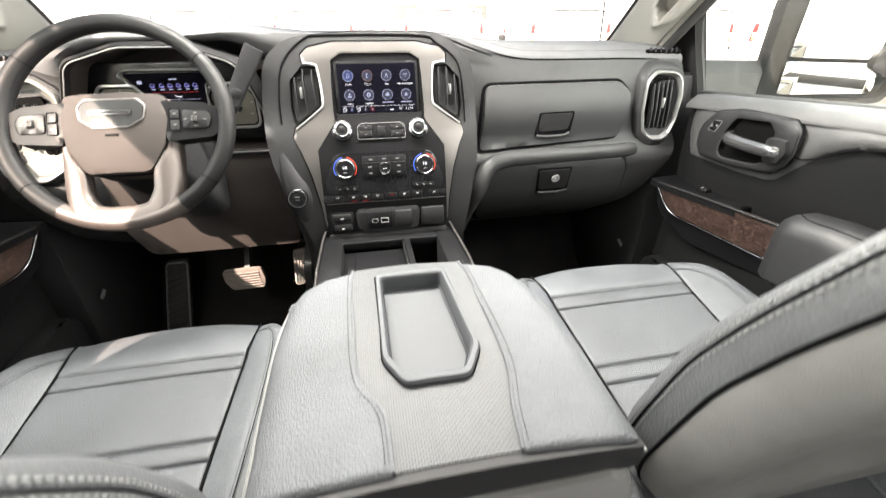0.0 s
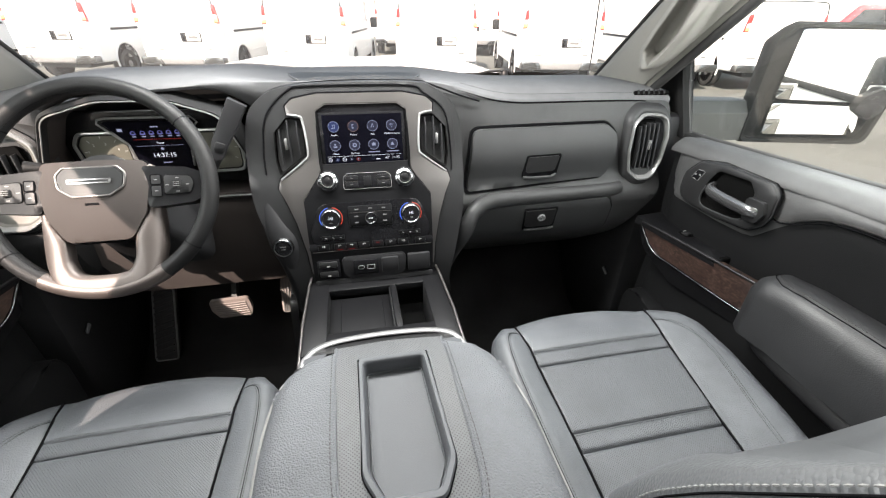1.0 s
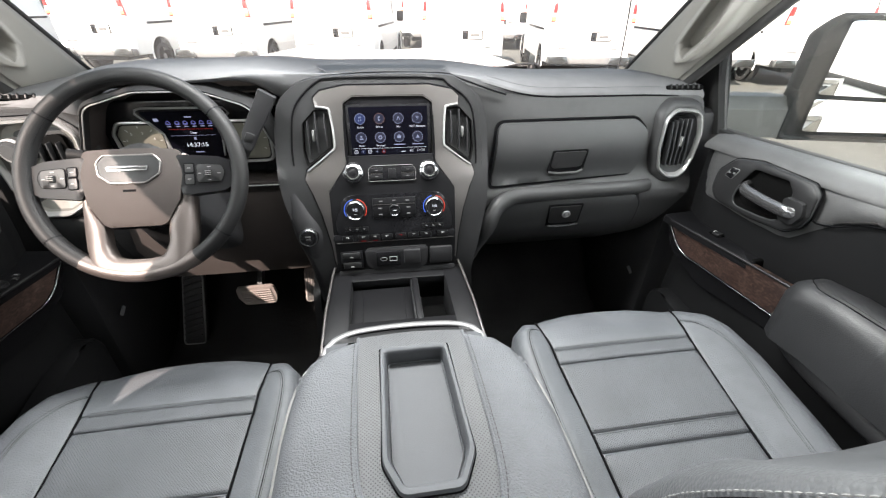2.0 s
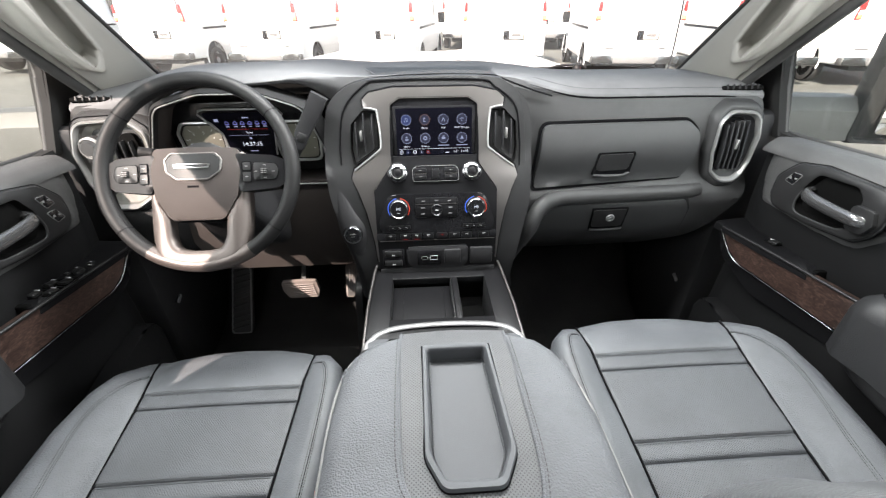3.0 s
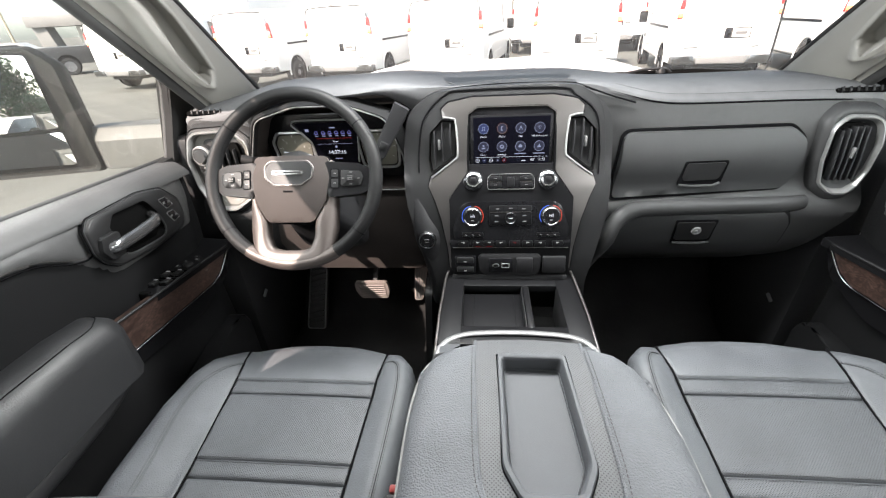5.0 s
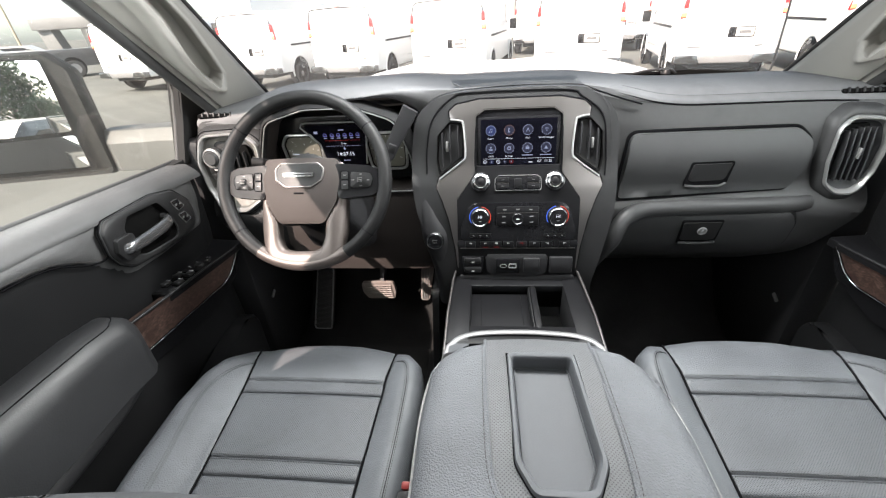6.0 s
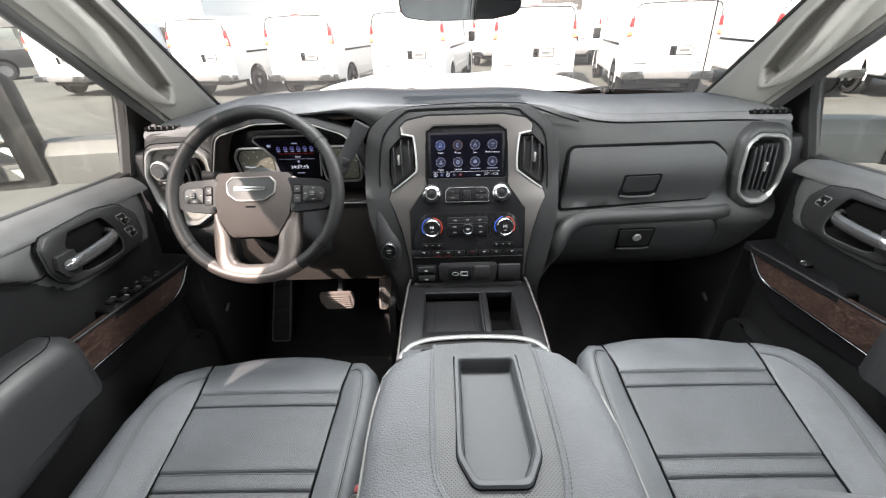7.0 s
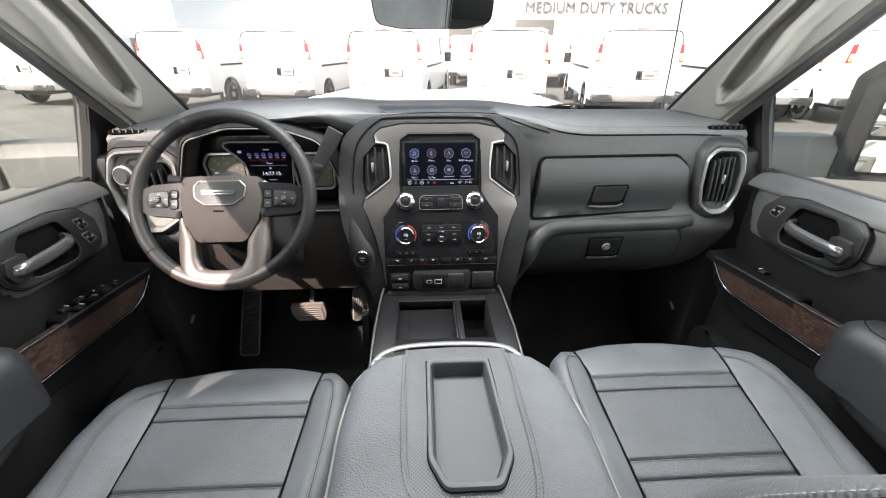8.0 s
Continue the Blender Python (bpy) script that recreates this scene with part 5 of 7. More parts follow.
def spokes(s):
    side = rounded([(0.078, 0.034, 0.006), (0.150, 0.030, 0.014), (0.182, 0.018, 0.01), (0.184, -0.020, 0.01), (0.160, -0.036, 0.012), (0.085, -0.044, 0.008)], 0.008)
    b = on_wheel("side_spoke", flip(slab(side, lambda u, v: 0.012 - 0.10 * max(0, u - 0.09), "xy", 1, 0.03, 0.02, 0.005, segs=3), s), PANEL)
    lift = lambda u, v: 0.012 - 0.10 * max(0, u - 0.09)
    put = lambda name, o, material, out, label="": on_wheel(name, flip(slab(o, lift, "xy", 1, 0.005, 0.02, 0.0016, out=out), s), material, label, b)

    def groove(o, closed=True):
        on_wheel("key_groove", flip(sweep([Vector((u, v, lift(u, v) + 0.0012)) for u, v in o], ring(0.0011, 5), closed=closed), s), SEAM, "", b)

    # a five-way pad with a roller in its middle, two keys in a column beside the hub
    padl = rounded([(0.113, 0.0155, 0.006), (0.156, 0.0130, 0.008), (0.162, 0.0, 0.012), (0.156, -0.0185, 0.008), (0.113, -0.0205, 0.006)], 0.006, 4)
    put("key_pad", padl, HARD, 0.0022)
    groove(padl)
    for v0, v1 in ((0.0165, -0.0015), (-0.0035, -0.0240)):
        key = rounded([(0.092, v0), (0.1085, v0), (0.1085, v1), (0.092, v1)], 0.003, 3)
        put("key", key, HARD, 0.0018)
        groove(key)
    inner = rounded([(0.124, 0.0055), (0.146, 0.0045), (0.146, -0.0105), (0.124, -0.0110)], 0.003, 3)
    groove(inner)
    on_wheel("roller", flip(lathe([(0.0050, -0.0065), (0.0058, -0.004), (0.0058, 0.004), (0.0050, 0.0065)], at(0.135, -0.003, 0.0105) @ pose(0, 0, 0, 90), 14), s), FRAME, "ribbed black roller", b)
    for dv in (-0.0035, 0.0, 0.0035):
        on_wheel("roller_rib", flip(box((0.0105, 0.0009, 0.0012), (0.135, -0.003 + dv, 0.0163), 0), s), GREY_PRINT, "", b)
    for x, y in ((0.118, -0.003), (0.1515, -0.003), (0.135, 0.0098), (0.135, -0.0155), (0.1003, 0.0075), (0.1003, -0.0135)):
        on_wheel("mark", flip(box((0.0055, 0.0016, 0.0006), (x, y, lift(x, y) + 0.0024), 0), s), GREY_PRINT, "", b)


both_sides(spokes)
# the silver U: two legs beside the hub that meet in a bridge over the rim's foot
leg_out = [(0.0905, 0.040), (0.0965, 0.010, 0.02), (0.0985, -0.060, 0.06), (0.0975, -0.115, 0.05), (0.0880, -0.160, 0.03)]
leg_in = [(0.084, 0.038), (0.0885, 0.0, 0.02), (0.0800, -0.052, 0.02), (0.0560, -0.092, 0.02), (0.0535, -0.130, 0.03), (0.0440, -0.155, 0.018), (0.020, -0.1595, 0.03)]
foot = [(0.196 * math.sin(radians(a)), -0.196 * math.cos(radians(a))) for a in (22, 14, 5)]
half_u = leg_out + foot
u_shape = rounded(half_u + mirror_x(half_u) + [(-p[0], *p[1:]) for p in leg_in] + list(reversed(leg_in)), 0.004, 5)
legs = on_wheel("lower_spoke", slab(u_shape, lambda u, v: 0.010 - 0.5 * max(0.0, abs(u) - 0.075) + 0.05 * max(0.0, -v - 0.12), "xy", 1, 0.022, 0.007, 0.0, out=0.004, roll=0.007, rw=0.012), SPOKE, "satin silver lower spokes", smooth=60)
on_wheel("hub_joint", sweep([Vector((u * 1.012, v * 1.010 - 0.0003, 0.0075 - 1.2 * u * u - 0.8 * v * v)) for u, v in pad], ring(0.0022, 6), closed=True), SEAM, parent=hubp)
on_wheel("hub_back", lathe([(0.065, -0.06), (0.066, -0.02), (0.05, -0.012), (0, -0.010)], Matrix(), 24), HARD)

# ---- centre console
cons = thing("centre_console", "black leather centre console with a rubber-lined tray", "console")
LIDZ = lambda u, v: 1.338 - 0.055 * max(0.0, v - 0.40) - 0.9 * max(0.0, v - 0.50) ** 2 - 0.35 * (u - 0.006) ** 2
ahead = lambda pts, lim=0.515: [(p[0], p[1] + 0.016 * min(max((p[1] - lim) / 0.05, 0.0), 1.0), *p[2:]) for p in pts]
left_pad = rounded(ahead([(-0.082, 0.584), (-0.130, 0.570, 0.03), (-0.172, 0.525, 0.04), (-0.178, 0.42, 0.05), (-0.172, 0.222, 0.02), (-0.046, 0.222), (-0.050, 0.285, 0.01), (-0.073, 0.335, 0.02), (-0.080, 0.44)]), 0.0, 6)
right_pad = rounded(ahead([(0.096, 0.580), (0.150, 0.562, 0.03), (0.186, 0.52, 0.04), (0.196, 0.42, 0.05), (0.193, 0.218, 0.02), (0.070, 0.222), (0.077, 0.268, 0.01), (0.092, 0.336, 0.02), (0.095, 0.44)]), 0.0, 6)
rim_l = ahead([(-0.082, 0.584), (-0.130, 0.570), (-0.160, 0.545), (-0.173, 0.51), (-0.178, 0.42), (-0.172, 0.222)])
rim_r = ahead([(0.096, 0.580), (0.150, 0.562), (0.174, 0.538), (0.187, 0.50), (0.196, 0.42), (0.193, 0.218)])
for o, rim_o in ((left_pad, rim_l), (right_pad, rim_r)):
    part("lid_pad", slab(o, LIDZ, "xy", 1, 0.045, 0.004, 0.0, roll=0.0030, rw=0.006, bump_fn=lambda u, v: 0.001, soft=(rim_o, 0.020, 0.030)), LEATHER_COARSE, cons, "coarse grained black leather lid side", smooth=70)
TRAY = [(-0.045, 0.553, 0.008), (0.061, 0.553, 0.008), (0.066, 0.358, 0.04), (0.045, 0.316, 0.016), (-0.025, 0.316, 0.016), (-0.045, 0.356, 0.04)]
ls = [(0.009, 0.603), (-0.086, 0.600), (-0.083, 0.44), (-0.076, 0.335), (-0.053, 0.285), (-0.049, 0.224), (0.009, 0.224), (0.009, 0.316), (-0.021, 0.316), (-0.046, 0.361), (-0.048, 0.559), (0.009, 0.559)]
rs = [(0.009, 0.603), (0.009, 0.559), (0.065, 0.559), (0.066, 0.361), (0.043, 0.316), (0.009, 0.316), (0.009, 0.224), (0.073, 0.224), (0.080, 0.268), (0.095, 0.336), (0.098, 0.44), (0.099, 0.597)]
part("lid_centre", add(slab(ls, LIDZ, "xy", 1, 0.04, 0.012, 0.0, out=-0.0032), slab(rs, LIDZ, "xy", 1, 0.04, 0.012, 0.0, out=-0.0032)), PERF, cons, "perforated leather strip along the lid", smooth=70)
tr = rounded(TRAY, 0.01, 5)


def tray_ring(k, dz):
    cx, cy = 0.010, 0.436
    return [(cx + (x - cx) * (1 - k * 1.45), cy + (y - cy) * (1 - k), LIDZ(x, y) + dz) for x, y in tr]


tray = part("tray", loft([tray_ring(-0.02, -0.012), tray_ring(-0.012, 0.002), tray_ring(0.0, 0.0042), tray_ring(0.055, 0.0042), tray_ring(0.075, 0.0022), tray_ring(0.088, -0.003), tray_ring(0.100, -0.017), tray_ring(0.108, -0.0195), tray_ring(0.124, -0.0195), tray_ring(0.128, -0.0165), tray_ring(0.138, -0.0165), tray_ring(0.142, -0.0200), tray_ring(0.20, -0.0205)], True, (False, True)), TRAYM, cons, "shallow rubber-lined tray in the lid", smooth=40)
part("tray_joint", sweep([(0.010 + (x - 0.010) * 1.022, 0.436 + (y - 0.436) * 1.014, LIDZ(x, y) - 0.0028) for x, y in tr], ring(0.0016, 6), closed=True), SEAM, cons)
for seam in ([(-0.082, 0.598), (-0.080, 0.44), (-0.073, 0.335), (-0.050, 0.285), (-0.046, 0.224)], [(0.096, 0.594), (0.095, 0.44), (0.092, 0.336), (0.077, 0.268), (0.070, 0.224)]):
    pth = smooth_path([(x, y, LIDZ(x, y) - 0.0022) for x, y in seam], 8)
    part("piping", sweep(pth, ring(0.0026, 8)), LEATHER_COARSE, cons)
    sg = -1 if seam[0][0] < 0 else 1
    part("stitching", stitches([(p.x + sg * 0.0055, p.y, LIDZ(p.x, p.y) + 0.0004) for p in pth], 0.0065, 0.0045, 0.0007, (0, 0, 0.001)), THREAD, cons)
# pale bead drawn for the light that the lid's lower edge catches
for rim_o in (rim_l, rim_r):
    part("lid_edge_glint", sweep(smooth_path([(x * 1.004, y, LIDZ(x, y) - 0.0195) for x, y in rim_o], 6), ring(0.0022, 8)), BACK, cons, "pale bead painted as the light along the lid's edge")
part("lid_base", slab(rounded([(-0.165, 0.225), (0.178, 0.225), (0.182, 0.53, 0.05), (0.13, 0.588, 0.04), (-0.12, 0.588, 0.04), (-0.168, 0.53, 0.05)], 0.02, 6), lambda u, v: 1.300, "xy", 1, 0.05, 0.3, 0.006), SOFT, cons)
part("bin", box((0.345, 0.42, 0.60), (0.006, 0.42, 0.965), 0.02, segs=3), SOFT, cons, "black padded storage bin")
part("rear_cap", slab(rounded([(-0.17, 1.30), (0.182, 1.30), (0.18, 0.85), (-0.168, 0.85)], 0.03), lambda u, v: 0.205 + 0.04 * (1.30 - v), "xz", -1, 0.03, 0.1, 0.01), CAPM, cons, "grey plastic rear cap of the console")
# closes the lid's end, coloured dark for the shadow below its edge
lid_end = [(x, LIDZ(x, 0.22) - 0.0045) for x in np.linspace(-0.170, 0.185, 15)] + [(0.184, 1.297), (-0.169, 1.297)]
part("lid_end", slab(lid_end, lambda u, v: 0.2135 - 0.10 * max(0.0, 1.318 - v), "xz", -1, 0.010, 0.03, 0.003), SOFT, cons, "dark end panel of the lid with its shadow painted in", smooth=60)
# forward part with the cup holders, charging tray and slot
TOPZ = 1.205
for sx, sy, cx, cy in ((0.335, 0.06, 0.0, 0.735), (0.050, 0.26, -0.142, 0.84), (0.050, 0.26, 0.142, 0.84), (0.014, 0.16, 0.039, 0.84), (0.27, 0.05, 0.0, 0.945)):
    part("top_strip", box((sx, sy, 0.02), (cx, cy, TOPZ - 0.010 - (0.001 if sx > 0.2 else 0.0)), 0.003), PANEL, cons)
part("charging_tray", add(box((0.150, 0.165, 0.006), (-0.042, 0.84, TOPZ - 0.032), 0.002), box((0.10, 0.150, 0.004), (-0.040, 0.84, TOPZ - 0.028), 0.0015)), PANEL, cons, "ribbed rubber charging tray")
part("slot", box((0.072, 0.16, 0.006), (0.081, 0.84, TOPZ - 0.10), 0.002), VOIDM, cons)
for x in (-0.118, 0.030, 0.046, 0.118):
    part("slot_wall", box((0.003, 0.16, 0.10), (x, 0.84, TOPZ - 0.055), 0.001), HARD, cons)
part("side_wall", add(box((0.006, 0.40, 0.55), (-0.166, 0.83, 0.92), 0.002), box((0.006, 0.40, 0.55), (0.166, 0.83, 0.92), 0.002)), SOFT, cons)
notch = lambda cx, r: [(cx + r * math.cos(radians(a)), 0.698 + r * math.sin(radians(a))) for a in range(0, 181, 15)]
deck = [(-0.160, 0.60), (-0.160, 0.735), (0.163, 0.735), (0.163, 0.60), (0.13, 0.60), (0.13, 0.696)] + notch(0.082, 0.034) + notch(0.0, 0.018) + notch(-0.084, 0.034) + [(-0.13, 0.696), (-0.13, 0.60)]
part("cup_deck", slab(deck, lambda u, v: TOPZ - 0.002, "xy", 1, 0.012, 0.5, 0.0015), TRAYM, cons)
for x in (-0.084, 0.082):
    part("cup_holder", lathe([(0.0338, -0.008), (0.032, -0.05), (0.0, -0.052)], Matrix.Translation((x, 0.698, TOPZ - 0.002)), 30), VOIDM, cons)
arc = smooth_path([(-0.170, 0.640, TOPZ - 0.018), (-0.158, 0.700, TOPZ - 0.005), (-0.120, 0.728, TOPZ + 0.001), (-0.05, 0.738, TOPZ + 0.003), (0.05, 0.738, TOPZ + 0.003), (0.125, 0.728, TOPZ + 0.001), (0.162, 0.700, TOPZ - 0.005), (0.174, 0.640, TOPZ - 0.018)], 8)
part("chrome_arch", sweep(arc, ring(0.0075, 12, 0.0032)), ARCHM, cons, "satin chrome arch round the cup holders")
for x in (-1, 1):
    part("side_rail", sweep([(x * 0.170, 0.68, TOPZ - 0.012), (x * 0.170, 0.80, TOPZ + 0.002), (x * 0.165, 0.94, TOPZ + 0.006), (x * 0.158, 0.97, TOPZ + 0.016)], ring(0.0034, 10, 0.003)), SILVER, cons, "satin silver side rail")


for x in (-1, 1):
    part("wood_inlay", slab(rounded([(0.70, TOPZ - 0.020), (0.93, TOPZ - 0.010), (0.925, TOPZ - 0.050), (0.70, TOPZ - 0.055)], 0.006), lambda y, z: x * 0.169, "yz", x, 0.006, 0.1, 0.001), WOOD, cons, "burl wood strip along the console side")


# ---- front seats
def seat(name, cx, s, z0, slope, back_y, back_dz, ahead_y, label):
    """A leather bucket: cushion panels, two bolsters, backrest. s is the side towards the door."""
    ob = thing(name, label, "car seat", group="front seats")
    X = lambda u: cx + s * u
    fore = lambda y: y + ahead_y * max(0.0, (y - 0.70) / 0.1)

    def surf(x, y):
        return z0 + slope * (min(y, 0.70) - 0.65) - 0.10 * max(0.0, y - 0.73) - 0.006 * ((x - cx) / 0.25) ** 2

    def bolster(x, y):
        u = (x - cx) * s
        edge = max(0.0, (abs(u) - 0.165) / (0.135 if u > 0 else 0.085))
        return surf(x, y) + 0.022 * math.sin(min(edge, 1.0) * math.pi * 0.62)

    def lay(nm, pts, material, fn=surf, r=0.003, roll=0.005, rw=0.008, th=0.06, cell=0.010, lab="", rim=None):
        o = rounded([(X(p[0]), fore(p[1]), *p[2:]) for p in pts], r, 5)
        if s < 0:
            o = list(reversed(o))
        return part(nm, slab(o, fn, "xy", 1, th, cell, 0.0, roll=roll, rw=rw, soft=([(X(u), fore(y)) for u, y in rim], 0.040, 0.050) if rim else None), material, ob, lab, smooth=75)

    w = 0.163
    brim = [(-0.230, 0.20), (-0.244, 0.45), (-0.249, 0.60), (-0.247, 0.68), (-0.236, 0.735), (-0.205, 0.772), (-0.15, 0.794), (-0.08, 0.808), (0.0, 0.812), (0.08, 0.808), (0.15, 0.794), (0.205, 0.776), (0.262, 0.738), (0.292, 0.688), (0.307, 0.60), (0.302, 0.45), (0.277, 0.20)]
    lay("front_pad", [(-w + 0.004, 0.6772), (w + 0.004, 0.6772), (w + 0.018, 0.7790), (0.15, 0.794, 0.05), (0.08, 0.808, 0.05), (0.0, 0.812, 0.1), (-0.08, 0.808, 0.05), (-w - 0.008, 0.7845)], LEATHER, bolster, roll=0.002, rw=0.003, cell=0.008, rim=brim)
    lay("front_band", [(-w + 0.002, 0.6415), (w, 0.6415), (w + 0.003, 0.6764), (-w + 0.003, 0.6764)], SEAT_PERF, bolster, roll=0.0024, rw=0.0045, cell=0.006)
    lay("cushion_panel", [(-w + 0.005, 0.4890), (w - 0.012, 0.4890), (w - 0.001, 0.6385), (-w + 0.002, 0.6385)], SEAT_PERF, bolster, roll=0.0024, rw=0.0045, cell=0.006)
    lay("rear_band", [(-w + 0.008, 0.4545), (w - 0.019, 0.4545), (w - 0.014, 0.4882), (-w + 0.006, 0.4882)], SEAT_PERF, bolster, roll=0.0024, rw=0.0045, cell=0.006)
    lay("rear_panel", [(-w + 0.010, 0.20), (w - 0.030, 0.20), (w - 0.020, 0.4515), (-w + 0.008, 0.4515)], SEAT_PERF, bolster, roll=0.0024, rw=0.0045, cell=0.006)
    lay("outer_bolster", [(w + 0.008, 0.690), (w + 0.020, 0.7782), (0.205, 0.776, 0.02), (0.262, 0.738, 0.03), (0.292, 0.688, 0.04), (0.307, 0.60, 0.06), (0.302, 0.45, 0.08), (0.277, 0.20, 0.03), (w - 0.028, 0.20), (w - 0.019, 0.444), (w + 0.001, 0.640)], LEATHER, bolster, r=0.01, roll=0.003, rw=0.005, cell=0.008, rim=brim)
    lay("inner_bolster", [(-w, 0.690), (-w - 0.010, 0.7838), (-0.205, 0.772, 0.02), (-0.236, 0.735, 0.02), (-0.247, 0.68, 0.03), (-0.249, 0.60, 0.05), (-0.244, 0.45, 0.05), (-0.230, 0.20, 0.02), (-w + 0.008, 0.20), (-w + 0.006, 0.444), (-w, 0.640)], LEATHER, bolster, r=0.01, roll=0.003, rw=0.005, cell=0.008, rim=brim)
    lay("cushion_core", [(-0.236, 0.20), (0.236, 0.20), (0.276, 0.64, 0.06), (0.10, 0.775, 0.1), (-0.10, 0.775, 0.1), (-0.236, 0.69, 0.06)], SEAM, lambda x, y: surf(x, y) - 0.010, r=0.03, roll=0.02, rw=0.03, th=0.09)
    # seams with their stitching
    for y in (0.6768, 0.4886):
        pth = [(X(u), y + 0.004, surf(X(u), y) + 0.0005) for u in np.linspace(-w + 0.006, w - 0.012, 24)]
        part("stitching", stitches(pth, 0.0052, 0.0036, 0.0006), THREAD, ob)
        pth = [(X(u), y - 0.005, surf(X(u), y) + 0.0002) for u in np.linspace(-w + 0.006, w - 0.012, 24)]
        part("stitching", stitches(pth, 0.0052, 0.0036, 0.0006), THREAD, ob)
    for pts in ([(w + 0.010, 0.724), (0.205, 0.700), (0.232, 0.655), (0.240, 0.60), (0.233, 0.53), (0.222, 0.45), (0.205, 0.25)], [(-w - 0.012, 0.735), (-0.198, 0.728), (-0.212, 0.69), (-0.216, 0.60), (-0.212, 0.42), (-0.20, 0.22)]):
        pth = smooth_path([(X(u), y, bolster(X(u), y) - 0.0006) for u, y in pts], 8)
        part("piping", sweep(pth, ring(0.0007, 6)), SEAM, ob)
        for d in (-0.004, 0.004):
            part("stitching", stitches([(p.x + d * s, p.y, bolster(p.x + d * s, p.y) + 0.0002) for p in pth], 0.0052, 0.0036, 0.0007), THREAD, ob)
    # deep creases between the middle panels and the bolsters
    for pts in ([(w + 0.0165, 0.764), (w + 0.006, 0.690), (w + 0.001, 0.640), (w - 0.0155, 0.470), (w - 0.029, 0.22)], [(-w - 0.007, 0.766), (-w + 0.002, 0.690), (-w + 0.001, 0.640), (-w + 0.0065, 0.470), (-w + 0.009, 0.22)]):
        pth = [Vector(a).lerp(Vector(b), k / 8) for a, b in zip([(X(u), fore(y), 0.0) for u, y in pts], [(X(u), fore(y), 0.0) for u, y in pts[1:]]) for k in range(8)]
        part("crease", sweep([(p.x, p.y, bolster(p.x, p.y) - 0.0022) for p in pth], ring(0.0027, 6)), SEAM, ob)
    part("seat_base", box((0.44, 0.46, 0.30), (cx, 0.46, 0.86), 0.02), HARD, ob)
    part("front_skirt", slab(rounded([(X(-0.235) if s > 0 else X(0.235), 1.05), (X(0.235) if s > 0 else X(-0.235), 1.05), (cx + 0.22, 0.84), (cx - 0.22, 0.84)], 0.03), lambda u, v: 0.775 - 0.25 * (1.05 - v), "xz", 1, 0.03, 0.1, 0.01), LEATHER, ob)
    # backrest: rings from the front face over the shoulder to the back panel
    half_pts = [(0.0, 1.80), (-0.12, 1.795), (-0.20, 1.765), (-0.234, 1.70), (-0.243, 1.58), (-0.245, 1.45), (-0.243, 1.32), (-0.236, 1.20), (-0.19, 1.12), (-0.10, 1.10)]
    o = loop([(X(u), z) for u, z in half_pts + [(-u, z) for u, z in reversed(half_pts[1:])]], 5)

    recline = soft_curve((1.05, 0.365), (1.22, 0.319), (1.316, 0.292), (1.38, 0.272), (1.46, 0.234), (1.54, 0.189), (1.60, 0.155), (1.85, 0.00))

    def hoop(k, dy, dz=0.0):
        return [(cx + (x - cx) * k, recline(0, z) + back_y + back_dz * (z - 1.3) + dy, 1.45 + (z - 1.45) * k + dz) for x, z in o]

    back = part("backrest", loft([hoop(0.70, 0.0), hoop(0.86, 0.002), hoop(0.93, -0.004), hoop(0.97, -0.018), hoop(0.992, -0.034), hoop(1.0, -0.050), hoop(1.0, -0.066), hoop(0.992, -0.084), hoop(0.975, -0.100), hoop(0.955, -0.112), hoop(0.93, -0.118), hoop(0.80, -0.124), hoop(0.40, -0.128)], True, (True, True)), GRAINED, ob, "grained black leather backrest", smooth=75)
    part("back_panel", loft([hoop(1.001, -0.062), hoop(1.004, -0.066), hoop(0.997, -0.084), hoop(0.980, -0.101), hoop(0.960, -0.1135), hoop(0.935, -0.120), hoop(0.80, -0.128), hoop(0.40, -0.132)], True, (False, True)), BACK, back, "smooth dark grey back panel", smooth=75)
    part("piping", sweep(hoop(1.002, -0.0605), ring(0.0024, 6), closed=True, up=(0, 1, 0)), SEAM, back)
    part("piping", sweep(hoop(0.980, -0.0225), ring(0.0012, 6), closed=True, up=(0, 1, 0)), SEAM, back)
    for k, dy in ((0.973, -0.0165), (0.990, -0.0285)):
        part("stitching", stitches([q for q in hoop(k + 0.003, dy) if q[2] > 1.15], 0.0085, 0.006, 0.0011, (0, 0, 0.0004)), PALE_THREAD, back)
    return ob


seat("passenger_seat", 0.485, 1, 1.150, 0.13, 0.002, 0.0, 0.003, "black leather passenger seat with perforated panels and double stitching")
seat("driver_seat", -0.470, -1, 1.108, 0.03, -0.018, -0.15, 0.009, "black leather driver seat with perforated panels and double stitching")
buckle = thing("seat_belt_buckle", "black seat belt buckle with a red release button", "buckle", group="belt buckles")
part("body", box((0.022, 0.045, 0.09), (-0.208, 0.392, 1.136), 0.005, pose(0, 0, 0, 20)), HARD, buckle)
part("button", box((0.015, 0.012, 0.018), (-0.208, 0.412, 1.172), 0.003, pose(0, 0, 0, 20)), mat("red_plastic", (0.16, 0.012, 0.010), 0.5), buckle, "red release button")


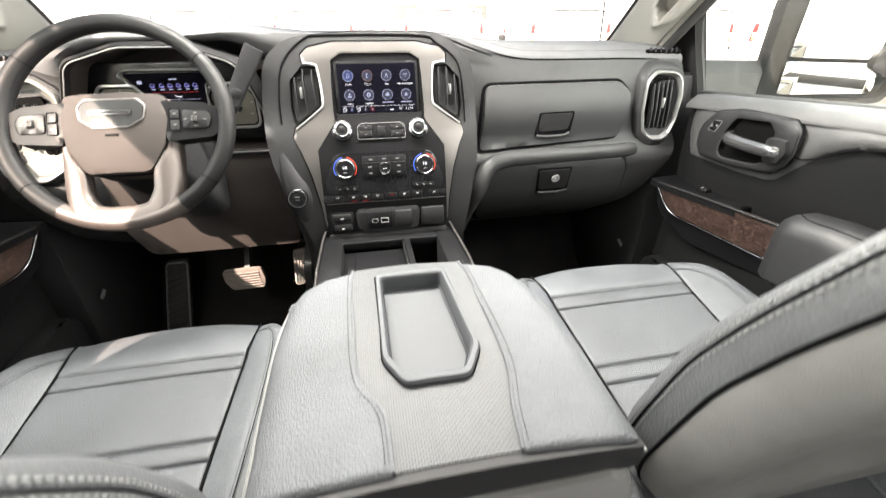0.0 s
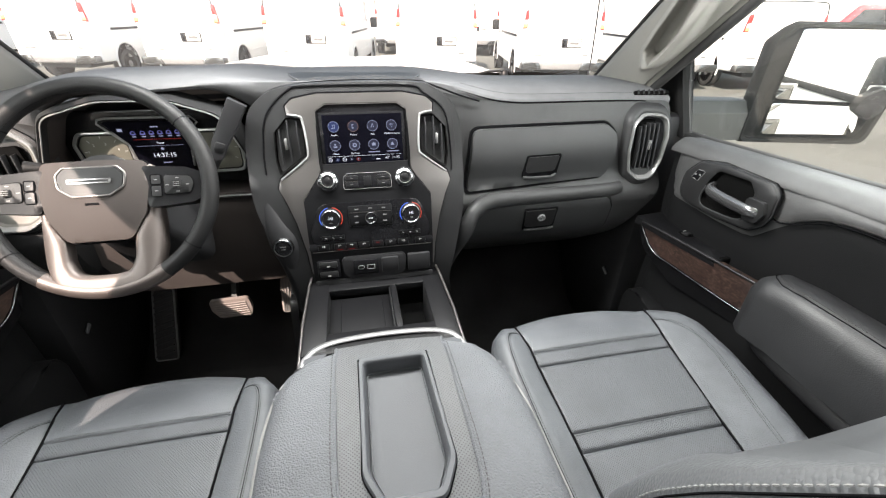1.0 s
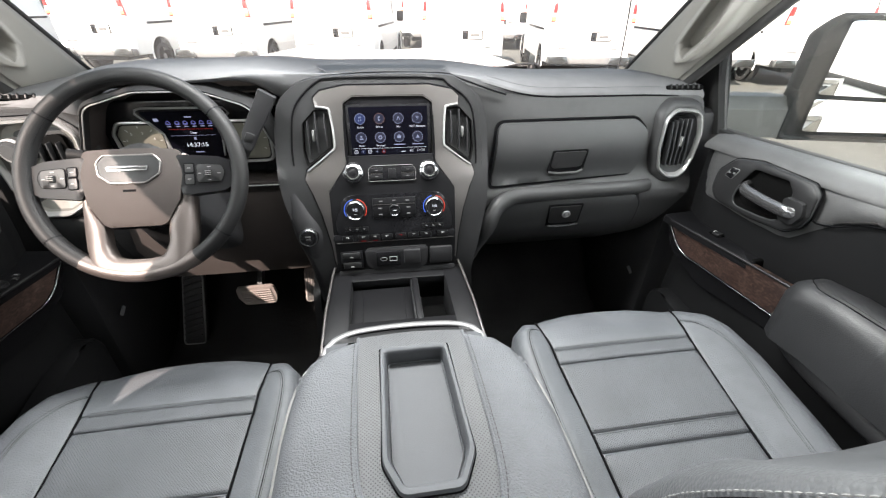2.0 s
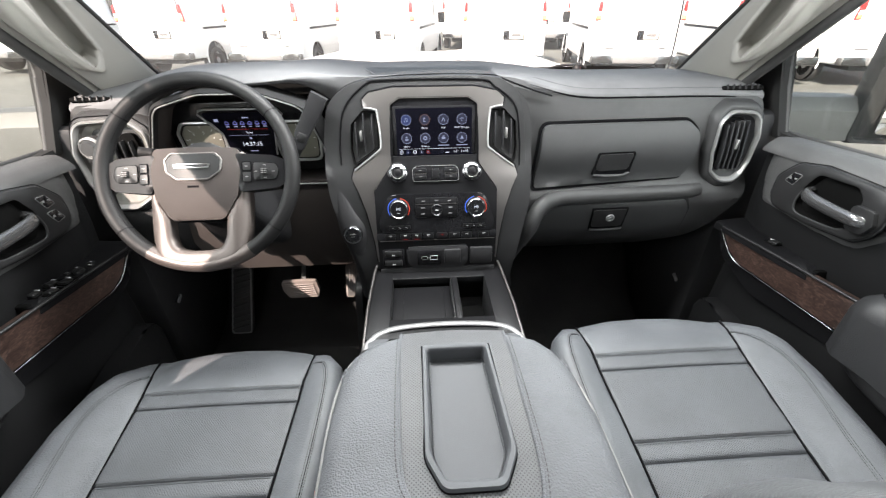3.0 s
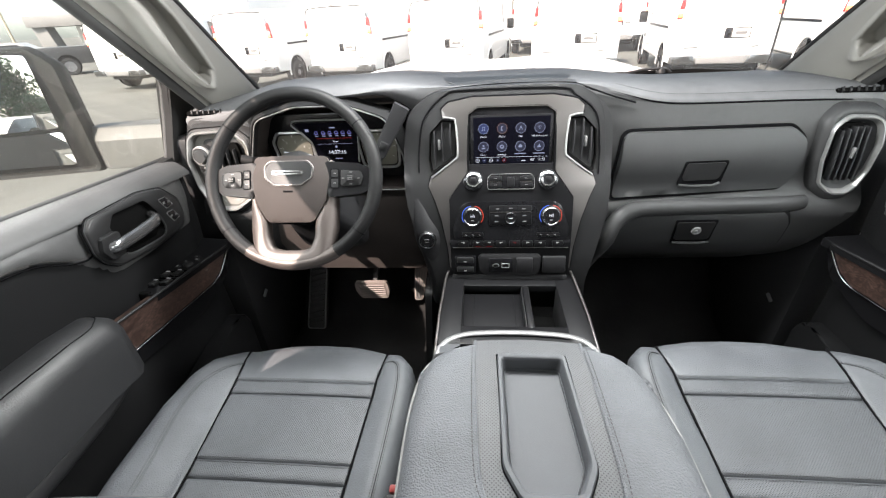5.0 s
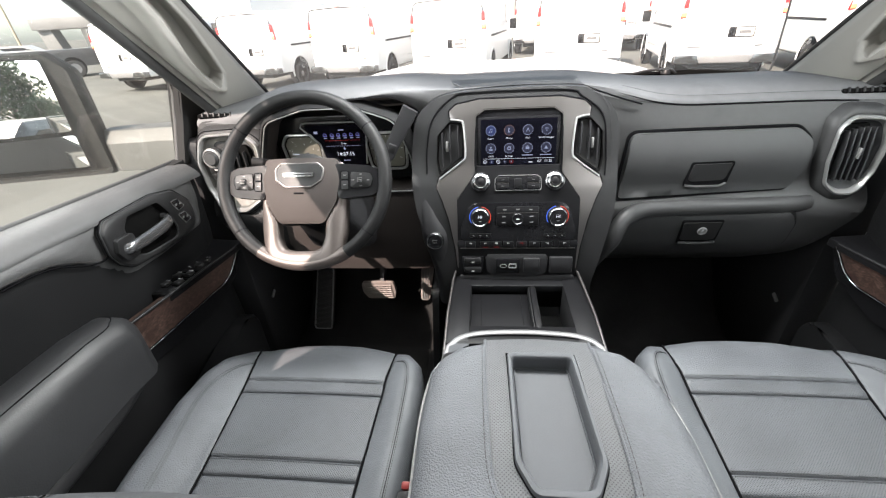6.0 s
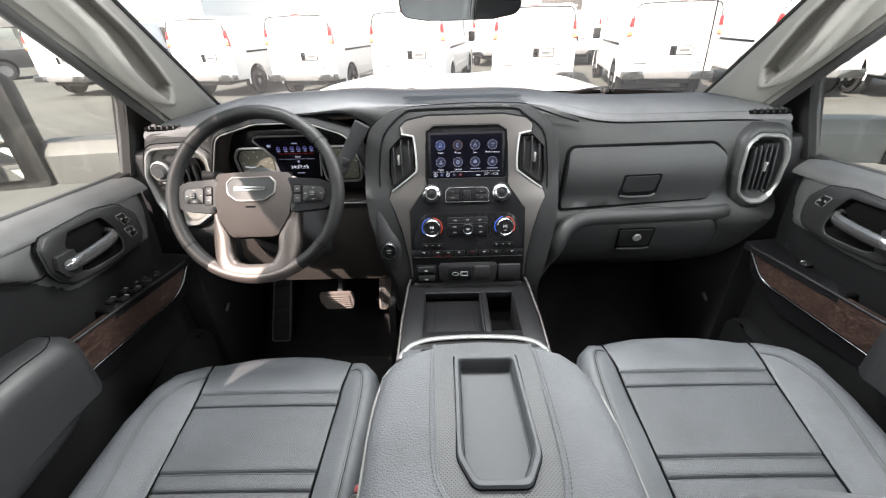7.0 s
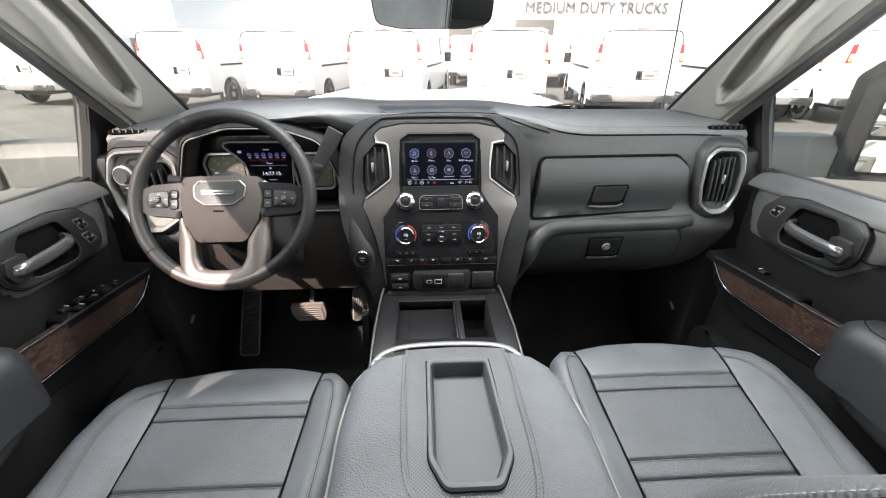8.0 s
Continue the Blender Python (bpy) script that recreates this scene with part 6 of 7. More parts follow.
# ---- doors
def door(s):
    nm = "door_1" if s < 0 else "door_2"
    ob = thing(nm, "closed black %s door panel with burl wood strip and chrome pull" % ("driver" if s < 0 else "passenger"), "door", kind="structure")
    put = lambda name, bm, material, label="", parent=None, smooth=60: part(name, flip(bm, s), material, parent or ob, label, smooth)
    DX = lambda y, z: float(np.mean([np.interp(z + d, [0.70, 0.95, 1.10, 1.20, 1.26, 1.32, 1.45, 1.475, 1.495, 1.515], [0.90, 0.865, 0.875, 0.885, 0.880, 0.872, 0.868, 0.869, 0.876, 0.890]) for d in (-0.01, -0.005, 0, 0.005, 0.01)])) + 0.03 * max(0.0, y - 0.9) + 0.35 * max(0.0, y - 1.00)
    put("door_panel", slab(rounded([(-0.08, 0.72), (1.06, 0.72, 0.05), (1.075, 1.10, 0.05), (1.075, 1.496), (0.98, 1.500), (0.60, 1.516), (-0.08, 1.53)], 0.01), DX, "yz", -1, 0.04, 0.03, 0.008), DOORM, "black moulded door panel")
    pad_o = rounded([(-0.08, 1.528), (0.60, 1.514), (0.98, 1.497), (1.045, 1.494), (1.055, 1.42, 0.04), (1.02, 1.345, 0.04), (0.84, 1.340, 0.05), (0.735, 1.352, 0.04), (0.690, 1.405, 0.02), (0.660, 1.436, 0.04), (0.600, 1.466, 0.05), (0.517, 1.475, 0.08), (0.2, 1.452, 0.1), (-0.08, 1.42)], 0.0, 7)
    ease = lambda y: min(max((y - 0.60) / 0.13, 0.0), 1.0)
    put("upper_pad", slab(pad_o, DX, "yz", -1, 0.02, 0.014, 0.0, out=0.016, roll=0.010, rw=0.022, bump_fn=lambda y, z: -0.0125 * ease(y) ** 2 * (3 - 2 * ease(y))), DOOR_PAD_LIT, "stitched vinyl upper door pad")
    pth = smooth_path([(DX(y, z) - 0.0085, y, z) for y, z in ((0.705, 1.424), (0.690, 1.422), (0.655, 1.434), (0.60, 1.462), (0.517, 1.472), (0.38, 1.464), (0.2, 1.449), (0.0, 1.428))], 8)
    put("piping", sweep(pth, ring(0.0018, 6)), SEAM)
    put("stitching", stitches([(p.x - 0.006, p.y, p.z + 0.009) for p in pth], 0.006, 0.004, 0.0008, (0, 0, 0)), LOWER)
    put("sill_cap", sweep([(0.908 + 0.02 * max(0, y - 0.9), y, z) for y, z in ((-0.08, 1.541), (0.3, 1.537), (0.60, 1.527), (0.98, 1.507), (1.06, 1.502))], [(-0.046, -0.030), (0.046, -0.030), (0.046, 0.004), (-0.014, 0.004), (-0.026, -0.004), (-0.038, -0.013), (-0.046, -0.023)]), DOOR_PAD_LIT, "stitched vinyl window sill")
    put("window_seal", sweep([(0.946 + 0.02 * max(0, y - 0.9), y, z + 0.004) for y, z in ((-0.08, 1.541), (0.3, 1.537), (0.60, 1.527), (0.98, 1.507), (1.10, 1.501))], ring(0.006, 8)), RUBBER)
    # handle pod: a moulded plate with a deep dark hollow behind the chrome pull
    podo = rounded([(0.926, 1.482, 0.02), (0.966, 1.438, 0.02), (0.969, 1.390, 0.015), (0.950, 1.366, 0.02), (0.84, 1.366, 0.05), (0.742, 1.378, 0.03), (0.714, 1.402, 0.02), (0.703, 1.430, 0.03), (0.706, 1.478, 0.015), (0.730, 1.494, 0.012), (0.863, 1.495, 0.05)], 0.02, 6)
    cupo = rounded([(0.886, 1.440, 0.02), (0.866, 1.477, 0.015), (0.778, 1.482, 0.012), (0.757, 1.464, 0.01), (0.752, 1.402, 0.015), (0.787, 1.385, 0.02), (0.878, 1.378, 0.012), (0.893, 1.392, 0.01)], 0.01, 6)
    mid = (0.825, 1.430)
    lay = lambda o, k, out: [(DX(y, z) - out, y, z) for y, z in spun(o, mid, 96, k)]
    pod = put("handle_pod", loft([lay(podo, 1.0, -0.004), lay(podo, 1.0, 0.018), lay(podo, 0.985, 0.0225), lay(podo, 0.96, 0.0235), lay(cupo, 1.05, 0.0235), lay(cupo, 1.0, 0.0215)]), HARD, "black pod round the inner handle")
    put("cup", loft([lay(cupo, 1.0, 0.0215), lay(cupo, 0.97, 0.015), lay(cupo, 0.92, 0.0075), lay(cupo, 0.3, 0.0070)], True, (False, True)), VOIDM, "", pod)
    # lighter grey bead paints the highlight along the pod's rim
    put("pod_rim_highlight", sweep(lay(podo, 1.004, 0.0165), ring(0.0022, 6), closed=True, up=(1, 0, 0)), STORAGE, "", pod)
    put("pod_joint", sweep(lay(podo, 1.022, 0.0165), ring(0.0020, 6), closed=True, up=(1, 0, 0)), SEAM, "", pod)
    put("lower_rail", sweep(smooth_path([(DX(y, z) - 0.0225, y, z) for y, z in ((0.886, 1.430), (0.893, 1.400), (0.884, 1.381), (0.860, 1.378), (0.787, 1.385), (0.765, 1.394))], 6), ring(0.0022, 8), up=(1, 0, 0)), STORAGE, "", pod)
    hx = DX(0, 1.42)
    grip = smooth_path([(hx - 0.012, 0.874, 1.434), (hx - 0.030, 0.868, 1.431), (hx - 0.038, 0.845, 1.429), (hx - 0.039, 0.79, 1.427), (hx - 0.037, 0.742, 1.427), (hx - 0.026, 0.727, 1.427)], 5)
    put("pull_handle", sweep(grip, lambda q: ring(0.0085, 16, 0.0125 + 0.0015 * math.sin(math.pi * q))), HANDLE, "satin chrome pull handle", pod)
    put("pull_base", slab(rounded([(0.760, 1.455, 0.01), (0.718, 1.456, 0.008), (0.709, 1.430, 0.008), (0.722, 1.404, 0.012), (0.758, 1.402, 0.01)], 0.008, 4), DX, "yz", -1, 0.02, 0.05, 0.005, out=0.034), HARD, "", pod)
    switches = [("lock_switch", 0.919, 1.449)] + ([("memory_switch", 0.928, 1.411)] if s < 0 else [])
    for nm2, yc, zc in switches:
        o = rounded([(yc - 0.020, zc + 0.014), (yc + 0.004, zc + 0.012), (yc + 0.020, zc - 0.013), (yc - 0.004, zc - 0.015)], 0.003, 3)
        lk = put(nm2, slab(o, DX, "yz", -1, 0.006, 0.05, 0.0015, out=0.0255), GLOSS, "", pod)
        put("switch_rim", sweep([(DX(y, z) - 0.0245, y, z) for y, z in o], ring(0.0011, 5), closed=True, up=(1, 0, 0)), GREY_PRINT, "", lk)
        for d in (-1, 1):
            put("mark", box((0.001, 0.0065, 0.0045), (DX(yc, zc) - 0.0262, yc + 0.0075 * d, zc - 0.001 * d), 0), GREY_PRINT, "", lk)
        put("switch_gap", box((0.001, 0.0012, 0.026), (DX(yc, zc) - 0.0259, yc, zc), 0, pose(0, 0, 0, -18)), SEAM, "", lk)
    # wood strip in a chrome edge
    WX = lambda y, z: 0.815 + 0.035 * (1.0 - y) / 0.34 + 0.10 * (1.27 - z)
    strip = rounded([(1.028, 1.262, 0.006), (0.660, 1.276, 0.004), (0.664, 1.190, 0.004), (0.950, 1.190, 0.015), (0.985, 1.208, 0.015)], 0.006, 6)
    wd = put("wood_strip", slab(strip, WX, "yz", -1, 0.02, 0.03, 0.004, segs=3), WOOD, "dark burl wood strip")
    edge = [(0.660, 1.189), (0.80, 1.189), (0.90, 1.189), (0.948, 1.190), (0.986, 1.208), (1.028, 1.258)]
    put("chrome_edge", sweep(smooth_path([(WX(y, z) - 0.002, y, z - 0.002) for y, z in edge], 6), lambda q: ring(0.0010 + 0.0020 * q * q, 8), up=(1, 0, 0)), CHROME, "thin chrome edging", wd)
    put("top_edge", sweep([(WX(y, z) - 0.001, y, z + 0.002) for y, z in ((1.026, 1.262), (0.85, 1.270), (0.660, 1.276))], ring(0.0040, 8)), HARD, "", wd)
    # ledge with the window switches; behind it the wood strip screens a pull pocket
    put("ledge", slab(rounded([(0.806, 1.055), (0.92, 1.07), (0.92, 0.772, 0.02), (0.838, 0.772)], 0.008), lambda u, v: 1.268 + 0.03 * (1.05 - v), "xy", 1, 0.02, 0.1, 0.004), PANEL)
    put("ledge_body", slab(rounded([(1.06, 1.262), (0.775, 1.268), (0.768, 1.215), (0.62, 1.210), (0.62, 1.14, 0.03), (0.90, 1.12, 0.05), (1.02, 1.17, 0.05)], 0.01), lambda y, z: WX(y, z) + 0.012, "yz", -1, 0.06, 0.05, 0.006), PANEL)
    put("pocket_wall", box((0.05, 0.012, 0.09), (0.878, 0.776, 1.235), 0.003), VOIDM)
    spots = [(0.872, 0.818), (0.844, 0.826), (0.868, 0.858), (0.842, 0.866)] if s < 0 else [(0.866, 0.914)]
    for xs, ys in spots:
        zs = 1.268 + 0.03 * (1.05 - ys)
        put("switch_well", box((0.024, 0.032, 0.002), (xs, ys, zs + 0.0008), 0.0008), VOIDM)
        b = put("window_switch", box((0.018, 0.024, 0.009), (xs, ys - 0.004, zs + 0.004), 0.003, pose(0, 0, 0, -14)), HARD)
        put("switch_lip", box((0.011, 0.003, 0.0022), (xs, ys + 0.006, zs + 0.0078), 0.0008), LIGHT_PRINT, "", b)
    if s < 0:
        put("mirror_switch", lathe([(0.012, 0), (0.011, 0.007), (0.0, 0.008)], Matrix.Translation((0.846, 0.908, 1.2722)), 18), HARD)
        for xs, ys in ((0.868, 0.900), (0.862, 0.924), (0.838, 0.934), (0.848, 0.950)):
            b = put("mirror_key", box((0.012, 0.011, 0.004), (xs, ys, 1.268 + 0.03 * (1.05 - ys) + 0.001), 0.0015), HARD)
            put("mark", box((0.005, 0.0018, 0.0006), (xs, ys, 1.268 + 0.03 * (1.05 - ys) + 0.0033), 0), LIGHT_PRINT, "", b)
    # armrest, closed pull cup behind the ledge
    armo = rounded([(0.798, 0.625, 0.03), (0.826, 0.662, 0.03), (0.91, 0.660, 0.02), (0.91, -0.05), (0.790, -0.05), (0.790, 0.45, 0.1)], 0.02, 8)
    put("armrest", slab(armo, lambda u, v: 1.337 - 0.012 * max(0, v - 0.55) / 0.1, "xy", 1, 0.105, 0.010, 0.0, roll=0.046, rw=0.050), ARM, "padded black leather armrest", smooth=75)

    def on_arm(u, v, up):
        d = min(float(rim_distance(np.array([[u, v]]), armo)[0]) / 0.050, 1.0)
        return (u, v, 1.337 - 0.12 * max(0.0, v - 0.55) - 0.046 * (1 - math.sqrt(max(0.0, 1 - (1 - d) ** 2))) + up)

    seam_uv = [(p.x, p.y) for p in smooth_path([(0.888, 0.640, 0), (0.852, 0.637, 0), (0.828, 0.614, 0), (0.818, 0.57, 0), (0.815, 0.40, 0), (0.813, 0.20, 0), (0.812, -0.02, 0)], 10)]
    put("piping", sweep([on_arm(u, v, 0.0) for u, v in seam_uv], ring(0.0011, 6)), SEAM)
    put("stitching", stitches([on_arm(u + 0.006, v - 0.004, 0.0006) for u, v in seam_uv], 0.006, 0.004, 0.0006, (0, 0, 0)), LOWER)
    put("door_bin", slab(rounded([(1.04, 1.02), (0.10, 1.02), (0.10, 0.76), (1.04, 0.76)], 0.05), lambda y, z: 0.80 + 0.03 * math.cos(y * 6), "yz", -1, 0.05, 0.05, 0.012), DOORM, "hard plastic door bin")
    put("arm_rail", sweep(smooth_path([(0.905, 0.66, 1.200), (0.870, 0.645, 1.180), (0.832, 0.59, 1.165), (0.815, 0.40, 1.155), (0.81, 0.0, 1.145)], 6), ring(0.014, 10, 0.022)), SOFT)
    # black corner panel, window frame and glass
    put("sail_panel", slab(rounded([(1.040, 1.496), (1.050, 1.508), (1.098, 1.510), (1.158, 1.735, 0.004), (1.27, 1.660, 0.01), (1.32, 1.48)], 0.0), lambda y, z: 0.922 - 0.10 * (z - 1.50), "yz", -1, 0.03, 0.05, 0.004), FRAME)
    frame_pts = [(0.928, 1.095, 1.498), (0.905, 1.158, 1.728), (0.892, 1.035, 1.822), (0.876, 0.91, 1.905), (0.855, 0.74, 1.995), (0.82, 0.45, 2.045), (0.80, -0.05, 2.055)]
    put("window_frame", sweep(smooth_path(frame_pts, 4), [(-0.010, -0.012), (0.010, -0.012), (0.010, 0.012), (-0.010, 0.012)], up=(1, 0, 0)), FRAME, "black window frame")
    put("frame_seal", sweep(smooth_path([(x + 0.014, y - 0.010, z - 0.010) for x, y, z in frame_pts], 4), ring(0.006, 8)), RUBBER)
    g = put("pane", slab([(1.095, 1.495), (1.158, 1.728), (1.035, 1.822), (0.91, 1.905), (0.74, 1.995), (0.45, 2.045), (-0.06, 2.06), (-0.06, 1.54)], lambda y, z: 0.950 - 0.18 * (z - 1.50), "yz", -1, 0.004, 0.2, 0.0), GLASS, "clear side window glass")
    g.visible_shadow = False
    put("door_skin", slab(rounded([(-0.08, 0.62), (1.20, 0.62), (1.22, 1.455), (-0.08, 1.505)], 0.04), lambda y, z: 1.02 - 0.20 * max(0, z - 1.2) ** 1.5, "yz", 1, 0.02, 0.1, 0.005), TRUCK_WHITE, "white painted outer door skin")
    return ob


both_sides(door)


# ---- towing mirrors outside
def tow_mirror(s):
    ob = thing("towing_mirror", "black towing mirror on a broad arm outside the door", "mirror", group="towing mirrors")
    put = lambda name, bm, material, label="", parent=None, smooth=50: part(name, flip(bm, s), material, parent or ob, label, smooth)
    arm = sweep([(0.93, 1.20, 1.530), (0.965, 1.20, 1.530), (1.02, 1.20, 1.530), (1.13, 1.19, 1.528), (1.165, 1.185, 1.528), (1.20, 1.18, 1.528)], lambda q: [(a * (0.66 if q in (0.0, 1.0) else 1.0), b) for a, b in rounded([(-0.06, -0.060), (0.06, -0.060), (0.060, 0.022), (0.036, 0.054), (-0.036, 0.054), (-0.060, 0.022)], 0.005, 3)])
    put("arm", arm, mat("grey_mirror_plastic", (0.072, 0.073, 0.069), 0.55, spec=0.3), "dusty grey plastic mirror arm with chamfered edges", smooth=25)
    M = pose(1.345 if s > 0 else 1.366, 1.096, 1.628, 0, 0, -14)
    head = rounded([(-0.145, 0.168, 0.03), (0.20, 0.168, 0.04), (0.215, 0.0, 0.04), (0.20, -0.168, 0.04), (-0.193, -0.168, 0.025), (-0.193, 0.125, 0.03)], 0.03, 5)
    rings = [[M @ Vector((x * k, y, z * k)) for x, z in head] for k, y in ((0.78, 0.075), (0.93, 0.045), (1.0, 0.0), (0.97, -0.02), (0.92, -0.018), (0.90, 0.0))]
    hd = put("housing", loft(rings, True, (True, True)), mat("weathered_mirror_plastic", (0.011, 0.0117, 0.0110), 0.7, vary=0.3, big=120, fine=600, relief=0.0006, spec=0.18), "black mirror housing")
    upg = rounded([(-0.125, 0.150, 0.012), (0.175, 0.150, 0.02), (0.178, 0.0, 0.02), (0.10, -0.040, 0.01), (-0.128, -0.034, 0.01)], 0.012, 4)
    lowg = rounded([(-0.131, -0.046, 0.008), (0.13, -0.052, 0.01), (0.150, -0.134, 0.02), (-0.128, -0.138, 0.012)], 0.012, 4)
    for nm, o, bend in (("mirror_glass", upg, 0.0), ("wide_mirror_glass", lowg, 0.5)):
        bm = slab(o, lambda u, v: -0.016 + (0.062 * v if s < 0 and not bend else 0.0) - bend * (u * u + (v + 0.1) ** 2) * 0.3, "xz", -1, 0.006, 0.05, 0.001)
        bmesh.ops.transform(bm, matrix=M, verts=bm.verts)
        put(nm, bm, MIRROR, "silvered mirror glass", hd)
    bm = slab(rounded([(0.185, 0.012, 0.02), (0.120, -0.020, 0.015), (0.105, -0.060, 0.015), (0.160, -0.090, 0.015), (0.190, -0.06, 0.01)], 0.012, 4), lambda u, v: -0.018, "xz", -1, 0.03, 0.05, 0.006, out=0.012)
    bmesh.ops.transform(bm, matrix=M, verts=bm.verts)
    put("bracket", bm, HARD, "black slide bracket", hd)
    return ob


both_sides(tow_mirror)

# ---- rear-view mirror
rv = thing("rear_view_mirror", "black rear-view mirror hanging from the windshield", "mirror")
RM = pose(-0.022, 0.86, 1.885, 12, 0, -10)
o = rounded([(-0.115, 0.036, 0.02), (0.115, 0.036, 0.02), (0.108, -0.030, 0.02), (0.06, -0.038, 0.03), (-0.06, -0.038, 0.03), (-0.108, -0.030, 0.02)], 0.015, 5)
part("housing", loft([[RM @ Vector((x * k, y, z * k)) for x, z in o] for k, y in ((0.5, 0.05), (0.92, 0.02), (1.0, 0.0), (0.99, -0.008), (0.96, -0.010))], True, (True, True)), HARD, rv)
bm = slab([(x * 0.955, z * 0.94) for x, z in o], lambda u, v: -0.0115, "xz", -1, 0.002, 0.3, 0.0)
bmesh.ops.transform(bm, matrix=RM, verts=bm.verts)
part("mirror_glass", bm, MIRROR, rv, "silvered glass")
part("stalk", sweep([(-0.02, 0.90, 1.90), (-0.01, 0.94, 1.95), (0, 0.97, 1.985)], ring(0.012, 10)), HARD, rv)

# ---- footwell
brake = thing("brake_pedal", "sunlit rubber-faced brake pedal", "pedal")
part("pad", slab(rounded([(-0.540, 0.972, 0.014), (-0.418, 0.974, 0.014), (-0.416, 0.925, 0.02), (-0.428, 0.882, 0.014), (-0.530, 0.880, 0.014), (-0.543, 0.925, 0.02)], 0.012, 4), lambda u, v: 1.275 - 0.3 * (v - 0.92), "xz", -1, 0.014, 0.012, 0.004, bump_fn=lambda u, v: 0.003 * math.sin(math.pi * min(max((v - 0.88) / 0.094, 0.0), 1.0))), PEDAL, brake)
for k in range(7):
    z = 0.892 + 0.0115 * k
    part("rib", sweep([(-0.528, 1.2695 - 0.3 * (z - 0.92), z), (-0.48, 1.2675 - 0.3 * (z - 0.92), z), (-0.430, 1.2695 - 0.3 * (z - 0.92), z)], ring(0.0022, 6)), PEDAL, brake)
part("arm", sweep([(-0.47, 1.285, 0.93), (-0.465, 1.36, 1.05), (-0.46, 1.42, 1.2)], [(-0.008, -0.015), (0.008, -0.015), (0.008, 0.015), (-0.008, 0.015)]), HARD, brake)
gas = thing("accelerator_pedal", "slim ribbed black accelerator pedal", "pedal")
part("pad", slab(rounded([(-0.318, 1.005), (-0.268, 1.010), (-0.290, 0.890), (-0.322, 0.888)], 0.012), lambda u, v: 1.285 + 0.30 * (v - 0.95), "xz", -1, 0.012, 0.05, 0.003), PEDAL, gas)
for k in range(4):
    part("rib", sweep([(-0.309 + 0.010 * k, 1.295, 0.998), (-0.315 + 0.006 * k, 1.264, 0.896)], ring(0.0018, 6)), GREY_PRINT, gas)
part("arm", sweep([(-0.293, 1.31, 0.99), (-0.28, 1.42, 1.12)], ring(0.010, 8)), HARD, gas)
rest = thing("foot_rest", "black ribbed rubber foot rest", "foot rest")
FR = lambda u, v: 1.345 + 0.28 * (v - 0.68)
part("pad", slab(rounded([(-0.775, 0.945), (-0.700, 0.945), (-0.735, 0.668), (-0.820, 0.668)], 0.015), FR, "xz", -1, 0.02, 0.05, 0.004), RUBBER, rest)
part("border", sweep([(x, FR(0, z) - 0.002, z) for x, z in rounded([(-0.772, 0.940), (-0.704, 0.940), (-0.739, 0.673), (-0.815, 0.673)], 0.014)], ring(0.0035, 6), closed=True, up=(0, 1, 0)), STEP_PAD, rest)
for k in range(11):
    z = 0.69 + 0.023 * k
    c = -0.780 + 0.16 * (z - 0.68)
    part("rib", sweep([(c - 0.032, FR(0, z) - 0.002, z), (c + 0.032, FR(0, z + 0.018) - 0.002, z + 0.018)], ring(0.004, 6)), RUBBER, rest)
for s, cx in ((-1, -0.48), (1, 0.50)):
    matt = thing("floor_mat", "black ribbed carpet floor mat", "floor mat", group="floor mats")
    part("sheet", slab(rounded([(cx - 0.25, 0.80), (cx + 0.22, 0.80), (cx + 0.23, 1.22, 0.06), (cx - 0.16, 1.24, 0.06), (cx - 0.25, 1.05, 0.04)], 0.04), lambda u, v: FLOOR_Z + 0.010 + (0.5 * max(0, v - 1.2)), "xy", 1, 0.008, 0.08, 0.003), CARPET, matt)
    clip = thing("kick_panel_catch", "small grey catch on the kick panel", "catch")
    part("plate", box((0.006, 0.030, 0.012), (s * 0.845, 1.18, 0.98), 0.002, pose(0, 0, 0, 30)), STEEL, clip)
for s in (-1, 1):
    k = part("trim", box((0.10, 0.62, 0.95), (s * 0.905, 1.42, 1.08), 0.02), SOFT, label="black kick panel beside the footwell")
    tagged(k, category="trim", kind="structure")
firewall = part("wall_front", box((1.8, 0.04, 0.95), (0, 1.74, 1.12), 0.01), VOIDM, label="dark bulkhead behind the dashboard")
tagged(firewall, category="wall", kind="structure")

# ---- outside: bonnet, parking lot, vans, building
G = 0.10
hood = part("hood", slab(rounded([(-0.98, 1.78), (0.98, 1.78), (0.94, 3.15, 0.15), (-0.94, 3.15, 0.15)], 0.04, 5), lambda u, v: 1.560 + 0.024 * math.exp(-((abs(u) - 0.45) / 0.18) ** 2) - 0.022 * (v - 1.78) - 0.04 * (u / 0.8) ** 4, "xy", 1, 0.05, 0.06, 0.012), TRUCK_WHITE, label="white painted truck hood with raised power bulges", smooth=70)
tagged(hood, category="hood", kind="structure")
grille = part("truck_front", box((1.80, 0.30, 0.72), (0, 3.08, 1.05), 0.06, segs=3), BUMPER, label="truck nose below the hood")
tagged(grille, category="truck front", kind="structure")
cowl = part("cowl", slab(rounded([(-0.84, 1.48), (0.84, 1.48), (0.86, 1.80), (-0.86, 1.80)], 0.03), lambda u, v: 1.565 - 0.25 * (v - 1.48) - 0.02 * (u / 0.8) ** 2, "xy", 1, 0.03, 0.1, 0.006), HARD, label="black plastic cowl under the windshield")
tagged(cowl, category="cowl", kind="structure")
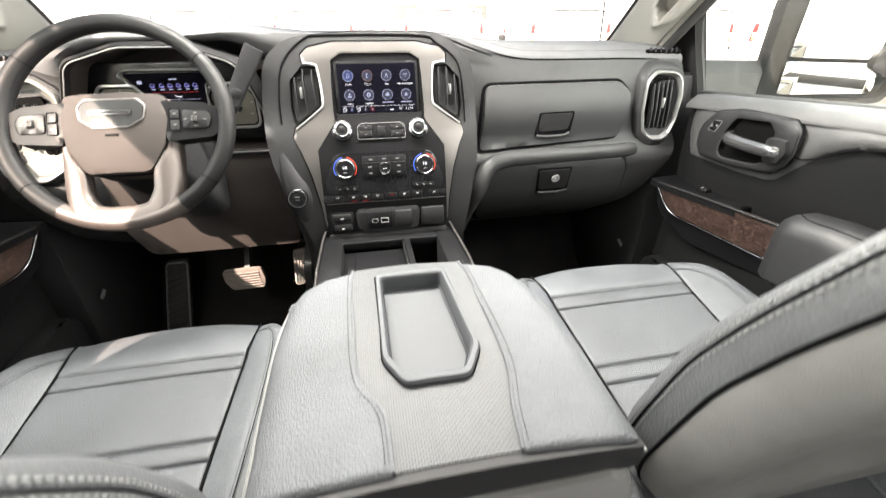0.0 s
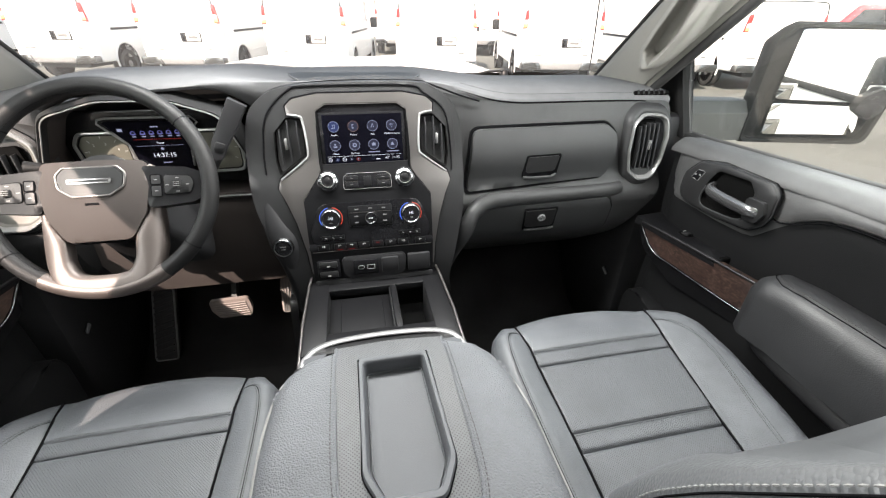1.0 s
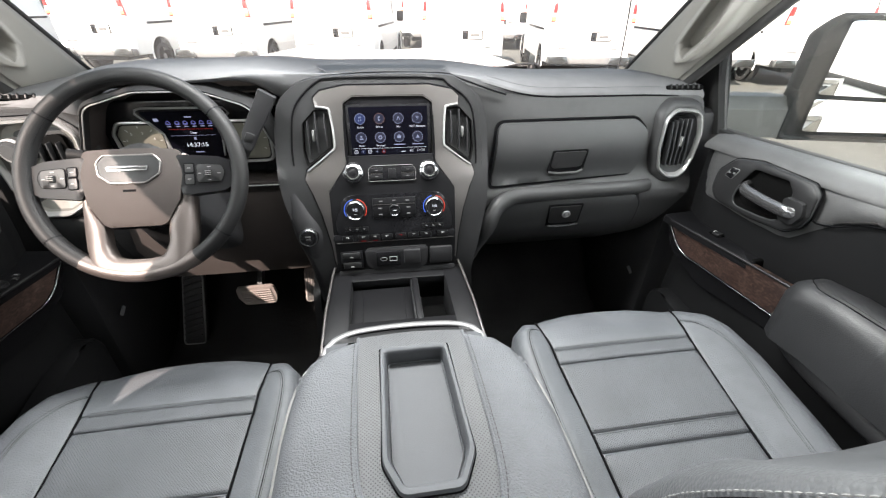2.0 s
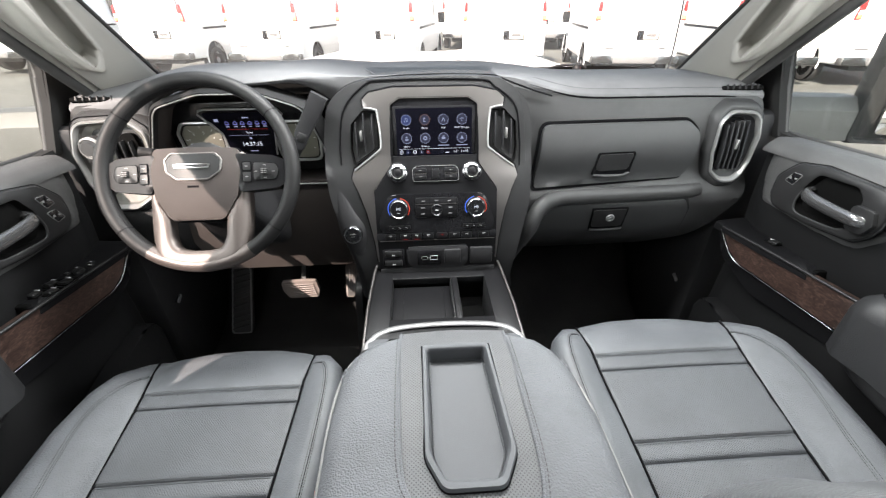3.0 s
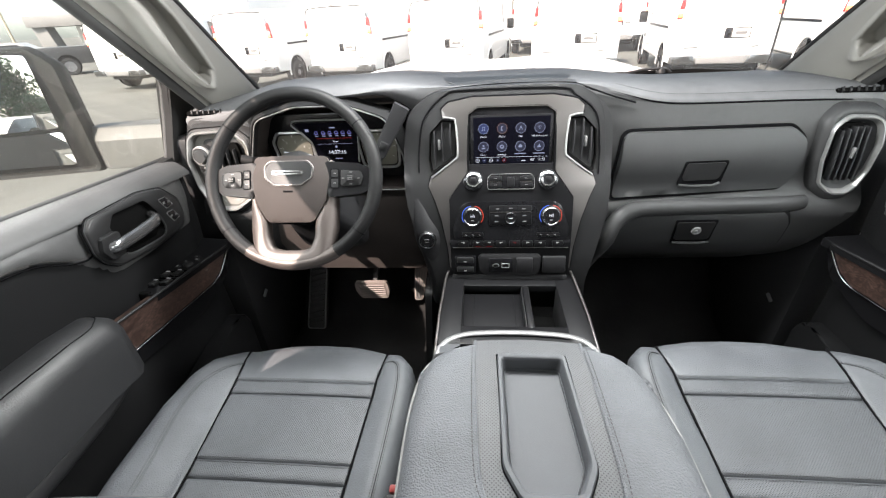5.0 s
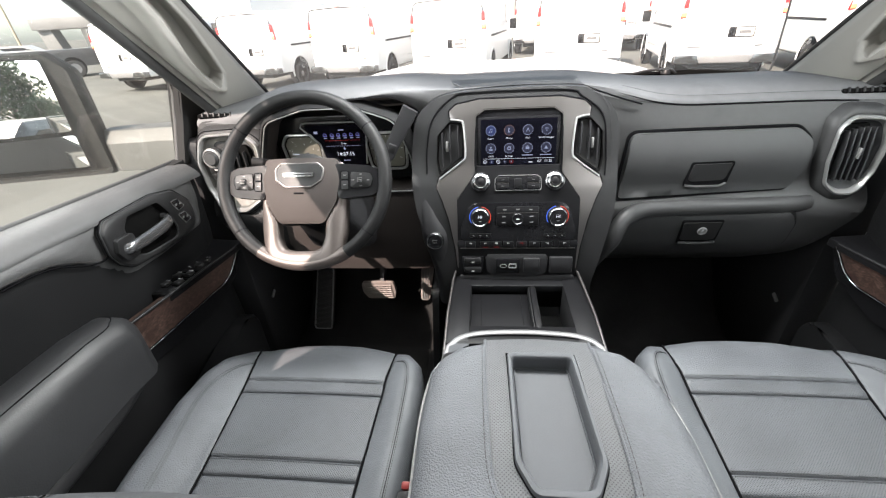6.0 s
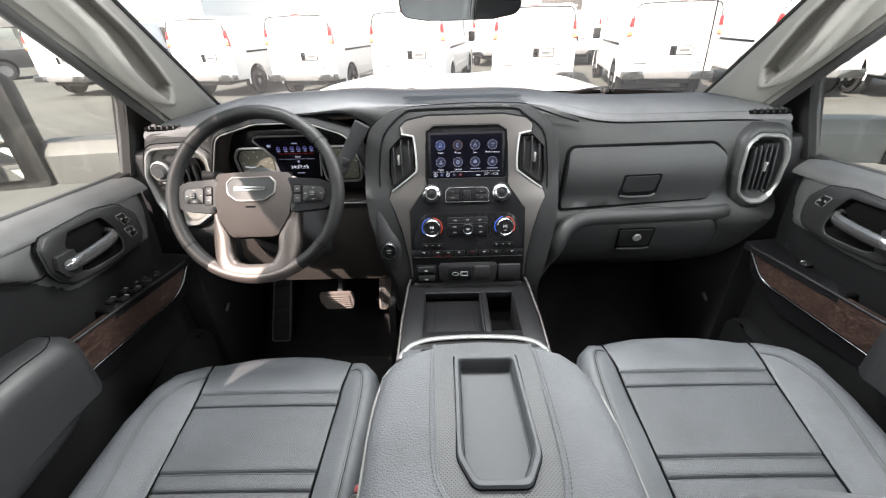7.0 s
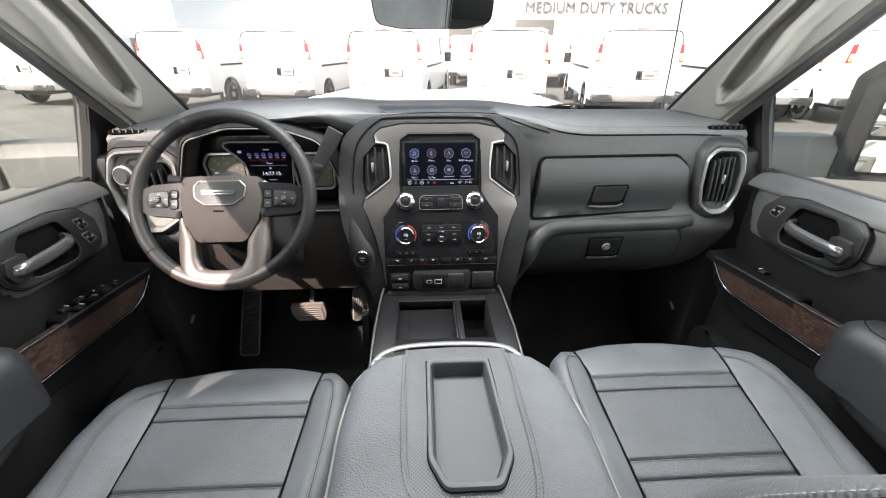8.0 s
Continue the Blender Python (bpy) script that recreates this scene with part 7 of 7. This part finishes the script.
for x, z in ((-0.290, 1.6115), (0.462, 1.5975)):
    wp = thing("wiper", "black windshield wiper at rest on the cowl", "wiper", group="wipers")
    arm = smooth_path([(x - 0.40, 1.69, z - 0.020), (x - 0.10, 1.70, z - 0.010), (x, 1.70, z), (x + 0.045, 1.70, z + 0.0075), (x + 0.105, 1.70, z + 0.011), (x + 0.125, 1.70, z + 0.009), (x + 0.145, 1.70, z - 0.004)], 5)
    part("arm", sweep(arm, ring(0.0045, 8, 0.0045)), HARD, wp)
    part("pivot_cap", lathe([(0.016, 0.0), (0.015, 0.010), (0.010, 0.016), (0.0, 0.018)], Matrix.Translation((x + 0.112, 1.705, z - 0.006)), 18), HARD, wp)
    part("blade", sweep([(x + 0.10, 1.66, z - 0.012), (x - 0.45, 1.65, z - 0.016)], ring(0.005, 8, 0.008)), RUBBER, wp)
ant = thing("antenna", "thin black whip antenna beside the hood", "antenna")
part("mast", sweep(smooth_path([(0.955, 1.95, 1.42), (1.06, 1.97, 1.50), (1.10, 1.98, 1.62), (1.07, 2.0, 2.3)], 5), ring(0.004, 8)), HARD, ant)
part("base", lathe([(0.016, 0), (0.013, 0.03), (0.006, 0.05), (0, 0.05)], Matrix.Translation((0.955, 1.95, 1.40)), 14), RUBBER, ant)

gm = bmesh.new()
bmesh.ops.create_grid(gm, x_segments=60, y_segments=60, size=400)
ground = part("ground", gm, GROUND, label="dusty pale asphalt parking lot reaching the horizon")
ground.location = (0, 0, G)
tagged(ground, category="ground", kind="structure")


def van_section(y, hw, zb, zt, r):
    return [(x, y, z) for x, z in rounded([(-hw, zb, 0.06), (hw, zb, 0.06), (hw * 1.0, (zb + zt) * 0.5, 0.3), (hw * 0.90, zt, r), (-hw * 0.90, zt, r), (-hw, (zb + zt) * 0.5, 0.3)], 0.1, 5)]


def make_van():
    """A white cargo van; its rear doors face -y at y = 0."""
    ob = thing("cargo_van", "parked white cargo van with its rear doors shut", "van", group="row of parked vans")
    rings = [van_section(y, hw, zb, zt, r) for y, hw, zb, zt, r in ((0.0, 0.925, 0.60, 2.02, 0.16), (0.015, 0.955, 0.56, 2.045, 0.16), (0.05, 0.985, 0.52, 2.07, 0.17), (0.12, 1.0, 0.47, 2.085, 0.18), (1.0, 1.005, 0.45, 2.10, 0.18), (3.3, 1.005, 0.45, 2.10, 0.20), (3.9, 0.99, 0.45, 2.04, 0.25), (4.5, 0.97, 0.45, 1.45, 0.25), (5.2, 0.93, 0.45, 1.22, 0.2), (5.45, 0.85, 0.5, 1.05, 0.15))]
    body = part("body", loft(rings, True, (True, True)), VAN_WHITE, ob, "white painted body", smooth=50)
    # dark weatherstrip over the doors, down to the lamps
    seal = [(-0.905, 1.74), (-0.880, 1.86), (-0.835, 1.965), (-0.74, 2.010), (-0.40, 2.026), (0.0, 2.030), (0.40, 2.026), (0.74, 2.010), (0.835, 1.965), (0.880, 1.86), (0.905, 1.74)]
    part("door_seal", sweep(smooth_path([(x, -0.010, z) for x, z in seal], 4), ring(0.013, 6), up=(0, 1, 0)), RUBBER, body)
    for s in (-1, 1):
        half_o = rounded([(-0.870, 0.665, 0.03), (-0.006, 0.665, 0.01), (-0.006, 2.010, 0.02), (-0.765, 1.995, 0.10), (-0.865, 1.80, 0.2), (-0.885, 1.30, 0.2)], 0.02, 4)
        o = half_o if s < 0 else mirror_x(half_o)
        rd = part("rear_door", slab(o, lambda u, v: 0.0, "xz", -1, 0.02, 0.4, 0.010, out=0.010), VAN_WHITE, ob)
        for z in (0.85, 1.28, 1.90):
            part("hinge", box((0.035, 0.03, 0.06), (s * 0.895, -0.004, z), 0.006), VAN_WHITE, rd)
        lamp = part("tail_lamp", slab([(s * x, z) for x, z in ((0.872, 1.37), (0.985, 1.36), (0.940, 1.745), (0.868, 1.735))][::s], lambda u, v: 0.02 * max(0.0, abs(u) - 0.90), "xz", -1, 0.07, 0.3, 0.012, out=0.016), RED_LENS, ob, "tall red tail lamp with a white band")
        part("reverse_lens", slab([(s * x, z) for x, z in ((0.874, 1.475), (0.974, 1.470), (0.966, 1.545), (0.872, 1.550))][::s], lambda u, v: 0.02 * max(0.0, abs(u) - 0.90) - 0.017, "xz", -1, 0.01, 0.3, 0.003, out=0.003), LAMP_WHITE, lamp)
        part("amber_lens", slab([(s * x, z) for x, z in ((0.876, 1.395), (0.978, 1.388), (0.974, 1.470), (0.875, 1.473))][::s], lambda u, v: 0.02 * max(0.0, abs(u) - 0.90) - 0.017, "xz", -1, 0.01, 0.3, 0.003, out=0.002), AMBER_LENS, lamp)
        part("side_mirror", box((0.22, 0.12, 0.30), (s * 1.17, 3.72, 1.36), 0.03), HARD, ob)
        part("side_window", slab([(3.35, 1.92), (3.78, 1.90), (4.26, 1.42), (3.35, 1.40)], lambda y, z: s * (1.012 - 0.06 * max(0, z - 1.3) * 1.2), "yz", s, 0.01, 0.3, 0.0, out=0.006), DARK_GLASS, ob)
        for y in (0.98, 4.45):
            w = part("wheel", lathe([(0.0, -0.12), (0.34, -0.12), (0.362, -0.08), (0.362, 0.08), (0.34, 0.115), (0.25, 0.125), (0.23, 0.10), (0.0, 0.09)], Matrix.Translation((s * 0.892, y, 0.362)) @ pose(0, 0, 0, 0, 90 * s), 28), TYRE, ob)
            part("rim", lathe([(0.235, 0.105), (0.20, 0.085), (0.10, 0.10), (0.07, 0.12), (0, 0.12)], Matrix.Translation((s * 0.892, y, 0.362)) @ pose(0, 0, 0, 0, 90 * s), 22), STEEL, w)
            for k in range(8):
                a = radians(45 * k)
                part("rim_hole", box((0.01, 0.055, 0.055), (s * 1.001, y + 0.155 * math.cos(a), 0.362 + 0.155 * math.sin(a)), 0.004), VOIDM, w)
            # flat black disc on the body side paints the shaded wheel well
            part("wheel_well_shade", lathe([(0.0, -0.02), (0.425, -0.02), (0.425, 0.004), (0.0, 0.004)], Matrix.Translation((s * 1.001, y, 0.43)) @ pose(0, 0, 0, 0, 90 * s), 28), VOIDM, body)
            lip = [(s * 1.008, y + 0.455 * math.cos(radians(a)), 0.43 + 0.455 * math.sin(radians(a))) for a in range(-12, 193, 12)]
            part("arch_lip", sweep(lip, ring(0.034, 8, 0.016), up=(1, 0, 0)), VAN_WHITE, body)
        part("rub_rail", box((0.020, 2.7, 0.055), (s * 1.008, 2.0, 1.19), 0.006), HARD, ob, "black rubber rub rail")
        part("rail_recess", box((0.010, 3.9, 0.14), (s * 1.003, 2.1, 1.19), 0.004), VAN_WHITE, ob)
        part("sill_crease", box((0.014, 2.45, 0.05), (s * 1.003, 2.715, 0.70), 0.006), VAN_WHITE, ob)
        part("gutter", sweep([(s * 0.905, 0.10, 2.030), (s * 0.918, 1.0, 2.045), (s * 0.918, 3.3, 2.045)], ring(0.014, 6)), VAN_WHITE, ob)
    bp = part("rear_bumper", box((1.98, 0.22, 0.17), (0, -0.06, 0.555), 0.04, segs=3), BUMPER, ob, "grey steel rear step bumper")
    part("step_pad", box((0.95, 0.235, 0.15), (0, -0.065, 0.555), 0.02), STEP_PAD, bp, "grey recessed step pad")
    for s in (-1, 1):
        part("bumper_end", slab([(s * x, z) for x, z in ((0.47, 0.475), (0.55, 0.645), (0.97, 0.645), (0.97, 0.49))][::s], lambda u, v: -0.165, "xz", -1, 0.10, 0.3, 0.015, out=0.022), CHROME, bp, "bright bumper end cap")
    part("chassis", box((1.2, 5.0, 0.16), (0, 2.6, 0.42), 0.03), RUBBER, ob, "dark underside")
    part("plate_recess", box((0.50, 0.02, 0.205), (0.245, -0.014, 1.065), 0.012), HARD, ob)
    pl = part("licence_plate", box((0.33, 0.010, 0.165), (0.305, -0.026, 1.065), 0.004), PLATE, ob, "white licence plate with a plain bar")
    part("plate_bar", box((0.22, 0.004, 0.06), (0.305, -0.033, 1.065), 0.0), GREY_PRINT, pl)
    part("latch_box", box((0.07, 0.03, 0.15), (0.055, -0.020, 1.065), 0.01), GLOSS, ob)
    part("badge", box((0.16, 0.008, 0.03), (0.62, -0.022, 0.80), 0.002), GREY_PRINT, ob)
    part("badge", box((0.30, 0.008, 0.03), (-0.60, -0.022, 0.80), 0.002), GREY_PRINT, ob)
    part("top_lamp", box((0.30, 0.02, 0.02), (0, 0.02, 2.062), 0.004), RED_LENS, ob)
    return ob


van = make_van()
row_dir, heading = Vector((0.9816, -0.1908, 0)), -11.0
v4 = Vector((2.12, 10.95, G))
van.matrix_basis = Matrix.Translation(v4) @ pose(0, 0, 0, 0, 0, heading)
for s in (-14.35, -9.24, -6.16, -3.17, 3.08, 6.06, 8.50):
    copy_thing(van, Matrix.Translation(v4 + row_dir * s) @ pose(0, 0, 0, 0, 0, heading))
fwd = Vector((0.1908, 0.9816, 0))
# one more van stands alongside, seen in the passenger's mirror
copy_thing(van, Matrix.Translation((3.50, -4.5, G)) @ pose(0, 0, 0, 0, 0, -3.0))
for s in (-1.6, 1.7, -4.6, 4.8, 8.0):
    copy_thing(van, Matrix.Translation(v4 + row_dir * s + fwd * 8.5) @ pose(0, 0, 0, 0, 0, heading))


def make_tree():
    """A broad roadside tree: tapered trunk, limbs and a ragged crown of small leaves."""
    rng = random.Random(5)
    ob = thing("tree", "small leafy dark green tree behind the parked trucks", "tree", group="trees behind the lot")
    bark = mat("grey_brown_bark", (0.10, 0.085, 0.07), 0.9, fine=60, relief=0.01)
    wood = sweep([(0, 0, 0), (0.05, 0.02, 1.2), (0.0, 0.08, 2.6), (0.1, 0.0, 4.6)], lambda q: ring(0.20 * (1 - 0.75 * q), 10))
    tips = []
    for k in range(9):
        a, z = k * 2.4, 1.5 + 0.30 * k
        reach = 1.9 - 0.12 * k
        tip = Vector((reach * math.cos(a), reach * math.sin(a), z + 1.1))
        add(wood, sweep([(0, 0, z), (tip.x * 0.5, tip.y * 0.5, z + 0.4), tip], lambda q: ring(0.07 * (1 - 0.8 * q), 6)))
        tips += [tip, tip * 0.6 + Vector((0, 0, 0.5 + 0.4 * z * 0.4))]
    part("trunk", wood, bark, ob)
    tips += [Vector((0.1, 0, 5.0)), Vector((-0.4, 0.5, 4.6)), Vector((0.5, -0.4, 4.4))]
    verts, faces = [], []
    for tip in tips:
        for k in range(170):
            d = Vector((rng.gauss(0, 1), rng.gauss(0, 1), rng.gauss(0, 0.8))).normalized() * (rng.random() ** 0.5) * 0.85
            c = tip + d
            u = Vector((rng.uniform(-1, 1), rng.uniform(-1, 1), rng.uniform(-1, 1))).normalized() * 0.15
            w = u.orthogonal().normalized() * 0.09
            n = len(verts)
            verts += [c - u, c + w, c + u, c - w]
            faces.append((n, n + 1, n + 2, n + 3))
    me = bpy.data.meshes.new("crown")
    me.from_pydata([tuple(v) for v in verts], [], faces)
    leaves = bmesh.new()
    leaves.from_mesh(me)
    part("crown", leaves, mat("dark_green_leaves", (0.045, 0.085, 0.04), 0.6, vary=0.35, big=1.5), ob, "ragged dark green crown")
    return ob


tree = make_tree()
tree.matrix_basis = Matrix.Translation((-9.6, -18.6, G)) @ Matrix.Scale(0.58, 4)
for x, y, t, k in ((-5.4, -17.2, 70, 0.50), (-7.0, -18.4, 150, 0.57), (-8.3, -17.6, 220, 0.62), (-11.2, -19.4, 300, 0.56), (-12.8, -19.0, 20, 0.64)):
    copy_thing(tree, Matrix.Translation((x, y, G)) @ pose(0, 0, 0, 0, 0, t) @ Matrix.Scale(k, 4))

bld = thing("dealership_building", "pale flat-roofed dealership building behind the vans", "building")
part("wall", box((60, 14, 6.2), (16, 41, G + 3.1), 0.05), CONCRETE, bld, "pale painted wall")
part("parapet", box((60.4, 14.4, 0.5), (16, 41, G + 6.4), 0.05), SIGN, bld)
part("roller_door", box((2.9, 0.2, 3.4), (8.47, 33.95, G + 1.7), 0.02), mat("grey_roller_door", (0.075, 0.072, 0.066), 0.6), bld, "grey roller door")
part("roller_door", box((2.6, 0.2, 3.4), (3.4, 33.95, G + 1.7), 0.02), mat("grey_roller_door", (0.075, 0.072, 0.066), 0.6), bld, "grey roller door")
sg = part("sign_lettering", text_bm("MEDIUM DUTY TRUCKS", 1.0, Matrix.Translation((13.0, 33.9, G + 4.15)) @ pose(0, 0, 0, 90), 0.06), SIGN, bld, "grey raised sign letters")
for x, y in ((-9.0, 60.0), (-12.06, 30.0), (-37.9, 34.0)):
    pole = thing("light_pole", "tall tan parking lot light pole", "lamp post", group="lot lamps")
    part("mast", lathe([(0.10, 0), (0.08, 9.0), (0, 9.0)], Matrix.Translation((x, y, G)), 12), mat("tan_paint", (0.33, 0.28, 0.2), 0.6), pole)
    part("lamp_head", box((0.5, 0.9, 0.18), (x, y - 0.4, G + 9.0), 0.04), STEEL, pole)


canopy = thing("canopy", "dark grey canopy on a broad pier across the lot", "canopy")
dark_clad = mat("dark_grey_cladding", (0.11, 0.11, 0.11), 0.6)
part("fascia", box((11.0, 4.0, 1.15), (-46.8, 51.5, G + 3.25), 0.05, pose(0, 0, 0, 0, 0, 8)), dark_clad, canopy)
part("pier", slab([(-52.2, 3.9), (-50.6, 3.9), (-49.6, 0.1), (-51.6, 0.1)], lambda u, v: 49.4, "xz", -1, 1.2, 9.0, 0.02), mat("grey_cladding", (0.12, 0.12, 0.118), 0.6), canopy, "sloping grey pier")
part("back_wall", box((10.0, 0.4, 2.8), (-45.5, 54.5, G + 1.4), 0.04, pose(0, 0, 0, 0, 0, 8)), CONCRETE, canopy, "pale wall under the canopy")


def box_truck():
    """A tall white cargo body behind the vans, its rear towards the row."""
    ob = thing("box_truck", "white box truck with a tall cargo body behind the vans", "truck")
    part("cargo_box", box((2.5, 6.2, 2.75), (-1.25, 3.1, 2.45), 0.05), VAN_WHITE, ob, "white cargo body")
    part("roof_rail", box((2.52, 6.22, 0.10), (-1.25, 3.1, 3.80), 0.02), BRIGHT, ob)
    part("rear_door", box((2.2, 0.04, 2.4), (-1.25, -0.012, 2.35), 0.01), VAN_WHITE, ob)
    part("cab", box((2.1, 1.9, 1.9), (-1.25, 7.25, 1.75), 0.15, segs=3), VAN_WHITE, ob)
    part("chassis", box((0.9, 8.0, 0.3), (-1.25, 4.2, 0.85), 0.03), RUBBER, ob)
    for x in (-2.15, -0.35):
        for y in (1.4, 7.0):
            part("wheel", lathe([(0, -0.14), (0.42, -0.14), (0.45, 0), (0.42, 0.14), (0.25, 0.13), (0, 0.08)], Matrix.Translation((x, y, 0.45)) @ pose(0, 0, 0, 0, 90), 24), TYRE, ob)
    ob.matrix_basis = Matrix.Translation((-10.6, 20.6, G)) @ pose(0, 0, 0, 0, 0, heading)
    return ob


box_truck()


def car(name, at_, turn, paint, label, cat, L=4.6, H=1.6):
    ob = thing(name, label, cat)
    prof = [(-L / 2, 0.45), (-L / 2, 0.95), (-L * 0.42, 1.02), (-L * 0.30, H), (L * 0.08, H), (L * 0.22, 1.05), (L * 0.46, 0.92), (L / 2, 0.8), (L / 2, 0.45)]
    if cat == "pickup":
        prof = [(-L / 2, 0.5), (-L / 2, 1.25), (-L * 0.12, 1.25), (-L * 0.10, H), (L * 0.14, H), (L * 0.24, 1.28), (L * 0.48, 1.18), (L / 2, 1.0), (L / 2, 0.5)]
    rings = [[(x, y, 0.3 + (z - 0.3) * k) for y, z in rounded(prof, 0.12, 4)] for x, k in ((-0.95, 0.92), (-0.9, 1.0), (0.9, 1.0), (0.95, 0.92))]
    b = part("body", loft(rings, True, (True, True)), paint, ob, smooth=40)
    for s in (-1, 1):
        wz = [(-L * 0.27, H - 0.1), (L * 0.05, H - 0.1), (L * 0.16, 1.12), (-L * 0.34, 1.12)] if cat != "pickup" else [(-L * 0.09, H - 0.1), (L * 0.12, H - 0.1), (L * 0.2, 1.34), (-L * 0.09, 1.34)]
        part("side_window", slab(wz, lambda y, z: s * 0.96, "yz", s, 0.02, 0.5, 0.0), DARK_GLASS, ob)
        for y in (-L * 0.30, L * 0.32):
            # black disc on the side in place of the shade under the fender
            part("wheel_well_shade", lathe([(0.0, 0.0), (0.46, 0.0), (0.46, 0.012), (0.0, 0.012)], Matrix.Translation((s * 0.952, y, 0.46)) @ pose(0, 0, 0, 0, 90 * s), 24), VOIDM, b)
            w = part("wheel", lathe([(0, -0.12), (0.37, -0.12), (0.39, 0), (0.37, 0.12), (0.25, 0.12), (0.22, 0.08), (0, 0.08)], Matrix.Translation((s * 0.90, y, 0.39)) @ pose(0, 0, 0, 0, 90 * s), 24), TYRE, ob)
            part("rim", lathe([(0.24, 0.10), (0.12, 0.085), (0, 0.11)], Matrix.Translation((s * 0.90, y, 0.39)) @ pose(0, 0, 0, 0, 90 * s), 10), STEEL, w)
        part("tail_lamp", box((0.14, 0.04, 0.28), (s * 0.82, -L / 2, 0.98), 0.02), RED_LENS, ob)
    part("rear_window", box((1.5, 0.02, 0.4), (0, -L * 0.36 if cat != "pickup" else -L * 0.11, H - 0.32), 0.01, pose(0, 0, 0, -35 if cat != "pickup" else 0)), DARK_GLASS, ob)
    ob.matrix_basis = Matrix.Translation(at_) @ pose(0, 0, 0, 0, 0, turn)
    return ob


car("pickup_truck", (-19.7, 22.1, G), -45, mat("dark_grey_paint", (0.045, 0.046, 0.048), 0.4, spec=0.3), "dark grey pickup truck parked across the lot", "pickup", 5.6, 1.85)
car("red_car", (15.2, 10.9, G), 36, mat("red_paint", (0.45, 0.02, 0.03), 0.3, coat=0.5), "tall red car parked beyond the vans", "car", 4.8, 2.03)
car("parked_car", (-3.95, -3.5, G), 4, mat("dark_blue_grey_paint", (0.03, 0.033, 0.038), 0.3, coat=0.4), "dark grey car parked in the next stall", "car", 4.6, 1.45)
for x, y in ((-30.5, 22.5), (-32.5, 26.5), (-34.5, 31.0)):
    car("parked_car", (x, y, G), -60, mat("pale_grey_car_paint", (0.30, 0.30, 0.30), 0.35, coat=0.3), "pale grey car parked across the lot", "car", 4.5, 1.42)
